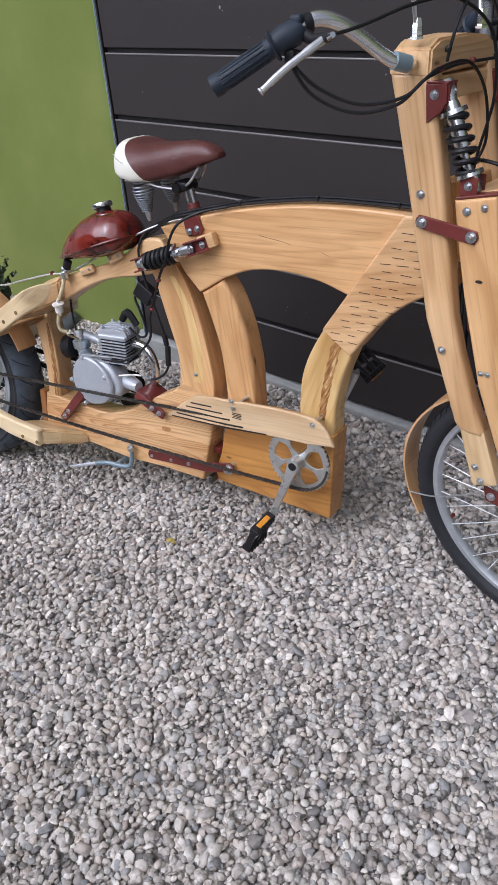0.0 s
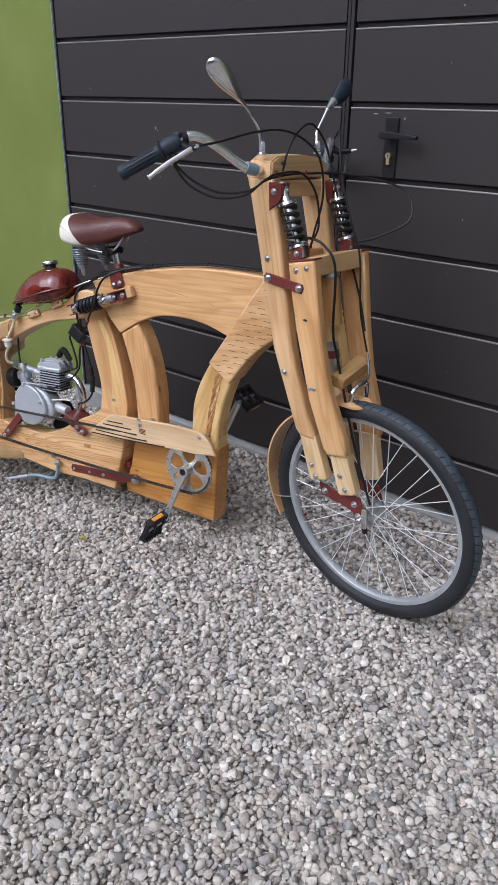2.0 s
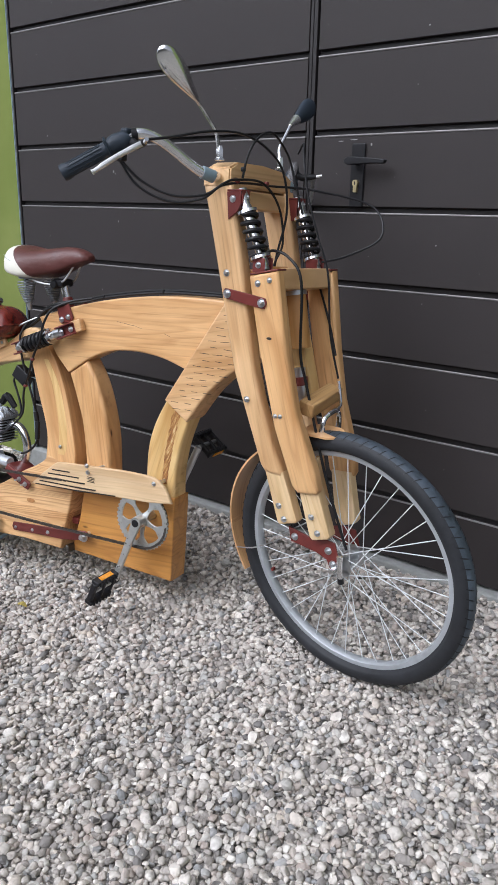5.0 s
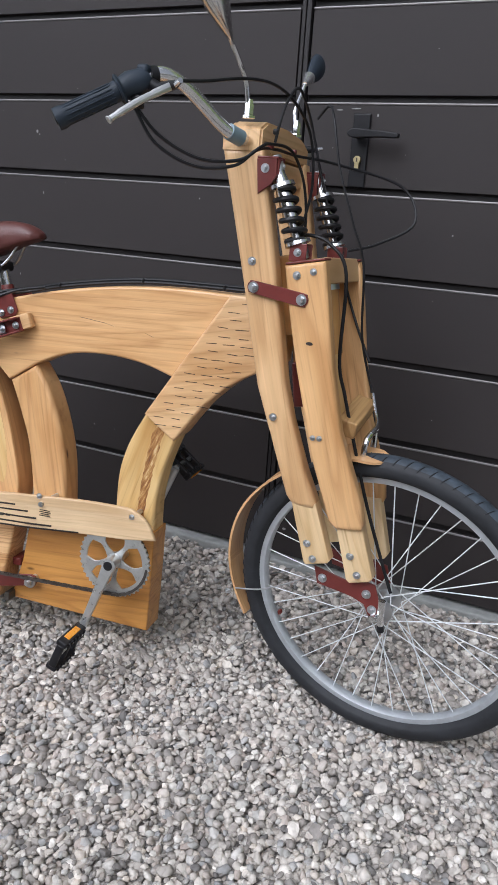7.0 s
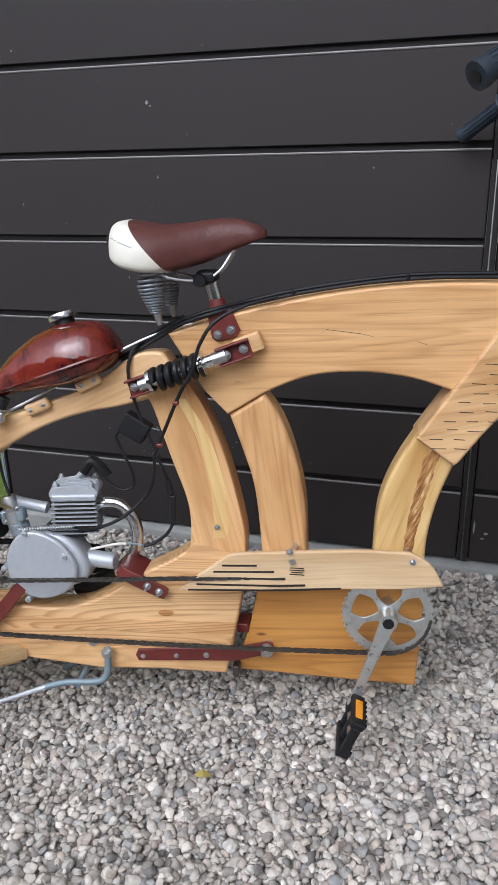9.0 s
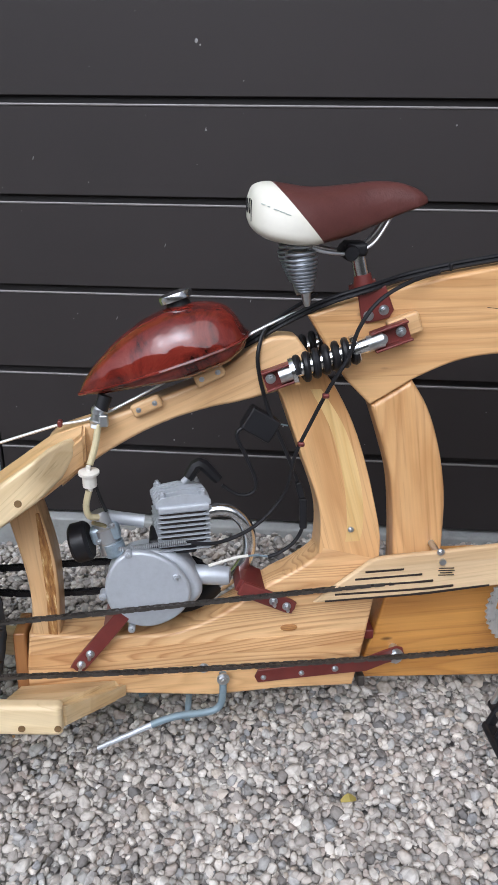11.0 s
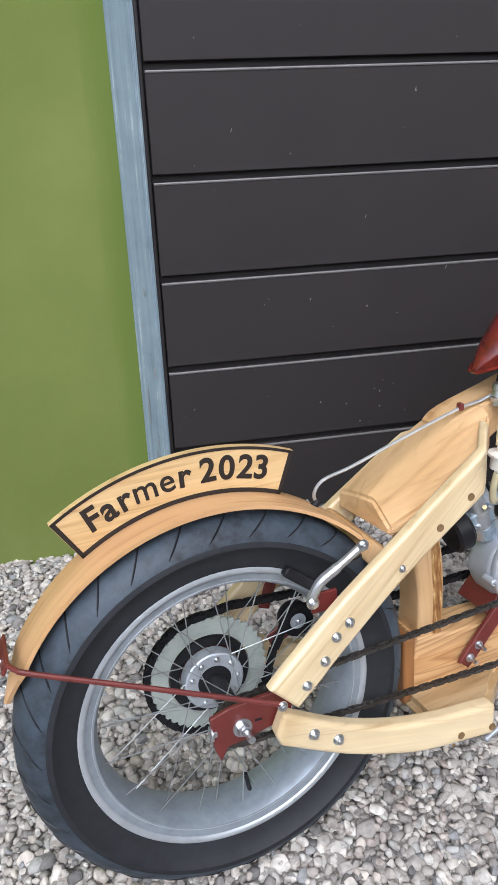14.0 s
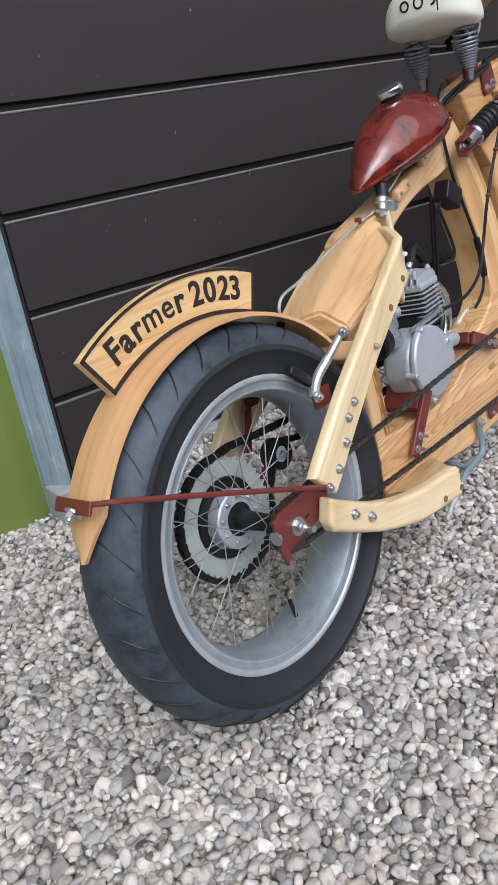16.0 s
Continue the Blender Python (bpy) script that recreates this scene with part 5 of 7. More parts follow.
def sprocket(teeth_n, r_out, r_in, y, thick):
    bm = bmesh.new()
    n = teeth_n * 2
    loops = []
    for yy in (y - thick / 2, y + thick / 2):
        o = [bm.verts.new(((r_out if k % 2 else r_out - 0.006) * math.cos(2 * math.pi * k / n), yy, (r_out if k % 2 else r_out - 0.006) * math.sin(2 * math.pi * k / n))) for k in range(n)]
        i = [bm.verts.new((r_in * math.cos(2 * math.pi * k / n), yy, r_in * math.sin(2 * math.pi * k / n))) for k in range(n)]
        loops.append((o, i))
    for k in range(n):
        j = (k + 1) % n
        (o0, i0), (o1, i1) = loops
        for q in ((o0[k], o0[j], i0[j], i0[k]), (o1[k], i1[k], i1[j], o1[j]), (o0[k], o1[k], o1[j], o0[j]), (i0[k], i0[j], i1[j], i1[k])):
            bm.faces.new(q)
    bmesh.ops.recalc_face_normals(bm, faces=bm.faces)
    return bm


part("engine_sprocket", sprocket(44, 0.097, 0.066, 0.062, 0.004), DISC, wheel, "large grey drive sprocket on the far side", WHEEL, sharp=40)
part("sprocket_flange", lathe([(0.027, 0.035), (0.045, 0.035), (0.047, 0.037), (0.047, 0.058), (0.027, 0.058)], 36, True), CAST, wheel, "", WHEEL)
# added black ring: the dark recess between disc and flange
part("damper", lathe([(0.050, 0.057), (0.064, 0.057), (0.064, 0.068), (0.050, 0.068)], 36, True), BLACK, wheel, "black ring painting the shaded recess inside the sprocket", WHEEL)
for k in range(9):
    a = 2 * math.pi * k / 9
    bolt(wheel, WHEEL @ Matrix.Translation((0.037 * math.cos(a), 0.035, 0.037 * math.sin(a))), 0.45)
part("freewheel", sprocket(18, 0.040, 0.012, -0.066, 0.012), CHAIN, wheel, "dark freewheel sprocket", WHEEL, sharp=40)


def chain(points, y_axis, name, label, m, pitch=0.0127, width=0.0040, tall=0.0032, steel=None):
    """Alternating inner and outer link plates with rollers along a path; joined, as one could hardly count them."""
    bm = bmesh.new()
    pts = [Vector(p) for p in points]
    dist = [0]
    for a, b in zip(pts, pts[1:]):
        dist.append(dist[-1] + (b - a).length)
    n = int(dist[-1] / pitch)
    j, spots_ = 0, []
    for k in range(n + 1):
        s = k * pitch
        while j < len(dist) - 2 and dist[j + 1] < s:
            j += 1
        spots_.append(pts[j].lerp(pts[j + 1], (s - dist[j]) / max(dist[j + 1] - dist[j], 1e-9)))
    for k in range(n):
        a, b = spots_[k], spots_[k + 1]
        x = (b - a).normalized()
        z = x.cross(y_axis).normalized()
        rot = Matrix((x, y_axis, z)).transposed().to_4x4()
        rot.translation = (a + b) / 2
        w = width if k % 2 else width * 0.62
        for s in (-1, 1):
            ring = []
            for u in range(8):
                an = 2 * math.pi * u / 8
                ring.append((pitch * (0.5 if math.cos(an) > 0.3 else -0.5 if math.cos(an) < -0.3 else 0) + tall * 0.9 * math.cos(an), tall * math.sin(an) * (1 if abs(math.cos(an)) > 0.3 else 0.72)))
            lo = [bm.verts.new(rot @ Vector((u, s * w - 0.0006, v))) for u, v in ring]
            hi = [bm.verts.new(rot @ Vector((u, s * w + 0.0006, v))) for u, v in ring]
            bm.faces.new(lo)
            bm.faces.new(hi[::-1])
            for u in range(8):
                bm.faces.new((lo[u], hi[u], hi[(u + 1) % 8], lo[(u + 1) % 8]))
        bmesh.ops.create_cone(bm, cap_ends=True, segments=8, radius1=0.0028, radius2=0.0028, depth=width * 2.4, matrix=Matrix.Translation(a) @ rot.to_3x3().to_4x4() @ Matrix.Rotation(radians(90), 4, "X"))
    bmesh.ops.recalc_face_normals(bm, faces=bm.faces)
    ob = part(name, bm, steel or CHAIN, bike, label, m, smooth=False)
    return tagged(ob, kind="stuff")


def loop(c0, r0, c1, r1, sag):
    """A chain's way round two sprockets, in the xz plane, with y carried from one to the other."""
    pts = []
    th = math.atan2(c1.z - c0.z, c1.x - c0.x)
    for k in range(13):
        a = th + radians(90 + 180 * k / 12)
        pts.append(Vector((c0.x + r0 * math.cos(a), c0.y, c0.z + r0 * math.sin(a))))
    p, q = pts[-1], Vector((c1.x + r1 * math.cos(th - math.pi / 2), c1.y, c1.z + r1 * math.sin(th - math.pi / 2)))
    for k in range(1, 24):
        s = k / 24
        pts.append(p.lerp(q, s) - Vector((0, 0, sag * 4 * s * (1 - s))))
    for k in range(17):
        a = th + radians(-90 + 180 * k / 16)
        pts.append(Vector((c1.x + r1 * math.cos(a), c1.y, c1.z + r1 * math.sin(a))))
    p, q = pts[-1], pts[0]
    for k in range(1, 25):
        s = k / 24
        pts.append(p.lerp(q, s) - Vector((0, 0, sag * 0.3 * 4 * s * (1 - s))))
    return pts


c1 = REAR.inverted() @ (MAIN @ Vector(CR))
chain(loop(AXLE + Vector((0, -0.066, 0)), 0.037, c1, 0.0805, 0.012), Vector((0, 1, 0)), "pedal_chain", "oily black pedal chain", REAR, 0.0127, 0.0042, 0.0043)
# the engine's chain runs over the tensioner roller on its way forward
hub, nose = AXLE + Vector((0, 0.062, 0)), Vector((-0.22, 0.085, -0.042))
way = [hub + Vector((0.101 * math.cos(radians(a)), 0, 0.101 * math.sin(radians(a)))) for a in range(85, 346, 12)]
way += spline([(-0.738, 0.064, -0.098), (-0.718, 0.066, -0.066), (-0.708, 0.067, -0.042), (-0.692, 0.068, -0.030), (-0.672, 0.069, -0.033), (-0.60, 0.073, -0.052), (-0.50, 0.078, -0.066), (-0.36, 0.082, -0.068), (-0.235, 0.085, -0.069)], 5)
way += [nose + Vector((0.027 * math.cos(radians(a)), 0, 0.027 * math.sin(radians(a)))) for a in range(-85, 91, 16)]
way += spline([(-0.25, 0.085, -0.014), (-0.40, 0.081, -0.009), (-0.56, 0.075, -0.010), (-0.70, 0.068, -0.001), (-0.80, 0.063, 0.010)], 5) + [way[0]]
chain(way, Vector((0, 1, 0)), "engine_chain", "oily black engine chain", REAR, 0.0127, 0.0062, 0.0062, BLACK)
TM = at(REAR, -0.688, 0.008, -0.052)
roller = part("tensioner", lathe([(0.014, 0.055), (0.027, 0.055), (0.027, 0.062), (0.020, 0.064), (0.020, 0.072), (0.027, 0.074), (0.027, 0.08), (0.014, 0.08)], 28, True), BLACK, bike, "black chain tensioner roller", TM)
part("bearing", lathe([(0.005, 0.056), (0.014, 0.056), (0.014, 0.079), (0.005, 0.079)], 24, True), CAST, roller, "", TM)
bolt(roller, at(TM, 0, 0.054, 0), 0.6)
part("tensioner_plate", block(0.055, 0.005, 0.028, 0.003, 2), OXBLOOD, bike, "", REAR @ Matrix.Translation((-0.705, 0.092, -0.082)) @ Matrix.Rotation(radians(-25), 4, "Y"))
part("tensioner_arm", block(0.02, 0.006, 0.11, 0.003, 2), OXBLOOD, bike, "", REAR @ Matrix.Translation((-0.715, 0.095, 0.02)) @ Matrix.Rotation(radians(20), 4, "Y"))

# mudguard and its name board
guard_bm = bmesh.new()
for k in range(49):
    a = radians(23 + 139 * k / 48)
    w = 0.039 if k < 44 else 0.039 * (48 - k) / 4.3 + 0.003
    for r, w2 in ((0.3065, w), (0.3120, w)):
        for s in (-1, -0.5, 0, 0.5, 1):
            guard_bm.verts.new(((r - 0.003 * s * s) * math.cos(a), s * w2, (r - 0.003 * s * s) * math.sin(a)))
guard_bm.verts.ensure_lookup_table()
gv = guard_bm.verts
for k in range(48):
    for j in range(4):
        for o in (0, 5):
            q = (gv[k * 10 + o + j], gv[k * 10 + o + j + 1], gv[k * 10 + 10 + o + j + 1], gv[k * 10 + 10 + o + j])
            guard_bm.faces.new(q)
    for j in (0, 4):
        guard_bm.faces.new((gv[k * 10 + j], gv[k * 10 + 5 + j], gv[k * 10 + 15 + j], gv[k * 10 + 10 + j]))
for k in (0, 48):
    for j in range(4):
        guard_bm.faces.new((gv[k * 10 + j], gv[k * 10 + j + 1], gv[k * 10 + 5 + j + 1], gv[k * 10 + 5 + j]))
bmesh.ops.recalc_face_normals(guard_bm, faces=guard_bm.faces)
mud = part("rear_mudguard", guard_bm, FENDER, bike, "bent wooden mudguard ending in a point", WHEEL, "arc")


def arc_board(r0, r1, a0, a1, y0, y1, n=30):
    bm = bmesh.new()
    rows = []
    for k in range(n + 1):
        a = radians(a0 + (a1 - a0) * k / n)
        rows.append([bm.verts.new((r * math.cos(a), y, r * math.sin(a))) for r, y in ((r0, y0), (r1, y0), (r1, y1), (r0, y1))])
    for a, b in zip(rows, rows[1:]):
        for k in range(4):
            bm.faces.new((a[k], a[(k + 1) % 4], b[(k + 1) % 4], b[k]))
    bm.faces.new(rows[0])
    bm.faces.new(rows[-1][::-1])
    bmesh.ops.recalc_face_normals(bm, faces=bm.faces)
    return bm


sign = part("name_board", arc_board(0.3118, 0.3775, 67.5, 122.2, 0.0105, 0.0225), SIGN, mud, "arched pale board with burnt lettering and dark border", WHEEL, 0)
for r0, r1, a0, a1 in ((0.3732, 0.3772, 67.6, 122.1), (0.3120, 0.3180, 67.6, 122.1), (0.3122, 0.3772, 67.6, 68.5), (0.3122, 0.3772, 121.1, 122.1)):
    part("border", arc_board(r0, r1, a0, a1, 0.0094, 0.0104), DARKMARK, mud, "burnt dark border line", WHEEL)


def letter(ch, size):
    """A character as a mesh, upright in the xz plane and facing -y."""
    cu = bpy.data.curves.new("letter", "FONT")
    cu.body, cu.size, cu.extrude, cu.offset, cu.align_x = ch, size, 0.0005, 0.0004 if ch in "me" else 0.0012, "CENTER"
    ob = bpy.data.objects.new("letter", cu)
    me = bpy.data.meshes.new_from_object(ob)
    bpy.data.objects.remove(ob)
    me.transform(Matrix.Rotation(radians(90), 4, "X"))
    me.materials.clear()
    me.materials.append(DARKMARK)
    return me


TEXT = "Farmer 2023"
widths = {"F": 0.026, "a": 0.029, "r": 0.0225, "m": 0.042, "e": 0.029, " ": 0.013, "2": 0.0285, "0": 0.031, "3": 0.0275}
widths = {c: 0.88 * w for c, w in widths.items()}
total_w = sum(widths[c] for c in TEXT)
run = -total_w / 2
for ch in TEXT:
    s = run + widths[ch] / 2
    run += widths[ch]
    if ch == " ":
        continue
    a = radians(94.6) - s / 0.337
    big = 0.047
    m = WHEEL @ Matrix.Translation((0.3325 * math.cos(a), 0.0098, 0.3325 * math.sin(a))) @ Matrix.Rotation(math.pi / 2 - a + radians(3 * math.sin(s * 90)), 4, "Y")
    attach(new("letter", letter(ch, big)), mud, m)

rodL = part("mudguard_stay", sweep(spline([(-0.792, -0.122, -0.048), (-0.96, -0.100, 0.022), (-1.095, -0.080, 0.076), (-1.118, -0.068, 0.083), (-1.128, -0.048, 0.084)], 5), 0.0037, 10), OXBLOOD, bike, "thin oxblood mudguard stay rod", REAR)
part("stay_bracket", block(0.005, 0.075, 0.018, 0.002, 2), OXBLOOD, bike, "", REAR @ Matrix.Translation((-1.129, -0.022, 0.080)) @ Matrix.Rotation(radians(30), 4, "Y"))
bolt(rodL, REAR @ Matrix.Translation((-1.131, -0.021, 0.072)) @ Matrix.Rotation(radians(-90), 4, "Z") @ Matrix.Rotation(radians(30), 4, "X"), 1.1)
bolt(rodL, at(REAR, -0.797, -0.123, -0.047), 0.7)

# rear brake lever arm and cable
part("brake_arm", sweep(spline([(-0.645, -0.084, 0.138), (-0.661, -0.083, 0.127), (-0.686, -0.078, 0.108), (-0.709, -0.072, 0.089), (-0.722, -0.068, 0.063)], 4), [0.006] * 8 + [0.0075] * 9, 10), ALLOY, bike, "polished alloy brake arm", REAR)
part("brake_arm", sweep(spline([(-0.638, 0.102, 0.130), (-0.695, 0.105, 0.106), (-0.737, 0.107, 0.066)], 4), 0.007, 10), ALLOY, bike, "", REAR)
part("brake_shoe", block(0.055, 0.014, 0.016, 0.004, 2), BLACK, bike, "", REAR @ Matrix.Translation((-0.735, -0.062, 0.10)) @ Matrix.Rotation(radians(40), 4, "Y"))
bolt(rodL, at(REAR, -0.722, -0.075, 0.063), 0.9)
bolt(rodL, at(REAR, -0.648, -0.089, 0.139), 0.8)
part("brake_cable", sweep(spline([(-0.672, 0.0, 0.172), (-0.676, 0.0, 0.19), (-0.66, 0.0, 0.208), (-0.613, 0.0, 0.219), (-0.535, 0.0, 0.243), (-0.434, 0.0, 0.272), (-0.34, 0.0, 0.296), (-0.11, 0.004, 0.416), (-0.02, 0.020, 0.452), (0.03, 0.034, 0.462)], 5), 0.0026, 8), ALLOY, bike, "silver-sleeved brake cable", REAR)
part("cable_boot", sweep([(-0.705, -0.012, 0.158), (-0.672, 0.0, 0.176)], 0.0065, 10), BLACK, bike, "", REAR)
for x, y, z in ((-0.425, 0.0, 0.276), (-0.13, 0.0, 0.406)):
    part("cable_clip", block(0.008, 0.012, 0.012, 0.002, 1, (x, y, z)), OXBLOOD, bike, "", REAR)

# tank
tm = REAR @ Matrix.Translation((-0.390, MID - 0.016, 0.323)) @ Matrix.Rotation(radians(-18.8), 4, "Y")
LEN = 0.288
tops = [(0, 0.004), (0.04, 0.016), (0.1, 0.030), (0.27, 0.058), (0.47, 0.078), (0.645, 0.0835), (0.79, 0.0755), (0.88, 0.066), (0.935, 0.056), (0.967, 0.040), (0.985, 0.024), (1.0, 0.008)]
wide = [(0, 0.006), (0.06, 0.020), (0.15, 0.036), (0.3, 0.057), (0.5, 0.074), (0.7, 0.080), (0.85, 0.073), (0.94, 0.055), (0.985, 0.032), (1.0, 0.012)]
depth = [(0, 0.002), (0.1, 0.012), (0.3, 0.020), (0.6, 0.034), (0.85, 0.032), (0.95, 0.02), (1.0, 0.004)]


def between(table, s):
    for (a, p), (b, q) in zip(table, table[1:]):
        if s <= b:
            return p + (q - p) * (s - a) / (b - a)
    return table[-1][1]


tank_bm = bmesh.new()
NS, NK = 44, 40
skin = []
for i in range(NS + 1):
    s = 0.5 - 0.5 * math.cos(math.pi * i / NS)
    w, h, dd = between(wide, s), between(tops, s), between(depth, s)
    ring = []
    for k in range(NK):
        a = 2 * math.pi * k / NK
        c, sn = math.cos(a), math.sin(a)
        z = h * abs(sn) ** 0.95 if sn > 0 else -dd * abs(sn) ** 0.7
        ring.append(tank_bm.verts.new((s * LEN, w * math.copysign(abs(c) ** 0.9, c), z)))
    skin.append(ring)
for a, b in zip(skin, skin[1:]):
    for k in range(NK):
        tank_bm.faces.new((a[k], a[(k + 1) % NK], b[(k + 1) % NK], b[k]))
tank_bm.faces.new(skin[0][::-1])
tank_bm.faces.new(skin[-1])
bmesh.ops.recalc_face_normals(tank_bm, faces=tank_bm.faces)
for _ in range(2):
    bmesh.ops.smooth_vert(tank_bm, verts=tank_bm.verts, factor=0.5, use_axis_x=True, use_axis_y=True, use_axis_z=True)
tank = part("fuel_tank", tank_bm, TANKRED, bike, "glossy oxblood teardrop fuel tank with chrome cap", tm, sharp=75)
seam = [(s * LEN * 1.012 - 0.002, between(wide, s) + 0.004, 0) for s in [0.5 - 0.5 * math.cos(math.pi * k / 40) for k in range(41)]]
seam = seam + [(x, -y, z) for x, y, z in seam[::-1]]
part("seam", sweep(seam + [seam[0]], 0.0028, 6, False), TANKRED, tank, "", tm)
cap_m = tm @ Matrix.Translation((0.69 * LEN, 0.0, 0.071)) @ Matrix.Rotation(radians(90), 4, "X")
part("cap_neck", lathe([(0, 0.016), (0.019, 0.016), (0.021, 0.0), (0.021, -0.006)], 32), BLACK, tank, "", cap_m)
part("cap", lathe([(0, 0.031), (0.018, 0.0305), (0.0265, 0.028), (0.028, 0.024), (0.027, 0.017), (0.019, 0.014)], 40), CHROME, tank, "chrome filler cap", cap_m)
for x, z, r in ((-0.284, 0.303, 22), (-0.181, 0.351, 26)):
    lug = part("tank_lug", block(0.052, 0.016, 0.023, 0.006, 3), GOLD, bike, "small golden wooden tank lug", REAR @ Matrix.Translation((x, -0.006, z)) @ Matrix.Rotation(radians(-r), 4, "Y"), 0)
    for dx in (-0.013, 0.013):
        bolt(lug, REAR @ Matrix.Translation((x + dx, -0.0138, z + dx * 0.42)), 0.42)

# fuel line
part("petcock", lathe([(0, 0.015), (0.009, 0.015), (0.0125, 0.011), (0.0125, 0.003), (0.0105, 0.001), (0.0105, -0.008), (0.0125, -0.010), (0.010, -0.016), (0, -0.016)], 24), ZINC, bike, "zinc-plated fuel tap", REAR @ Matrix.Translation((-0.362, -0.012, 0.291)) @ Matrix.Rotation(radians(15), 4, "Y") @ Matrix.Rotation(radians(90), 4, "X"))
part("petcock_collar", rod((-0.357, -0.012, 0.300), (-0.349, -0.010, 0.322), 0.0115, 20), BLACK, bike, "", REAR)
part("petcock_nut", rod((-0.365, -0.014, 0.282), (-0.368, -0.016, 0.270), 0.0085, 6), ZINC, bike, "", REAR)
part("petcock_lever", block(0.014, 0.014, 0.02, 0.003, 2), ZINC, bike, "", REAR @ Matrix.Translation((-0.352, -0.026, 0.285)))
part("fuel_hose", sweep(spline([(-0.362, -0.018, 0.278), (-0.368, -0.024, 0.245), (-0.378, -0.033, 0.214)], 5), 0.0055, 10), FUEL, bike, "yellowed fuel hose", REAR)
part("fuel_filter", lathe([(0, 0.022), (0.004, 0.022), (0.004, 0.014), (0.017, 0.012), (0.017, 0.008), (0.0115, 0.007), (0.0115, -0.014), (0.004, -0.017), (0.004, -0.024), (0, -0.024)], 24), WHITEPL, bike, "white plastic fuel filter", REAR @ Matrix.Translation((-0.380, -0.034, 0.192)) @ Matrix.Rotation(radians(98), 4, "X"))
part("fuel_hose", sweep(spline([(-0.382, -0.034, 0.17), (-0.388, -0.034, 0.145), (-0.385, -0.03, 0.125), (-0.372, -0.02, 0.118)], 5), 0.0055, 10), FUEL, bike, "", REAR)

# engine
EM = at(REAR, -0.0065, 0.045, 0.004)
case_out = spline([(-0.366, -0.010), (-0.355, 0.022), (-0.325, 0.046), (-0.285, 0.053), (-0.245, 0.043), (-0.215, 0.015), (-0.198, -0.025), (-0.212, -0.052), (-0.26, -0.070), (-0.31, -0.080), (-0.345, -0.068), (-0.363, -0.04)], 5, True)
engine = part("engine", board(case_out, -0.052, 0.012, 0.012, 3), CAST, bike, "small grey two-stroke petrol engine", at(EM, 0.004, 0, -0.010))
CV = at(EM, 0.002, 0, -0.012)
cover = spline([(-0.364, -0.010), (-0.358, 0.020), (-0.338, 0.049), (-0.305, 0.060), (-0.265, 0.048), (-0.235, 0.022), (-0.217, -0.015), (-0.226, -0.050), (-0.255, -0.074), (-0.295, -0.084), (-0.335, -0.070), (-0.358, -0.042)], 5, True)
part("clutch_cover", board(cover, -0.066, -0.05, 0.006, 3), CAST, engine, "", CV)
for x, z in ((-0.321, 0.056), (-0.241, 0.010), (-0.368, -0.020), (-0.322, -0.085)):
    part("boss", lathe([(0, -0.07), (0.005, -0.07), (0.0065, -0.068), (0.0065, -0.045), (0, -0.045)], 16), CAST, engine, "", at(CV, x, 0, z))
    bolt(engine, at(CV, x, -0.069, z), 0.42)
part("gear_nose", lathe([(0, -0.045), (0.014, -0.045), (0.017, -0.04), (0.018, 0.02), (0, 0.02)], 24), CAST, engine, "", EM @ Matrix.Translation((-0.188, -0.02, -0.022)) @ Matrix.Rotation(radians(78), 4, "Z"))
# black instead of cast grey, to paint the shade between cover and barrel
part("crank_neck", block(0.085, 0.08, 0.03, 0.008, 2, (-0.243, 0.0, 0.043)), BLACK, engine, "", EM)
CYL = EM @ Matrix.Translation((-0.229, 0, -0.011)) @ Matrix.Rotation(radians(9), 4, "Z") @ Matrix.Diagonal((0.96, 0.92, 1, 1)) @ Matrix.Translation((0.243, 0, 0))
for k in range(8):
    z = 0.050 + 0.0088 * k
    part("fin", block(0.096 if k < 7 else 0.092, 0.098, 0.0023, 0.0010, 1, (-0.243, 0.0, z)), CAST, engine, "cooling fin", CYL)
# near-black core paints the gaps between the fins as shaded
part("barrel", block(0.085, 0.083, 0.08, 0.010, 3, (-0.243, 0.0, 0.085)), DARKMARK, engine, "", CYL)
part("head", block(0.094, 0.094, 0.014, 0.004, 2, (-0.243, 0.0, 0.124)), CAST, engine, "finned grey cylinder head", CYL)
for k in range(7):
    y = -0.039 + 0.013 * k
    prof = [(-0.293, 0.127), (-0.293, 0.138), (-0.283, 0.149), (-0.262, 0.152), (-0.243, 0.155), (-0.222, 0.152), (-0.2, 0.147), (-0.193, 0.138), (-0.193, 0.127)]
    prof = [(x, 0.127 + (z - 0.127) * (1.12 - 0.055 * abs(k - 3) ** 1.6)) for x, z in prof]
    part("head_fin", board(prof, y - 0.0022, y + 0.0022, 0.0008, 1), CAST, engine, "", CYL)
for x in (-0.28, -0.207):
    for y in (-0.032, 0.032):
        part("head_stud", lathe([(0, 0.007), (0.004, 0.007), (0.0045, 0.003), (0.0068, 0.002), (0.0068, -0.008), (0, -0.008)], 6), CAST, engine, "", CYL @ Matrix.Translation((x, y, 0.149)) @ Matrix.Rotation(radians(90), 4, "X"))
part("spark_plug", sweep([(-0.222, 0, 0.148), (-0.210, -0.002, 0.160)], 0.006, 12), CAST, engine, "", EM)
part("plug_cap", sweep([(-0.213, 0, 0.156), (-0.199, 0, 0.178), (-0.193, 0, 0.1815), (-0.186, 0, 0.179), (-0.160, 0.0, 0.150)], [0.010, 0.0115, 0.0115, 0.011, 0.0095], 8), BLACK, engine, "black spark plug cap", EM)
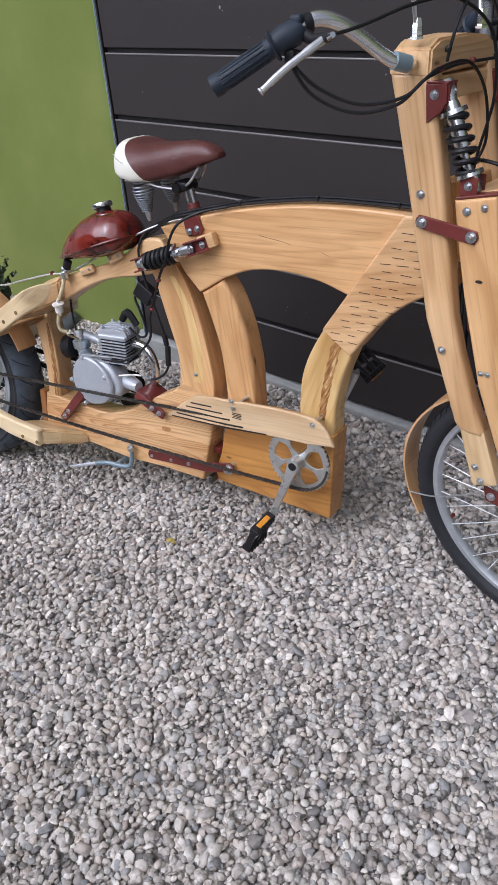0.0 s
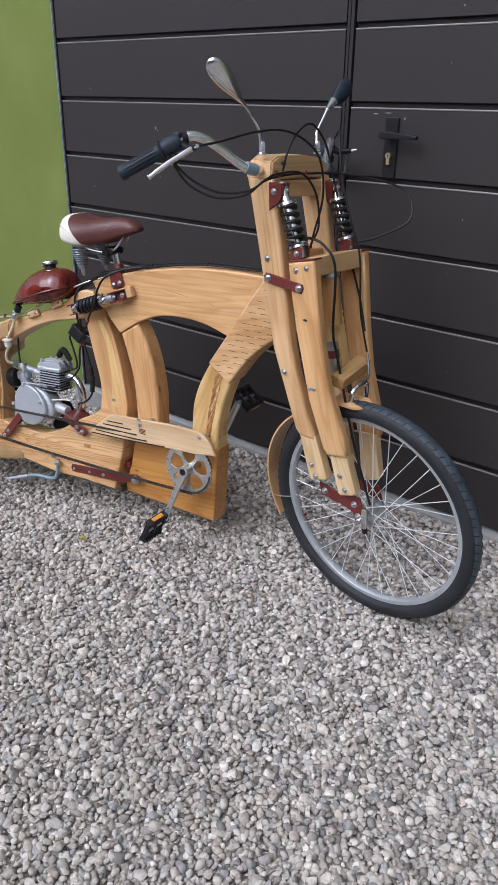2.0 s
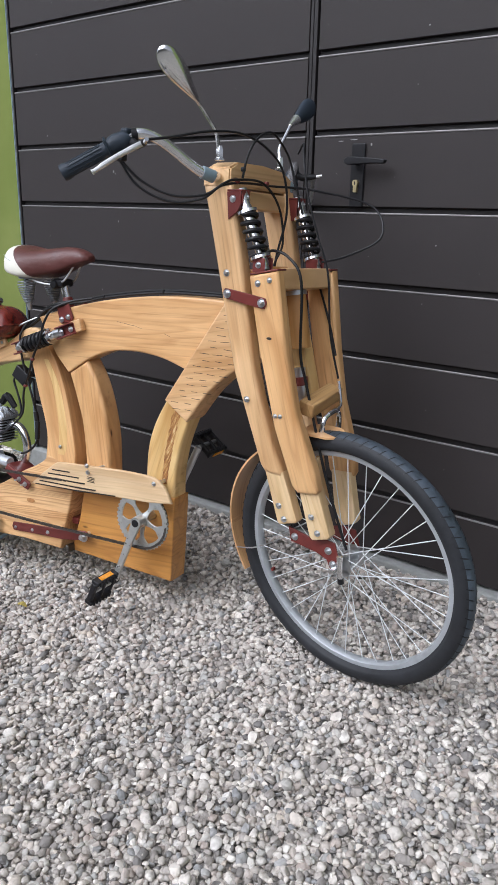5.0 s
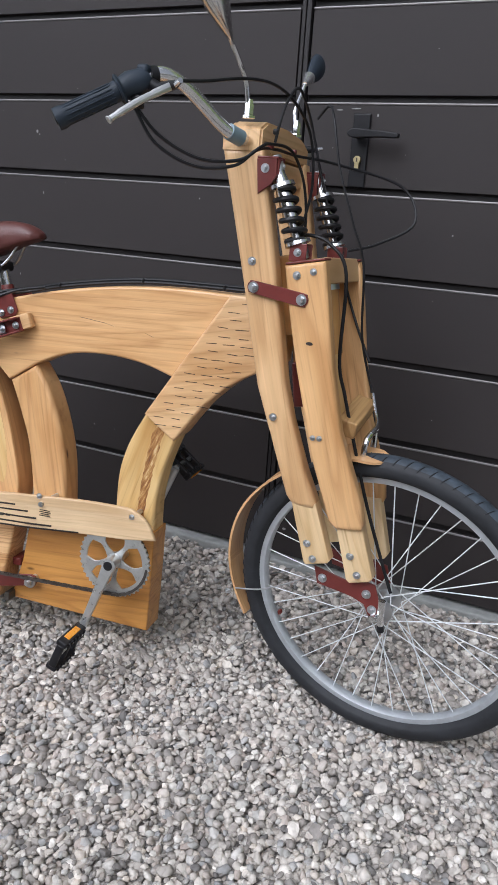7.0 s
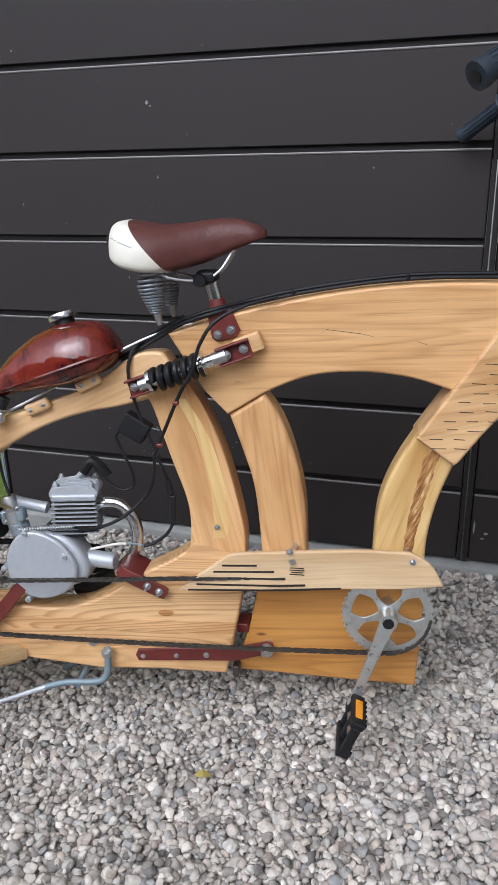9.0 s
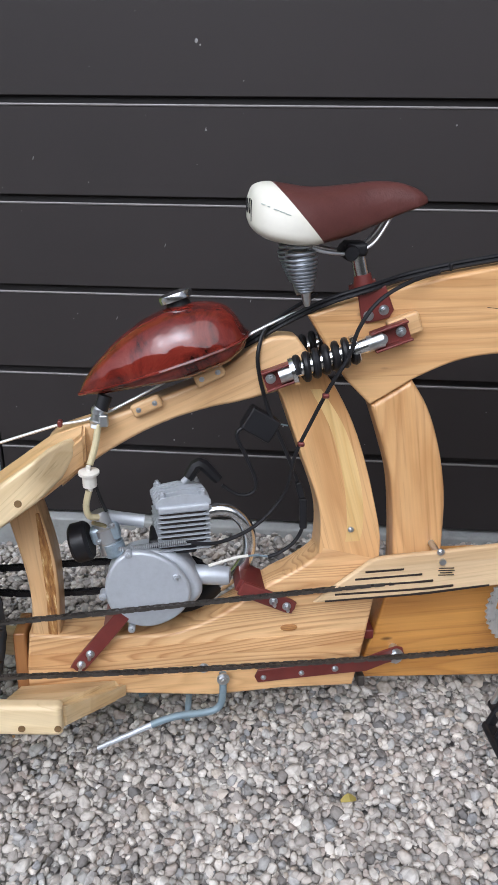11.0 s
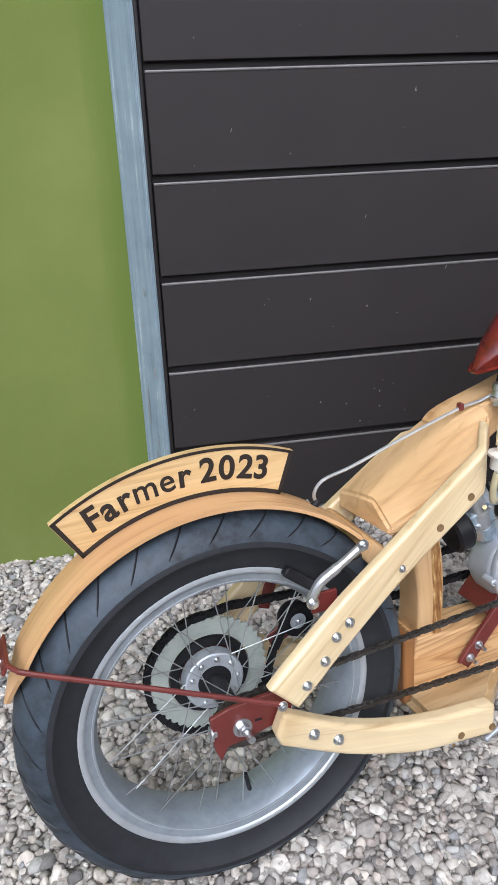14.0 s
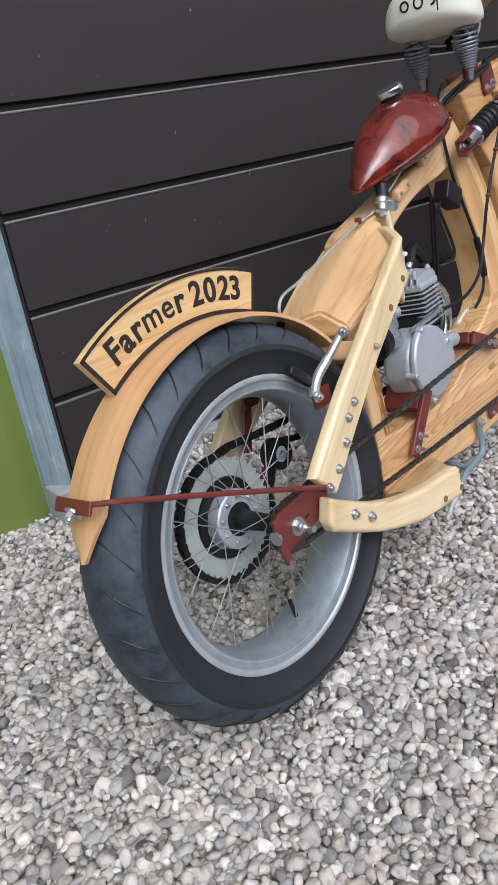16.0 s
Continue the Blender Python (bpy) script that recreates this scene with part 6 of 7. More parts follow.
part("ignition_lead", sweep(spline([(-0.163, 0.008, 0.157), (-0.142, 0.008, 0.141), (-0.122, 0.008, 0.137), (-0.106, 0.008, 0.146), (-0.106, 0.008, 0.168), (-0.123, 0.008, 0.211), (-0.137, 0.008, 0.244), (-0.124, 0.008, 0.259), (-0.108, 0.006, 0.262)], 5), 0.0034, 8), BLACK, engine, "black ignition lead", REAR)
part("ignition_box", block(0.056, 0.034, 0.042, 0.004, 2), BLACK, bike, "black ignition box", REAR @ Matrix.Translation((-0.097, 0.006, 0.264)) @ Matrix.Rotation(radians(32), 4, "Y"))
part("exhaust_pipe", sweep(spline([(-0.195, 0.0, 0.085), (-0.165, 0.0, 0.094), (-0.135, 0.0, 0.088), (-0.112, 0.0, 0.06), (-0.106, 0.004, 0.015), (-0.125, 0.01, -0.03), (-0.16, 0.02, -0.065)], 6), 0.0125, 16), CHROME, engine, "chrome exhaust pipe", EM)
part("exhaust_flange", block(0.008, 0.05, 0.026, 0.004, 2, (-0.19, 0.0, 0.085)), ZINC, engine, "", EM)
part("exhaust_can", sweep([(-0.16, 0.02, -0.06), (-0.205, 0.03, -0.10), (-0.25, 0.035, -0.105)], [0.014, 0.021, 0.021], 16), BLACK, engine, "", EM)
part("intake", sweep(spline([(-0.293, 0, 0.078), (-0.32, 0, 0.083), (-0.362, -0.006, 0.092)], 4), [0.012, 0.012, 0.0115, 0.0115, 0.0115, 0.0115, 0.012, 0.013, 0.014], 16), CAST, engine, "", EM)
EM0 = at(REAR, 0, 0.01, 0)
CM = EM @ Matrix.Translation((-0.360, -0.016, 0.066)) @ Matrix.Rotation(radians(-14), 4, "Y") @ Matrix.Scale(1.22, 4)
carb = part("carburettor", lathe([(0, 0.034), (0.011, 0.034), (0.013, 0.028), (0.013, 0.01), (0.016, 0.008), (0.016, -0.012), (0.0145, -0.014), (0.0145, -0.03), (0.012, -0.034), (0, -0.034)], 24), ALLOY, bike, "tarnished alloy carburettor", CM @ Matrix.Rotation(radians(90), 4, "X"))
part("carb_body", block(0.042, 0.024, 0.026, 0.006, 2), CARBBLUE, carb, "", CM)
part("carb_bowl", lathe([(0, 0.0), (0.0165, 0.0), (0.0165, -0.017), (0.013, -0.021), (0, -0.021)], 24), CARBBLUE, carb, "", CM @ Matrix.Translation((0.004, 0, -0.016)) @ Matrix.Rotation(radians(90), 4, "X"))
part("choke", sweep([(0.005, -0.012, 0.014), (-0.006, -0.03, 0.03)], 0.003, 8), BRASS, carb, "", CM)
for x, z in ((0.014, 0.012), (-0.010, -0.006)):
    bolt(carb, CM @ Matrix.Translation((x, -0.012, z)), 0.45)
AFM = CM @ Matrix.Translation((-0.030, 0, -0.004)) @ Matrix.Rotation(radians(90), 4, "Z")
part("air_filter", lathe([(0, 0.024), (0.025, 0.020), (0.029, 0.016), (0.029, -0.002), (0.025, -0.007), (0, -0.007)], 36), BLACK, carb, "round black air filter", AFM)
part("throttle_cable", sweep(spline([(-0.36, -0.006, 0.118), (-0.372, 0.0, 0.148), (-0.385, 0.01, 0.2), (-0.39, 0.02, 0.27)], 5), 0.003, 8), BLACK, bike, "", EM0)
part("clutch_spring", coil(0.0042, 0.0042, 0.115, 34, 0.0011, 5, 10), ZINC, bike, "small steel clutch spring", EM @ along((-0.335, -0.052, 0.048), (-0.222, -0.052, 0.058)))
down = [REAR.inverted() @ (MAIN @ Vector(p)) for p in ((0.02, -0.002, 0.182), (-0.036, -0.03, 0.170), (-0.085, -0.05, 0.145), (-0.113, -0.054, 0.105), (-0.127, -0.055, 0.060), (-0.153, -0.054, 0.014), (-0.180, -0.05, -0.045), (-0.205, -0.048, -0.105))]
part("clutch_cable", sweep(spline(down + [Vector((-0.06, -0.035, 0.155)), Vector((-0.11, -0.04, 0.10)), Vector((-0.17, -0.035, 0.070)), Vector((-0.217, -0.012, 0.060))], 6), 0.0034, 8), BLACK, bike, "black clutch cable", REAR)
part("white_wire", sweep(spline([(-0.19, -0.02, 0.020), (-0.166, -0.016, 0.025), (-0.140, -0.010, 0.029), (-0.120, -0.008, 0.030)], 5), 0.0028, 8), WHITEPL, bike, "", REAR)
part("blue_wire", sweep(spline([(-0.120, -0.008, 0.030), (-0.102, -0.006, 0.029), (-0.085, -0.006, 0.026)], 5), 0.0018, 6), STANDBLUE, bike, "", REAR)
for p in ((-0.160, -0.054, -0.002), (-0.196, -0.049, -0.085)):
    part("cable_clip", block(0.011, 0.010, 0.008, 0.002, 1, p), OXBLOOD, bike, "", MAIN)
part("wire_loom", sweep(spline([(-0.085, -0.006, 0.025), (-0.062, -0.006, 0.034), (-0.036, -0.006, 0.055), (-0.023, -0.006, 0.088), (-0.027, -0.006, 0.140), (-0.046, -0.006, 0.195), (-0.068, -0.006, 0.250), (-0.086, -0.006, 0.295), (-0.100, -0.008, 0.350), (-0.101, -0.006, 0.390), (-0.080, 0.010, 0.430), (0.0, 0.03, 0.475)], 6), 0.0034, 8), BLACK, bike, "black wiring loom", REAR)
part("connector", block(0.013, 0.012, 0.056, 0.003, 2, (-0.024, -0.007, 0.105)), BLACK, bike, "", REAR)
part("connector", block(0.012, 0.012, 0.030, 0.003, 2), BLACK, bike, "", REAR @ Matrix.Translation((-0.030, -0.007, 0.148)) @ Matrix.Rotation(radians(-14), 4, "Y"))
part("blue_wire", sweep(spline([(-0.125, 0.01, 0.255), (-0.10, 0.0, 0.252), (-0.07, -0.005, 0.262), (-0.05, 0.0, 0.258)], 5), 0.0015, 6), STANDBLUE, bike, "", EM0)
for x0, z0, x1, z1 in ((-0.345, -0.072, -0.420, -0.160), (-0.126, -0.030, -0.050, -0.066)):
    th = math.atan2(z1 - z0, x1 - x0)
    ln = math.hypot(x1 - x0, z1 - z0)
    mm = REAR @ Matrix.Translation((x0, 0, z0)) @ Matrix.Rotation(-th, 4, "Y")
    mount = part("engine_mount", board(spline([(-0.01, -0.013), (ln, -0.013), (ln + 0.011, -0.007), (ln + 0.011, 0.007), (ln, 0.013), (-0.01, 0.013)], 2), -0.022, -0.012, 0.002, 1), OXBLOOD, bike, "oxblood steel engine mount", mm)
    part("mount_cheek", block(0.05, 0.08, 0.024, 0.002, 1, (0.01, 0.03, 0)), OXBLOOD, mount, "", mm)
    for u in (ln - 0.03, ln - 0.004):
        bolt(mount, mm @ Matrix.Translation((u, -0.022, 0)), 0.75)
        part("stud", rod((u, -0.02, 0), (u, -0.04, 0), 0.0032, 8), ZINC, mount, "", mm)

# centre stand
st = part("stand", sweep(spline([(-0.168, -0.014, -0.196), (-0.169, -0.016, -0.24), (-0.176, -0.018, -0.263), (-0.198, -0.02, -0.272), (-0.256, -0.024, -0.274), (-0.30, -0.028, -0.285)], 5), 0.0068, 12), STANDBLUE, bike, "blue-grey tubular prop stand", REAR)
part("stand_foot", sweep([(-0.29, -0.027, -0.282), (-0.397, -0.040, -0.318)], [0.006, 0.0045], 10), CAST, st, "", REAR)
part("stand_cross", rod((-0.235, -0.02, -0.284), (-0.225, 0.10, -0.258), 0.006, 10), STANDBLUE, st, "", REAR)
part("stand_foot", sweep(spline([(-0.225, 0.10, -0.258), (-0.25, 0.13, -0.29), (-0.33, 0.15, -0.345)], 4), 0.006, 10), STANDBLUE, st, "", REAR)
bolt(st, at(REAR, -0.168, -0.02, -0.205), 1.1)
bolt(st, at(REAR, -0.202, -0.004, -0.190), 0.9)
part("pivot_drop", block(0.014, 0.05, 0.022, 0.003, 2, (0.095, 0.03, -0.246)), CHAIN, bike, "", REAR)

# ---- front: fork, handlebar, wheel ----
def spread(side, base=0.0):
    """Fork legs spread upwards and draw in towards the axle."""
    def bend(x, z):
        return side * (0.0865 + 0.0437 * min(z, 0.6) - 0.026 * (1 - ease(z / 0.36)) + base)
    return bend


REARLEG = [Vector((-0.388, 0.834)), Vector((-0.383, 0.815)), Vector((-0.368, 0.761)), Vector((-0.328, 0.606)), Vector((-0.285, 0.415)), Vector((-0.212, 0.205)), Vector((-0.200, 0.190)), Vector((-0.182, 0.186)), Vector((-0.153, 0.186)),
           Vector((-0.150, 0.20)), Vector((-0.176, 0.262)), Vector((-0.211, 0.36)), Vector((-0.230, 0.43)), Vector((-0.268, 0.643)), Vector((-0.302, 0.803)), Vector((-0.308, 0.834))]
FRONTLEG = [Vector((-0.247, 0.640)), Vector((-0.231, 0.56)), Vector((-0.212, 0.474)), Vector((-0.167, 0.305)), Vector((-0.121, 0.172)), Vector((-0.106, 0.158)), Vector((-0.056, 0.164)), Vector((-0.052, 0.176)), Vector((-0.060, 0.22)),
            Vector((-0.112, 0.352)), Vector((-0.138, 0.464)), Vector((-0.172, 0.655))]
for side in (-1, 1):
    flip = Matrix.Rotation(radians(180), 4, "Z") if side > 0 else Matrix()
    rleg = part("fork_leg", board(REARLEG, -0.02, 0.02, 0.010, 3, spread(side)), GOLD, bike, "golden wooden fork leg", FORK, 104)
    fleg = part("rocker_leg", board(FRONTLEG, -0.010, 0.022, 0.008, 3, spread(side, 0.004)) if side > 0 else board(FRONTLEG, -0.022, 0.010, 0.008, 3, spread(side, 0.004)), HONEY, bike, "golden sprung fork leg", FORK, 106)
    part("leg_end", board([(-0.202, 0.20), (-0.168, 0.066), (-0.162, 0.060), (-0.118, 0.074), (-0.113, 0.082), (-0.150, 0.20)], -0.016, 0.016, 0.004, 2, spread(side)), PALE, bike, "pale wooden fork leg end", FORK, 108)
    part("leg_end", board([(-0.110, 0.175), (-0.078, 0.050), (-0.07, 0.043), (-0.030, 0.056), (-0.024, 0.066), (-0.058, 0.178)], -0.016, 0.016, 0.004, 2, spread(side)), PALE, bike, "", FORK, 108)

    def face(x, z, extra=0.0):
        return side * (abs(spread(side)(x, z)) + 0.0205 + extra)

    link = part("link_plate", board(spline([(-0.308, 0.607), (-0.297, 0.608), (-0.206, 0.596), (-0.198, 0.592), (-0.195, 0.583), (-0.200, 0.574), (-0.210, 0.572), (-0.302, 0.586), (-0.310, 0.590), (-0.313, 0.599)], 2, True), -0.003, 0.003, 0.001, 1, lambda x, z: face(x, z, 0.006)), OXBLOOD, bike, "oxblood steel link between fork legs", FORK)
    for x, z in ((-0.300, 0.597), (-0.207, 0.584)):
        bolt(link, at(FORK, x, face(x, z, 0.009), z) @ flip, 0.95)
    for x, z, s in ((-0.311, 0.642, 0.75), (-0.246, 0.360, 0.7)):
        bolt(rleg, at(FORK, x, face(x, z), z) @ flip, s)
    for x, z, s in ((-0.221, 0.625, 0.7), (-0.191, 0.634, 0.6), (-0.163, 0.335, 0.5), (-0.150, 0.336, 0.5)):
        bolt(fleg, at(FORK, x, face(x, z, 0.006), z) @ flip, s)
    if side < 0:
        part("knot", lathe([(0, -0.0006), (0.006, -0.0006), (0.007, 0.001)], 16), DARKMARK, fleg, "", at(FORK, -0.186, face(-0.186, 0.508, 0.0062), 0.508) @ Matrix.Diagonal((1, 1, 0.45, 1)))
    axle_plate = part("axle_plate", board([(-0.150, 0.052), (-0.140, 0.016), (-0.068, 0.006), (-0.040, -0.004), (-0.028, -0.026), (-0.012, -0.024), (-0.004, -0.008), (-0.022, 0.042), (-0.056, 0.046), (-0.083, 0.038)], -0.0025, 0.0025, 0.001, 1, lambda x, z: side * 0.054), OXBLOOD, bike, "oxblood steel axle plate", FORK)
    for x, z in ((-0.130, 0.030), (-0.037, 0.019), (-0.022, -0.011)):
        bolt(axle_plate, at(FORK, x, side * 0.0565, z) @ flip, 0.9)
    for x, z in ((-0.162, 0.11), (-0.148, 0.078)):
        bolt(rleg, at(FORK, x, face(x, z, -0.004), z) @ flip, 0.75)
    for x, z in ((-0.073, 0.104), (-0.056, 0.066)):
        bolt(fleg, at(FORK, x, face(x, z, -0.004), z) @ flip, 0.75)
    # fork shocks
    a = FORK @ Vector((-0.288, side * 0.120, 0.814))
    b = FORK @ Vector((-0.225, side * 0.115, 0.660))
    shock(a, b, "black and chrome coil fork shock", 0.0188, (0.29, 0.57), 5.2, 0.0046)
    part("shock_tube", rod(a.lerp(b, 0.04), a.lerp(b, 0.27), 0.0115, 18), CHROME, bike, "", Matrix())
    part("shock_tube", rod(a.lerp(b, 0.88), a.lerp(b, 1.0), 0.0155, 18), CHROME, bike, "", Matrix())
    top_lug = part("shock_lug", board([(-0.316, 0.816), (-0.279, 0.818), (-0.277, 0.791), (-0.286, 0.775), (-0.310, 0.758)], -0.0025, 0.0025, 0.001, 1), OXBLOOD, bike, "oxblood shock mount", at(FORK, 0, side * 0.135, 0))
    part("lug_face", block(0.004, 0.026, 0.026, 0.001, 1, (-0.277, side * 0.120, 0.805)), OXBLOOD, top_lug, "", FORK)
    part("lug_back", block(0.04, 0.034, 0.004, 0.001, 1, (-0.296, side * 0.120, 0.819)), OXBLOOD, top_lug, "", FORK)
    part("lug_cheek", block(0.036, 0.004, 0.05, 0.001, 1, (-0.298, side * 0.104, 0.792)), OXBLOOD, top_lug, "", FORK)
    bolt(top_lug, at(FORK, -0.299, side * 0.1375, 0.801) @ flip, 0.75)
    bolt(top_lug, at(FORK, -0.275, side * 0.120, 0.807) @ Matrix.Rotation(radians(90), 4, "Z"), 0.6)
    foot = part("shock_foot", block(0.074, 0.036, 0.004, 0.001, 1), OXBLOOD, bike, "oxblood steel shock foot", FORK @ Matrix.Translation((-0.209, side * 0.118, 0.6505)) @ Matrix.Rotation(radians(-11.3), 4, "Y"))
    for dy in (-0.016, 0.016):
        part("foot_cheek", block(0.032, 0.004, 0.032, 0.002, 1, (-0.226, side * 0.115 + dy, 0.664)), OXBLOOD, foot, "", FORK)
    bolt(foot, at(FORK, -0.226, side * 0.133, 0.664) @ flip, 0.7)

yk = bmesh.new()
rows = []
for y, low, high, back in ((-0.1335, 0.825, 0.867, 0.855), (-0.105, 0.827, 0.880, 0.871), (0.0, 0.829, 0.883, 0.877), (0.085, 0.829, 0.877, 0.871), (0.121, 0.831, 0.863, 0.855)):
    rows.append([yk.verts.new(p) for p in ((-0.387, y, low), (-0.312, y, low), (-0.312, y, high), (-0.374, y, high), (-0.387, y, back))])
for a, b in zip(rows, rows[1:]):
    for k in range(5):
        yk.faces.new((a[k], a[(k + 1) % 5], b[(k + 1) % 5], b[k]))
yk.faces.new(rows[0][::-1])
yk.faces.new(rows[-1])
bmesh.ops.recalc_face_normals(yk, faces=yk.faces)
bmesh.ops.bevel(yk, geom=[e for e in yk.edges if e.calc_face_angle(0) > 0.5], offset=0.004, segments=2, affect="EDGES")
part("top_yoke", yk, GOLD, bike, "golden wooden top yoke", FORK, "y")
part("yoke_bar", block(0.05, 0.200, 0.04, 0.005, 2), GOLD, bike, "", at(FORK, -0.335, 0, 0.804), "y")
part("lower_yoke", block(0.062, 0.218, 0.046, 0.003, 2), GOLD, bike, "golden wooden crosspiece of the sprung fork", FORK @ Matrix.Translation((-0.205, 0, 0.632)) @ Matrix.Rotation(radians(-11), 4, "Y"), "y")
part("head_block", block(0.07, 0.10, 0.15, 0.006, 2), AMBER2, bike, "", FORK @ Matrix.Translation((-0.278, 0, 0.580)) @ Matrix.Rotation(radians(-13), 4, "Y"), 90)
part("steering_column", rod((-0.214, 0.0, 0.61), (-0.188, 0.0, 0.475), 0.029, 24), AMBER2, bike, "round wooden steering column", FORK, 100)
part("column_ring", rod((-0.2135, 0.0, 0.606), (-0.2115, 0.0, 0.596), 0.0315, 24), ZINC, bike, "", FORK)
part("steering_post", board([(-0.262, 0.60), (-0.222, 0.60), (-0.150, 0.345), (-0.192, 0.335)], 0.026, 0.066, 0.005, 2), YELLOW, bike, "", FORK, 105)
part("steering_collar", rod((-0.178, 0, 0.408), (-0.174, 0, 0.388), 0.017, 20), OXBLOOD, bike, "", FORK)
part("steering_rod", rod((-0.182, 0, 0.43), (-0.166, 0, 0.35), 0.014, 16), ZINC, bike, "", FORK)
part("steering_lug", block(0.022, 0.040, 0.090, 0.004, 2), OXBLOOD, bike, "oxblood steering bracket", FORK @ Matrix.Translation((-0.238, 0, 0.408)) @ Matrix.Rotation(radians(-9), 4, "Y"))
cross = part("cross_block", block(0.04, 0.140, 0.034, 0.004, 2), ROUGHSAWN, bike, "rough-sawn wooden crosspiece over the tyre", FORK @ Matrix.Translation((-0.116, -0.004, 0.362)) @ Matrix.Rotation(radians(10), 4, "X") @ Matrix.Rotation(radians(12), 4, "Y"), "y")

# front wheel
STEER = frame_of((1.680, -0.472, 0.329), -3.6, -5.0)
FW = STEER @ Matrix.Diagonal((1.05, 1, 1.05, 1))
ft = []
for k in range(21):
    a = radians(-122 + 244 * k / 20)
    ft.append((0.2865 + 0.0235 * math.cos(a), 0.0265 * math.sin(a)))
ft = [(0.266, -0.0115), (0.271, -0.0135)] + ft + [(0.271, 0.0135), (0.266, 0.0115)]
fr = [(0.272, -0.0125), (0.2735, -0.0105), (0.268, -0.010), (0.262, -0.0095), (0.262, 0.0095), (0.268, 0.010), (0.2735, 0.0105), (0.272, 0.0125), (0.258, 0.0125), (0.2555, 0.008), (0.2545, 0), (0.2555, -0.008), (0.258, -0.0125)]
fwheel = part("front_wheel", lathe(fr, 120, True), RIMBRIGHT, bike, "silver spoked front wheel with black tyre", FW)
part("tyre", lathe(ft, 140), RUBBER, fwheel, "black bicycle tyre with shallow tread", FW, sharp=50)
knob = bmesh.new()
for k in range(84):
    for s in (-1, 1):
        a0 = 2 * math.pi * (k + 0.25 * s) / 84
        pts = []
        for j in range(4):
            ya = radians(6 + 17 * j) * s
            a = a0 + 0.011 * j
            r = 0.2865 + 0.0236 * math.cos(ya)
            pts.append((r * math.cos(a), 0.0266 * math.sin(ya), r * math.sin(a)))
        sweep(pts, [0.0006, 0.0014, 0.0014, 0.0006], 5, True, knob)
tagged(part("tread_groove", knob, BLACK, fwheel, "", FW), "shallow worn tread grooves", kind="stuff")
part("tread", lathe([(0.2865 + 0.0237 * math.cos(a), 0.0267 * math.sin(a)) for a in (radians(-42 + 84 * k / 10) for k in range(11))], 120), DUSTY, fwheel, "", FW, sharp=60)
part("hub", lathe([(0, -0.05), (0.005, -0.05), (0.005, -0.036), (0.012, -0.036), (0.020, -0.032), (0.029, -0.030), (0.029, -0.026), (0.018, -0.022), (0.0165, 0), (0.018, 0.022), (0.029, 0.026), (0.029, 0.030), (0.013, 0.032), (0.012, 0.036), (0.005, 0.036), (0.005, 0.05), (0, 0.05)], 32), ZINC, fwheel, "", FW)
SPK = part("spoke", rod((0, 0, 0), (0, 1, 0), 1.0, 6), BRIGHTSPOKE, fwheel, "", FW @ Matrix.Diagonal((1e-3, 1e-3, 1e-3, 1)))
for k in range(36):
    a = 2 * math.pi * k / 36
    s = -1 if k % 2 else 1
    h = a + (1.1 if (k // 2) % 2 else -1.1)
    spoke(fwheel, FW, (0.026 * math.cos(h), 0.028 * s, 0.026 * math.sin(h)), (0.2545 * math.cos(a), 0.003 * s, 0.2545 * math.sin(a)), 0.0012)
bpy.data.objects.remove(SPK)
part("wheel_reflector", block(0.006, 0.012, 0.008, 0.001, 1), OXBLOOD, fwheel, "", FW @ Matrix.Rotation(radians(155), 4, "Y") @ Matrix.Translation((0.245, 0, 0)))
part("axle_nut", rod((0, -0.03, 0), (0, -0.068, 0), 0.008, 6), CHROME, fwheel, "", FW)
part("axle_lever", sweep([(0.012, -0.050, 0.036), (0.012, -0.052, 0.0), (0.014, -0.050, -0.022)], [0.0075, 0.007, 0.0065], 10), CHROME, fwheel, "chrome axle lever", FW)
part("lever_tip", sweep([(0.0135, -0.050, -0.018), (0.0145, -0.049, -0.032)], 0.0075, 10), BLACK, fwheel, "", FW)

# front mudguard: two thin bent strips of wood
mg = bmesh.new()
pts = []
for k in range(27):
    a = radians(131 + 71 * k / 26)
    rr = 0.332 + 0.018 * math.sin(math.pi * k / 26)
    w = 0.034 * (0.86 + 0.14 * math.cos(k / 26 * 2.4))
    pts.append([mg.verts.new((r * math.cos(a), s * w, r * math.sin(a))) for r, s in ((rr, -1), (rr, 1), (rr + 0.005, 1), (rr + 0.005, -1))])
for a, b in zip(pts, pts[1:]):
    for k in range(4):
        mg.faces.new((a[k], a[(k + 1) % 4], b[(k + 1) % 4], b[k]))
mg.faces.new(pts[0][::-1])
mg.faces.new(pts[-1])
bmesh.ops.recalc_face_normals(mg, faces=mg.faces)
fm = part("front_mudguard", mg, FENDER, bike, "thin bent wooden front mudguard", STEER, "arc")
tip = bmesh.new()
pts = []
for k in range(11):
    s = k / 10
    x, z = -0.125 + 0.108 * s, 0.3085 + 0.004 * s + 0.003 * math.sin(math.pi * s)
    w = 0.037 * (1 if s < 0.7 else max(0.3, math.cos((s - 0.7) / 0.3 * 1.25)))
    pts.append([tip.verts.new((x, t * w, z + dz)) for t, dz in ((-1, 0), (1, 0), (1, 0.005), (-1, 0.005))])
for a, b in zip(pts, pts[1:]):
    for k in range(4):
        tip.faces.new((a[k], a[(k + 1) % 4], b[(k + 1) % 4], b[k]))
tip.faces.new(pts[0][::-1])
tip.faces.new(pts[-1])
bmesh.ops.recalc_face_normals(tip, faces=tip.faces)
part("front_mudguard", tip, FENDER, bike, "", STEER, 0)
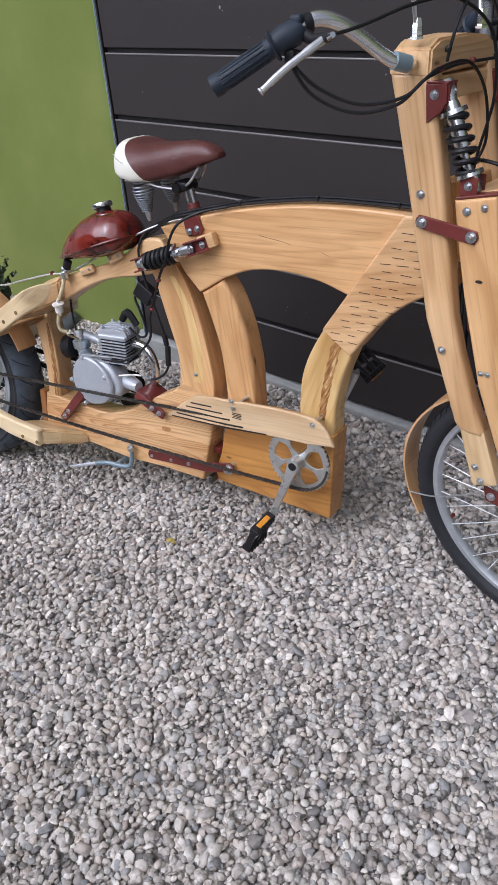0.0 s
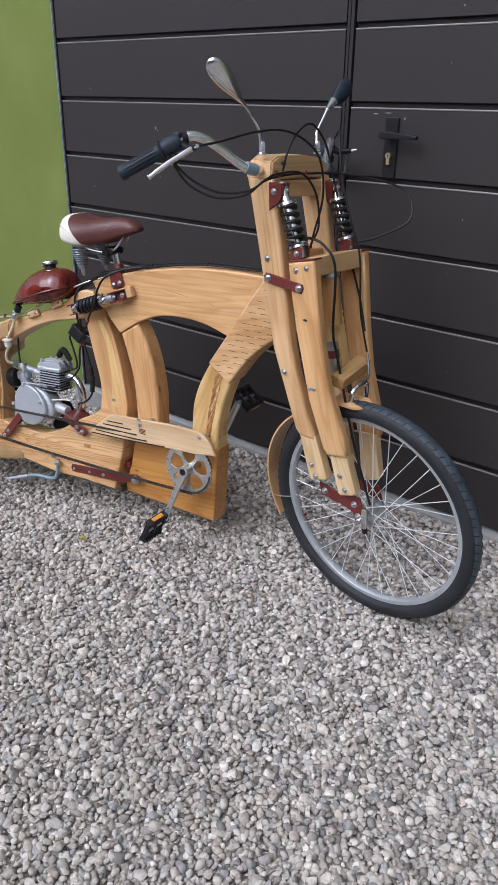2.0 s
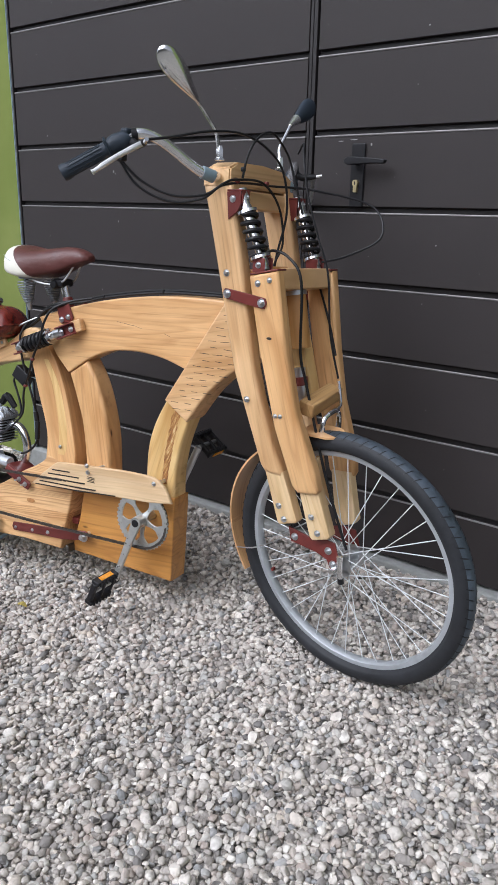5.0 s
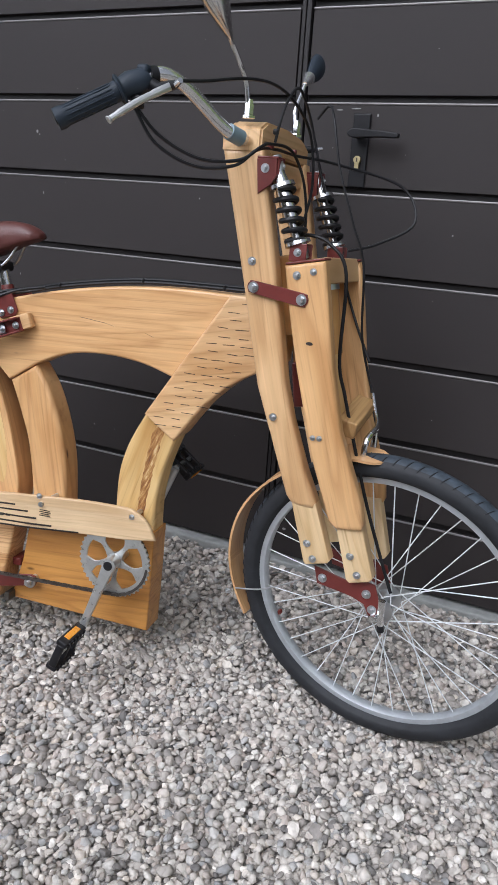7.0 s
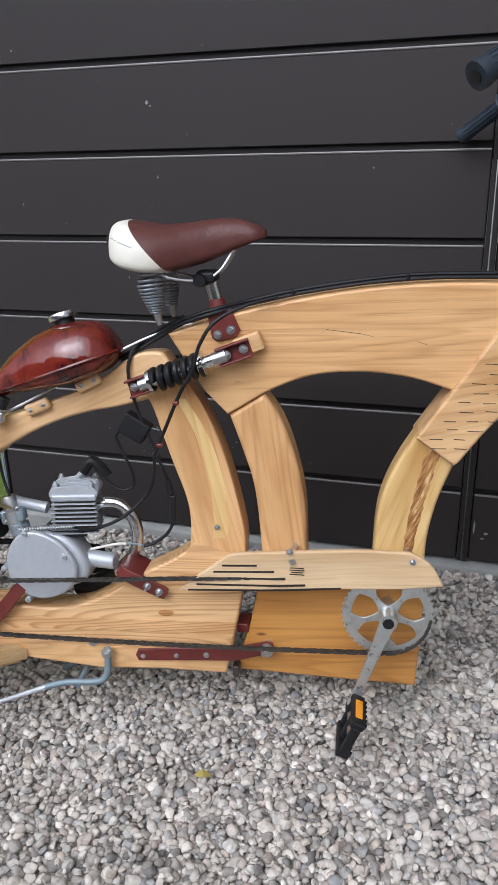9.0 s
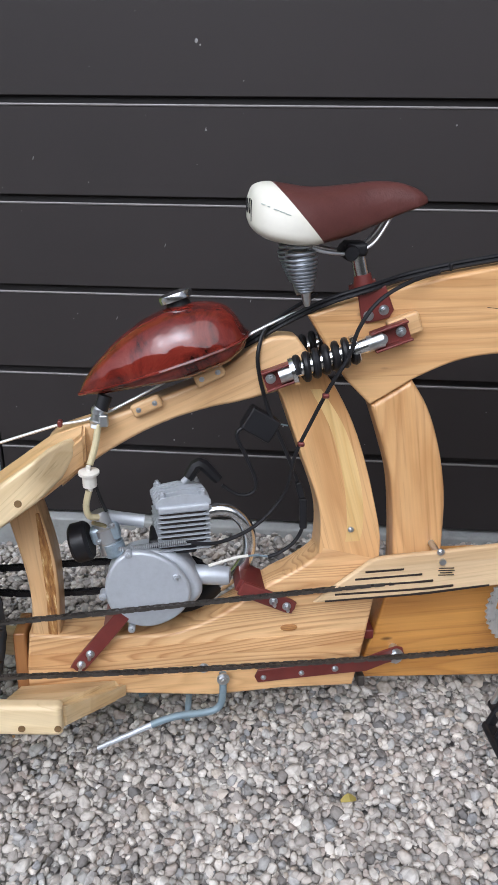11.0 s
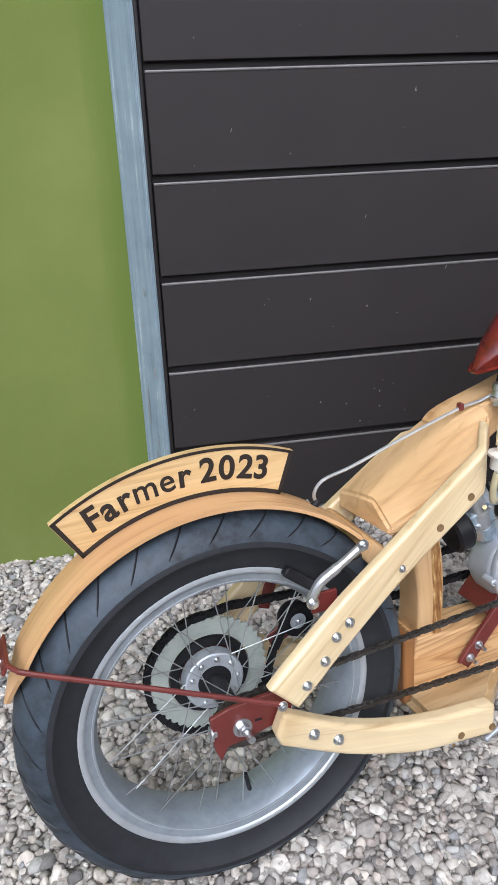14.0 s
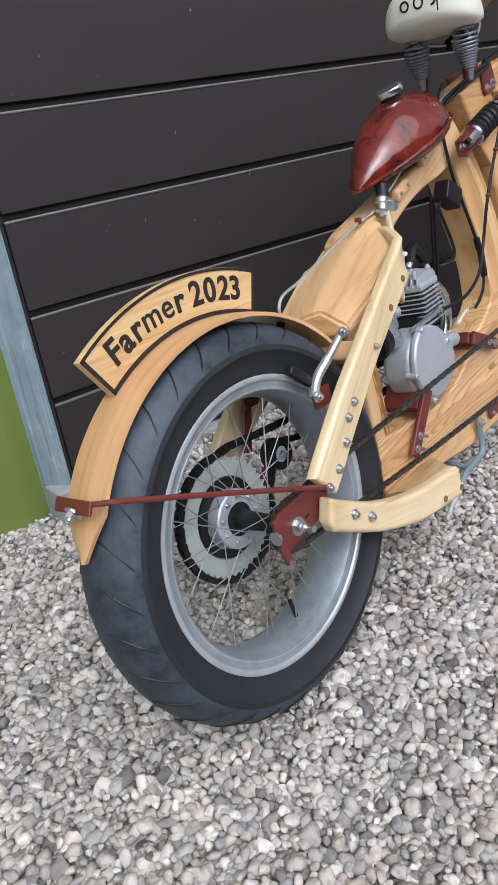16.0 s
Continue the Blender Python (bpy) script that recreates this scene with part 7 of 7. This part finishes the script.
for s in (-1, 1):
    part("mudguard_wire", sweep(spline([(-0.332, s * 0.03, -0.062), (-0.25, s * 0.04, -0.03), (-0.14, s * 0.05, 0.045)], 5), 0.0019, 6), ZINC, fm, "", STEER)
bolt(fm, STEER @ Matrix.Translation((-0.352, -0.03, -0.075)), 0.7)

# front rim brake
for s in (-1, 1):
    br = part("brake_arm", sweep(spline([(-0.083, s * 0.030, 0.272), (-0.080, s * 0.040, 0.30), (-0.079, s * 0.036, 0.328), (-0.075, s * 0.020, 0.340)], 5), [0.007] * 6 + [0.0065] * 6 + [0.0055] * 4, 10), CHROME, bike, "chrome front brake arm", HEAD)
    part("brake_shoe", block(0.05, 0.012, 0.012, 0.003, 2, (-0.06, s * 0.024, 0.266)), BLACK, br, "", HEAD)
    bolt(br, HEAD @ Matrix.Translation((-0.080, s * 0.038, 0.285)), 0.8)
part("brake_bridge", sweep(spline([(-0.075, -0.022, 0.340), (-0.072, 0.0, 0.345), (-0.075, 0.022, 0.342)], 5), 0.0055, 8), CHROME, bike, "", HEAD)
part("cable_noodle", sweep(spline([(-0.075, 0.015, 0.343), (-0.078, 0.04, 0.350), (-0.088, 0.055, 0.368), (-0.100, 0.066, 0.40)], 5), 0.0036, 8), CHROME, bike, "", HEAD)

# handlebar
for side in (-1, 1):
    S = lambda x, y, z: Vector((x, side * -y if side > 0 else y, z))
    bar_pts = [S(-0.345, -0.137, 0.8465), S(-0.351, -0.171, 0.8485), S(-0.367, -0.199, 0.8645), S(-0.383, -0.233, 0.8875), S(-0.399, -0.268, 0.9075), S(-0.416, -0.299, 0.9155), S(-0.436, -0.324, 0.9065), S(-0.461, -0.352, 0.8845)]
    bar = part("handlebar", sweep(spline(bar_pts, 6), 0.0112, 18), BARSILVER, bike, "silver swept-back handlebar", FORK)
    part("bar_sleeve", rod(S(-0.343, -0.152, 0.8455), S(-0.355, -0.178, 0.8525), 0.0138, 20), STANDBLUE, bar, "dull blue-grey sleeve", FORK)
    g0, g1 = S(-0.461, -0.352, 0.8825), S(-0.537, -0.408, 0.8285)
    gp = [g0.lerp(g1, k / 12) for k in range(13)]
    part("grip", sweep(gp, [0.0150, 0.0155] + [0.0142] * 3 + [0.0146] * 5 + [0.0150, 0.0172, 0.0165], 20), GRIP, bar, "dark ribbed rubber grip", FORK)
    axis = (g1 - g0).normalized()
    across = axis.orthogonal().normalized()
    other = axis.cross(across)
    for k in range(14):
        a = 2 * math.pi * k / 14
        off = (across * math.cos(a) + other * math.sin(a)) * 0.0147
        part("rib", sweep([g0.lerp(g1, 0.12) + off, g0.lerp(g1, 0.88) + off], 0.0011, 6), GRIP, bar, "", FORK)
    part("end_plug", sweep([g1 - axis * 0.002, g1 + axis * 0.0015], 0.008, 14), BLACK, bar, "", FORK)
    part("gear_shifter", sweep([S(-0.432, -0.324, 0.9055), S(-0.438, -0.332, 0.8985), S(-0.451, -0.343, 0.8915), S(-0.461, -0.352, 0.8825)], [0.0145, 0.0185, 0.0190, 0.0165], 22), GRIP, bar, "dark twist shifter", FORK)
    part("grip_flange", sweep([g0 - axis * 0.002, g0 + axis * 0.001, g0 + axis * 0.004], [0.021, 0.024, 0.020], 24), GRIP, bar, "", FORK)
    part("shifter_box", block(0.020, 0.022, 0.014, 0.005, 3, S(-0.434, -0.328, 0.9155)), GRIP, bar, "", FORK)
    part("brake_lever", sweep(spline([S(-0.380, -0.335, 0.8925), S(-0.393, -0.362, 0.8765), S(-0.409, -0.388, 0.8585), S(-0.426, -0.415, 0.8365), S(-0.433, -0.425, 0.8275)], 5), [0.0062] * 6 + [0.0055] * 9 + [0.0045] * 4 + [0.006] * 2, 10), ALLOY, bar, "silver brake lever", FORK)
    part("lever_body", sweep([S(-0.428, -0.322, 0.8975), S(-0.406, -0.328, 0.8885), S(-0.385, -0.335, 0.8915), S(-0.371, -0.342, 0.8925)], [0.0105, 0.0085, 0.0080, 0.006], 12), BLACK, bar, "", FORK)
    part("lever_clamp", sweep([S(-0.424, -0.310, 0.9115), S(-0.431, -0.320, 0.9085)], 0.0142, 16), BLACK, bar, "", FORK)
    part("barrel_adjuster", sweep([S(-0.359, -0.350, 0.8965), S(-0.372, -0.341, 0.8925)], [0.0042, 0.0055], 10), CHROME, bar, "", FORK)
    part("shifter_exit", block(0.018, 0.018, 0.02, 0.004, 2, S(-0.438, -0.339, 0.8675)), BLACK, bar, "", FORK)

# mirrors
def teardrop(narrow, wide, out, shell, stem, words):
    """A mirror head from its narrow to its wide end, the shell bulging towards 'out'."""
    a, b = Vector(narrow), Vector(wide)
    lx = (b - a).normalized()
    lz = Vector(out)
    lz = (lz - lx * lz.dot(lx)).normalized()
    ly = lz.cross(lx)
    c = (a + b) / 2
    half = (b - a).length / 2
    mm = HEAD @ Matrix(((lx.x, ly.x, lz.x, c.x), (lx.y, ly.y, lz.y, c.y), (lx.z, ly.z, lz.z, c.z), (0, 0, 0, 1)))
    head = bmesh.new()
    bmesh.ops.create_uvsphere(head, u_segments=32, v_segments=20, radius=1)
    for v in head.verts:
        x, y, z = v.co
        v.co = Vector((half * x, 0.034 * (0.60 + 0.40 * x) * y, (0.020 if z > 0 else 0.005) * z * (0.75 + 0.25 * x)))
    part("mirror_shell", head, shell, stem, words, mm, sharp=60)
    glass = bmesh.new()
    bmesh.ops.create_circle(glass, cap_ends=True, segments=36, radius=1)
    for v in glass.verts:
        v.co = Vector((half * 0.9 * v.co.x, 0.029 * v.co.y * (0.62 + 0.38 * v.co.x), -0.0054))
    part("mirror_glass", glass, CHROME, stem, "", mm)
    part("mirror_neck", sweep([a - lx * 0.004, a + lx * 0.014, a + lx * 0.034], [0.005, 0.0085, 0.0130] if shell is GRIP else [0.004, 0.0055, 0.0075], 14), BARSILVER, stem, "", HEAD)


for side, pts in ((-1, [(-0.338, -0.100, 0.885), (-0.340, -0.104, 0.92), (-0.343, -0.110, 0.945), (-0.349, -0.138, 0.977), (-0.352, -0.152, 0.991)]), (1, [(-0.336, 0.141, 0.880), (-0.343, 0.148, 0.915), (-0.346, 0.153, 0.932), (-0.345, 0.180, 0.966), (-0.345, 0.197, 0.987)])):
    stem = part("mirror", sweep(spline(pts, 6), 0.0044, 10), CHROME, bike, "teardrop rear-view mirror on a chrome stem", HEAD)
    part("mirror_base", lathe([(0, 0.03), (0.006, 0.03), (0.0085, 0.02), (0.0085, 0.006), (0.012, 0.004), (0.012, 0), (0, 0)], 6), CHROME, stem, "", HEAD @ Matrix.Translation(pts[0]) @ Matrix.Rotation(radians(90), 4, "X"))
    if side < 0:
        teardrop(pts[-1], (-0.354, -0.274, 1.080), (0.3, -0.9, 0.2), CHROME, stem, "polished mirror shell")
    else:
        teardrop(pts[-1], (-0.358, 0.325, 1.052), (0.9, -0.15, 0.2), GRIP, stem, "dark mirror shell")

# cables at the yoke
cable_runs = [
    [(-0.438, -0.301, 0.872), (-0.412, -0.271, 0.835), (-0.362, -0.231, 0.808), (-0.315, -0.18, 0.812), (-0.295, -0.14, 0.836), (-0.293, -0.10, 0.845), (-0.29, 0.0, 0.842), (-0.282, 0.06, 0.79), (-0.275, 0.07, 0.71), (-0.285, 0.05, 0.66), (-0.29, 0.04, 0.60)],
    [(-0.441, -0.302, 0.872), (-0.419, -0.275, 0.825), (-0.368, -0.235, 0.796), (-0.32, -0.185, 0.803), (-0.30, -0.14, 0.832), (-0.30, -0.05, 0.84), (-0.298, 0.05, 0.838), (-0.25, 0.16, 0.833), (-0.13, 0.24, 0.80), (-0.09, 0.22, 0.73), (-0.15, 0.17, 0.685), (-0.20, 0.13, 0.668)],
    [(-0.361, -0.309, 0.910), (-0.341, -0.259, 0.918), (-0.315, -0.17, 0.936), (-0.298, -0.08, 0.940), (-0.285, 0.0, 0.918), (-0.275, 0.06, 0.87), (-0.27, 0.075, 0.78), (-0.285, 0.06, 0.68), (-0.29, 0.05, 0.60)],
    [(-0.297, -0.07, 0.85), (-0.29, -0.06, 0.90), (-0.29, -0.02, 0.938), (-0.30, 0.05, 0.953), (-0.30, 0.11, 0.918), (-0.29, 0.13, 0.87), (-0.27, 0.135, 0.80), (-0.235, 0.137, 0.70), (-0.205, 0.13, 0.62), (-0.165, 0.12, 0.53), (-0.115, 0.07, 0.46)],
    [(-0.255, -0.03, 0.69), (-0.225, -0.045, 0.698), (-0.185, -0.045, 0.685), (-0.150, -0.045, 0.635), (-0.147, -0.04, 0.478), (-0.129, -0.04, 0.411), (-0.104, -0.044, 0.335), (-0.062, -0.052, 0.215), (-0.02, -0.056, 0.11), (0.010, -0.056, 0.037)],
    [(-0.30, 0.165, 0.918), (-0.27, 0.14, 0.938), (-0.245, 0.10, 0.908), (-0.22, 0.085, 0.82), (-0.180, 0.075, 0.722), (-0.150, 0.075, 0.645), (-0.138, 0.08, 0.507), (-0.104, 0.070, 0.405)],
]
for k, run in enumerate(cable_runs):
    part("cable", sweep(spline(run, 7), 0.0034 if k == 4 else 0.0025 if k == 5 else 0.0028, 8), BLACK, bike, "black control cable", HEAD)
for x, y, z in ((-0.297, -0.068, 0.868), (-0.296, -0.09, 0.843), (-0.293, 0.02, 0.842)):
    part("cable_clip", block(0.010, 0.010, 0.010, 0.003, 2, (x, y, z)), OXBLOOD if z < 0.85 else BLACK, bike, "", HEAD)

# ---- gravel: stones of their own in the middle of the yard, the rest joined ----
def stone_shapes(count):
    """Crushed stones: the hull of a few points scattered over a rounded box."""
    r = np.random.RandomState(5)
    out = []
    for _ in range(count):
        bm = bmesh.new()
        for _ in range(24):
            p = r.randn(3)
            p = np.sign(p) * np.abs(p / np.linalg.norm(p)) ** 0.83
            bm.verts.new(p * np.array([1.0, 0.66 + 0.22 * r.rand(), 0.6]) * (0.92 + 0.08 * r.rand()))
        got = bmesh.ops.convex_hull(bm, input=bm.verts[:])
        bmesh.ops.delete(bm, geom=[v for v in got["geom_interior"] if isinstance(v, bmesh.types.BMVert)], context="VERTS")
        bmesh.ops.triangulate(bm, faces=bm.faces[:])
        bm.normal_update()
        bm.verts.index_update()
        v = np.array([q.co[:] for q in bm.verts])
        out.append((v * np.array([1, 1, 0.75 + 0.4 * r.rand()]), np.array([[q.index for q in f.verts] for f in bm.faces])))
        bm.free()
    return out


shapes = stone_shapes(36)
rs = np.random.RandomState(11)
spots = []
STEP = 0.0136
EDGE = [(-1.4, -0.5), (-0.75, -0.9), (-0.2, -1.3), (0.3, -1.12), (0.6, -1.25), (1.1, -1.72), (1.4, -1.88), (1.65, -1.78), (2.1, -1.38), (2.55, -1.0)]
for gx, layer in [(x, l) for x in np.arange(-1.35, 2.55, STEP) for l in (0, 1)]:
    low_y = np.interp(gx, [p[0] for p in EDGE], [p[1] for p in EDGE])
    for gy in np.arange(low_y, 0.075, STEP):
        if gy > 0.0 and gx > -0.17:
            continue
        spots.append((gx + rs.uniform(-0.5, 0.5) * STEP + layer * 0.006, gy + rs.uniform(-0.5, 0.5) * STEP + layer * 0.006, -0.0075 * layer))
spots = np.array(spots)
size = np.exp(rs.normal(math.log(0.0095), 0.28, len(spots))).clip(0.0065, 0.020)
turns = [Euler((rs.uniform(-0.7, 0.7), rs.uniform(-0.7, 0.7), rs.uniform(0, 6.28))) for _ in spots]
lift = rs.uniform(-0.0055, 0.0045, len(spots))
own = [i for i, (x, y, d) in enumerate(spots) if d == 0 and 1.05 < x < 1.30 and -1.12 < y < -0.89][:290]
stone_meshes = []
for v, tri in shapes:
    me = bpy.data.meshes.new("stone")
    me.from_pydata(v.tolist(), [], tri.tolist())
    me.materials.append(GRAVEL)
    me.shade_smooth()
    me.set_sharp_from_angle(angle=radians(58))
    stone_meshes.append(me)
kept = set(own)
verts, polys, total = [], [], 0
for i, (x, y, d) in enumerate(spots):
    k = (i * 7) % len(shapes)
    form, tri = shapes[k]
    z = height(x, y) + lift[i] - 0.003 + d
    if i in kept:
        m = Matrix.LocRotScale((x, y, z), turns[i], (size[i],) * 3)
        attach(new("stone", stone_meshes[k]), ground, m)
    else:
        verts.append(form * size[i] @ np.array(turns[i].to_matrix()).T + (x, y, z))
        polys.append(tri + total)
        total += len(form)
verts, polys = np.concatenate(verts), np.concatenate(polys)
me = bpy.data.meshes.new("gravel")
me.vertices.add(len(verts))
me.vertices.foreach_set("co", verts.astype(np.float32).ravel())
me.loops.add(polys.size)
me.loops.foreach_set("vertex_index", polys.astype(np.int32).ravel())
me.polygons.add(len(polys))
me.polygons.foreach_set("loop_start", np.arange(0, polys.size, 3, dtype=np.int32))
me.polygons.foreach_set("loop_total", np.full(len(polys), 3, dtype=np.int32))
me.update(calc_edges=True)
me.validate()
me.materials.append(GRAVEL)
me.shade_smooth()
me.set_sharp_from_angle(angle=radians(58))
gravel = attach(new("gravel", me), ground, Matrix())
tagged(gravel, "loose pale grey and beige crushed stones", kind="stuff")
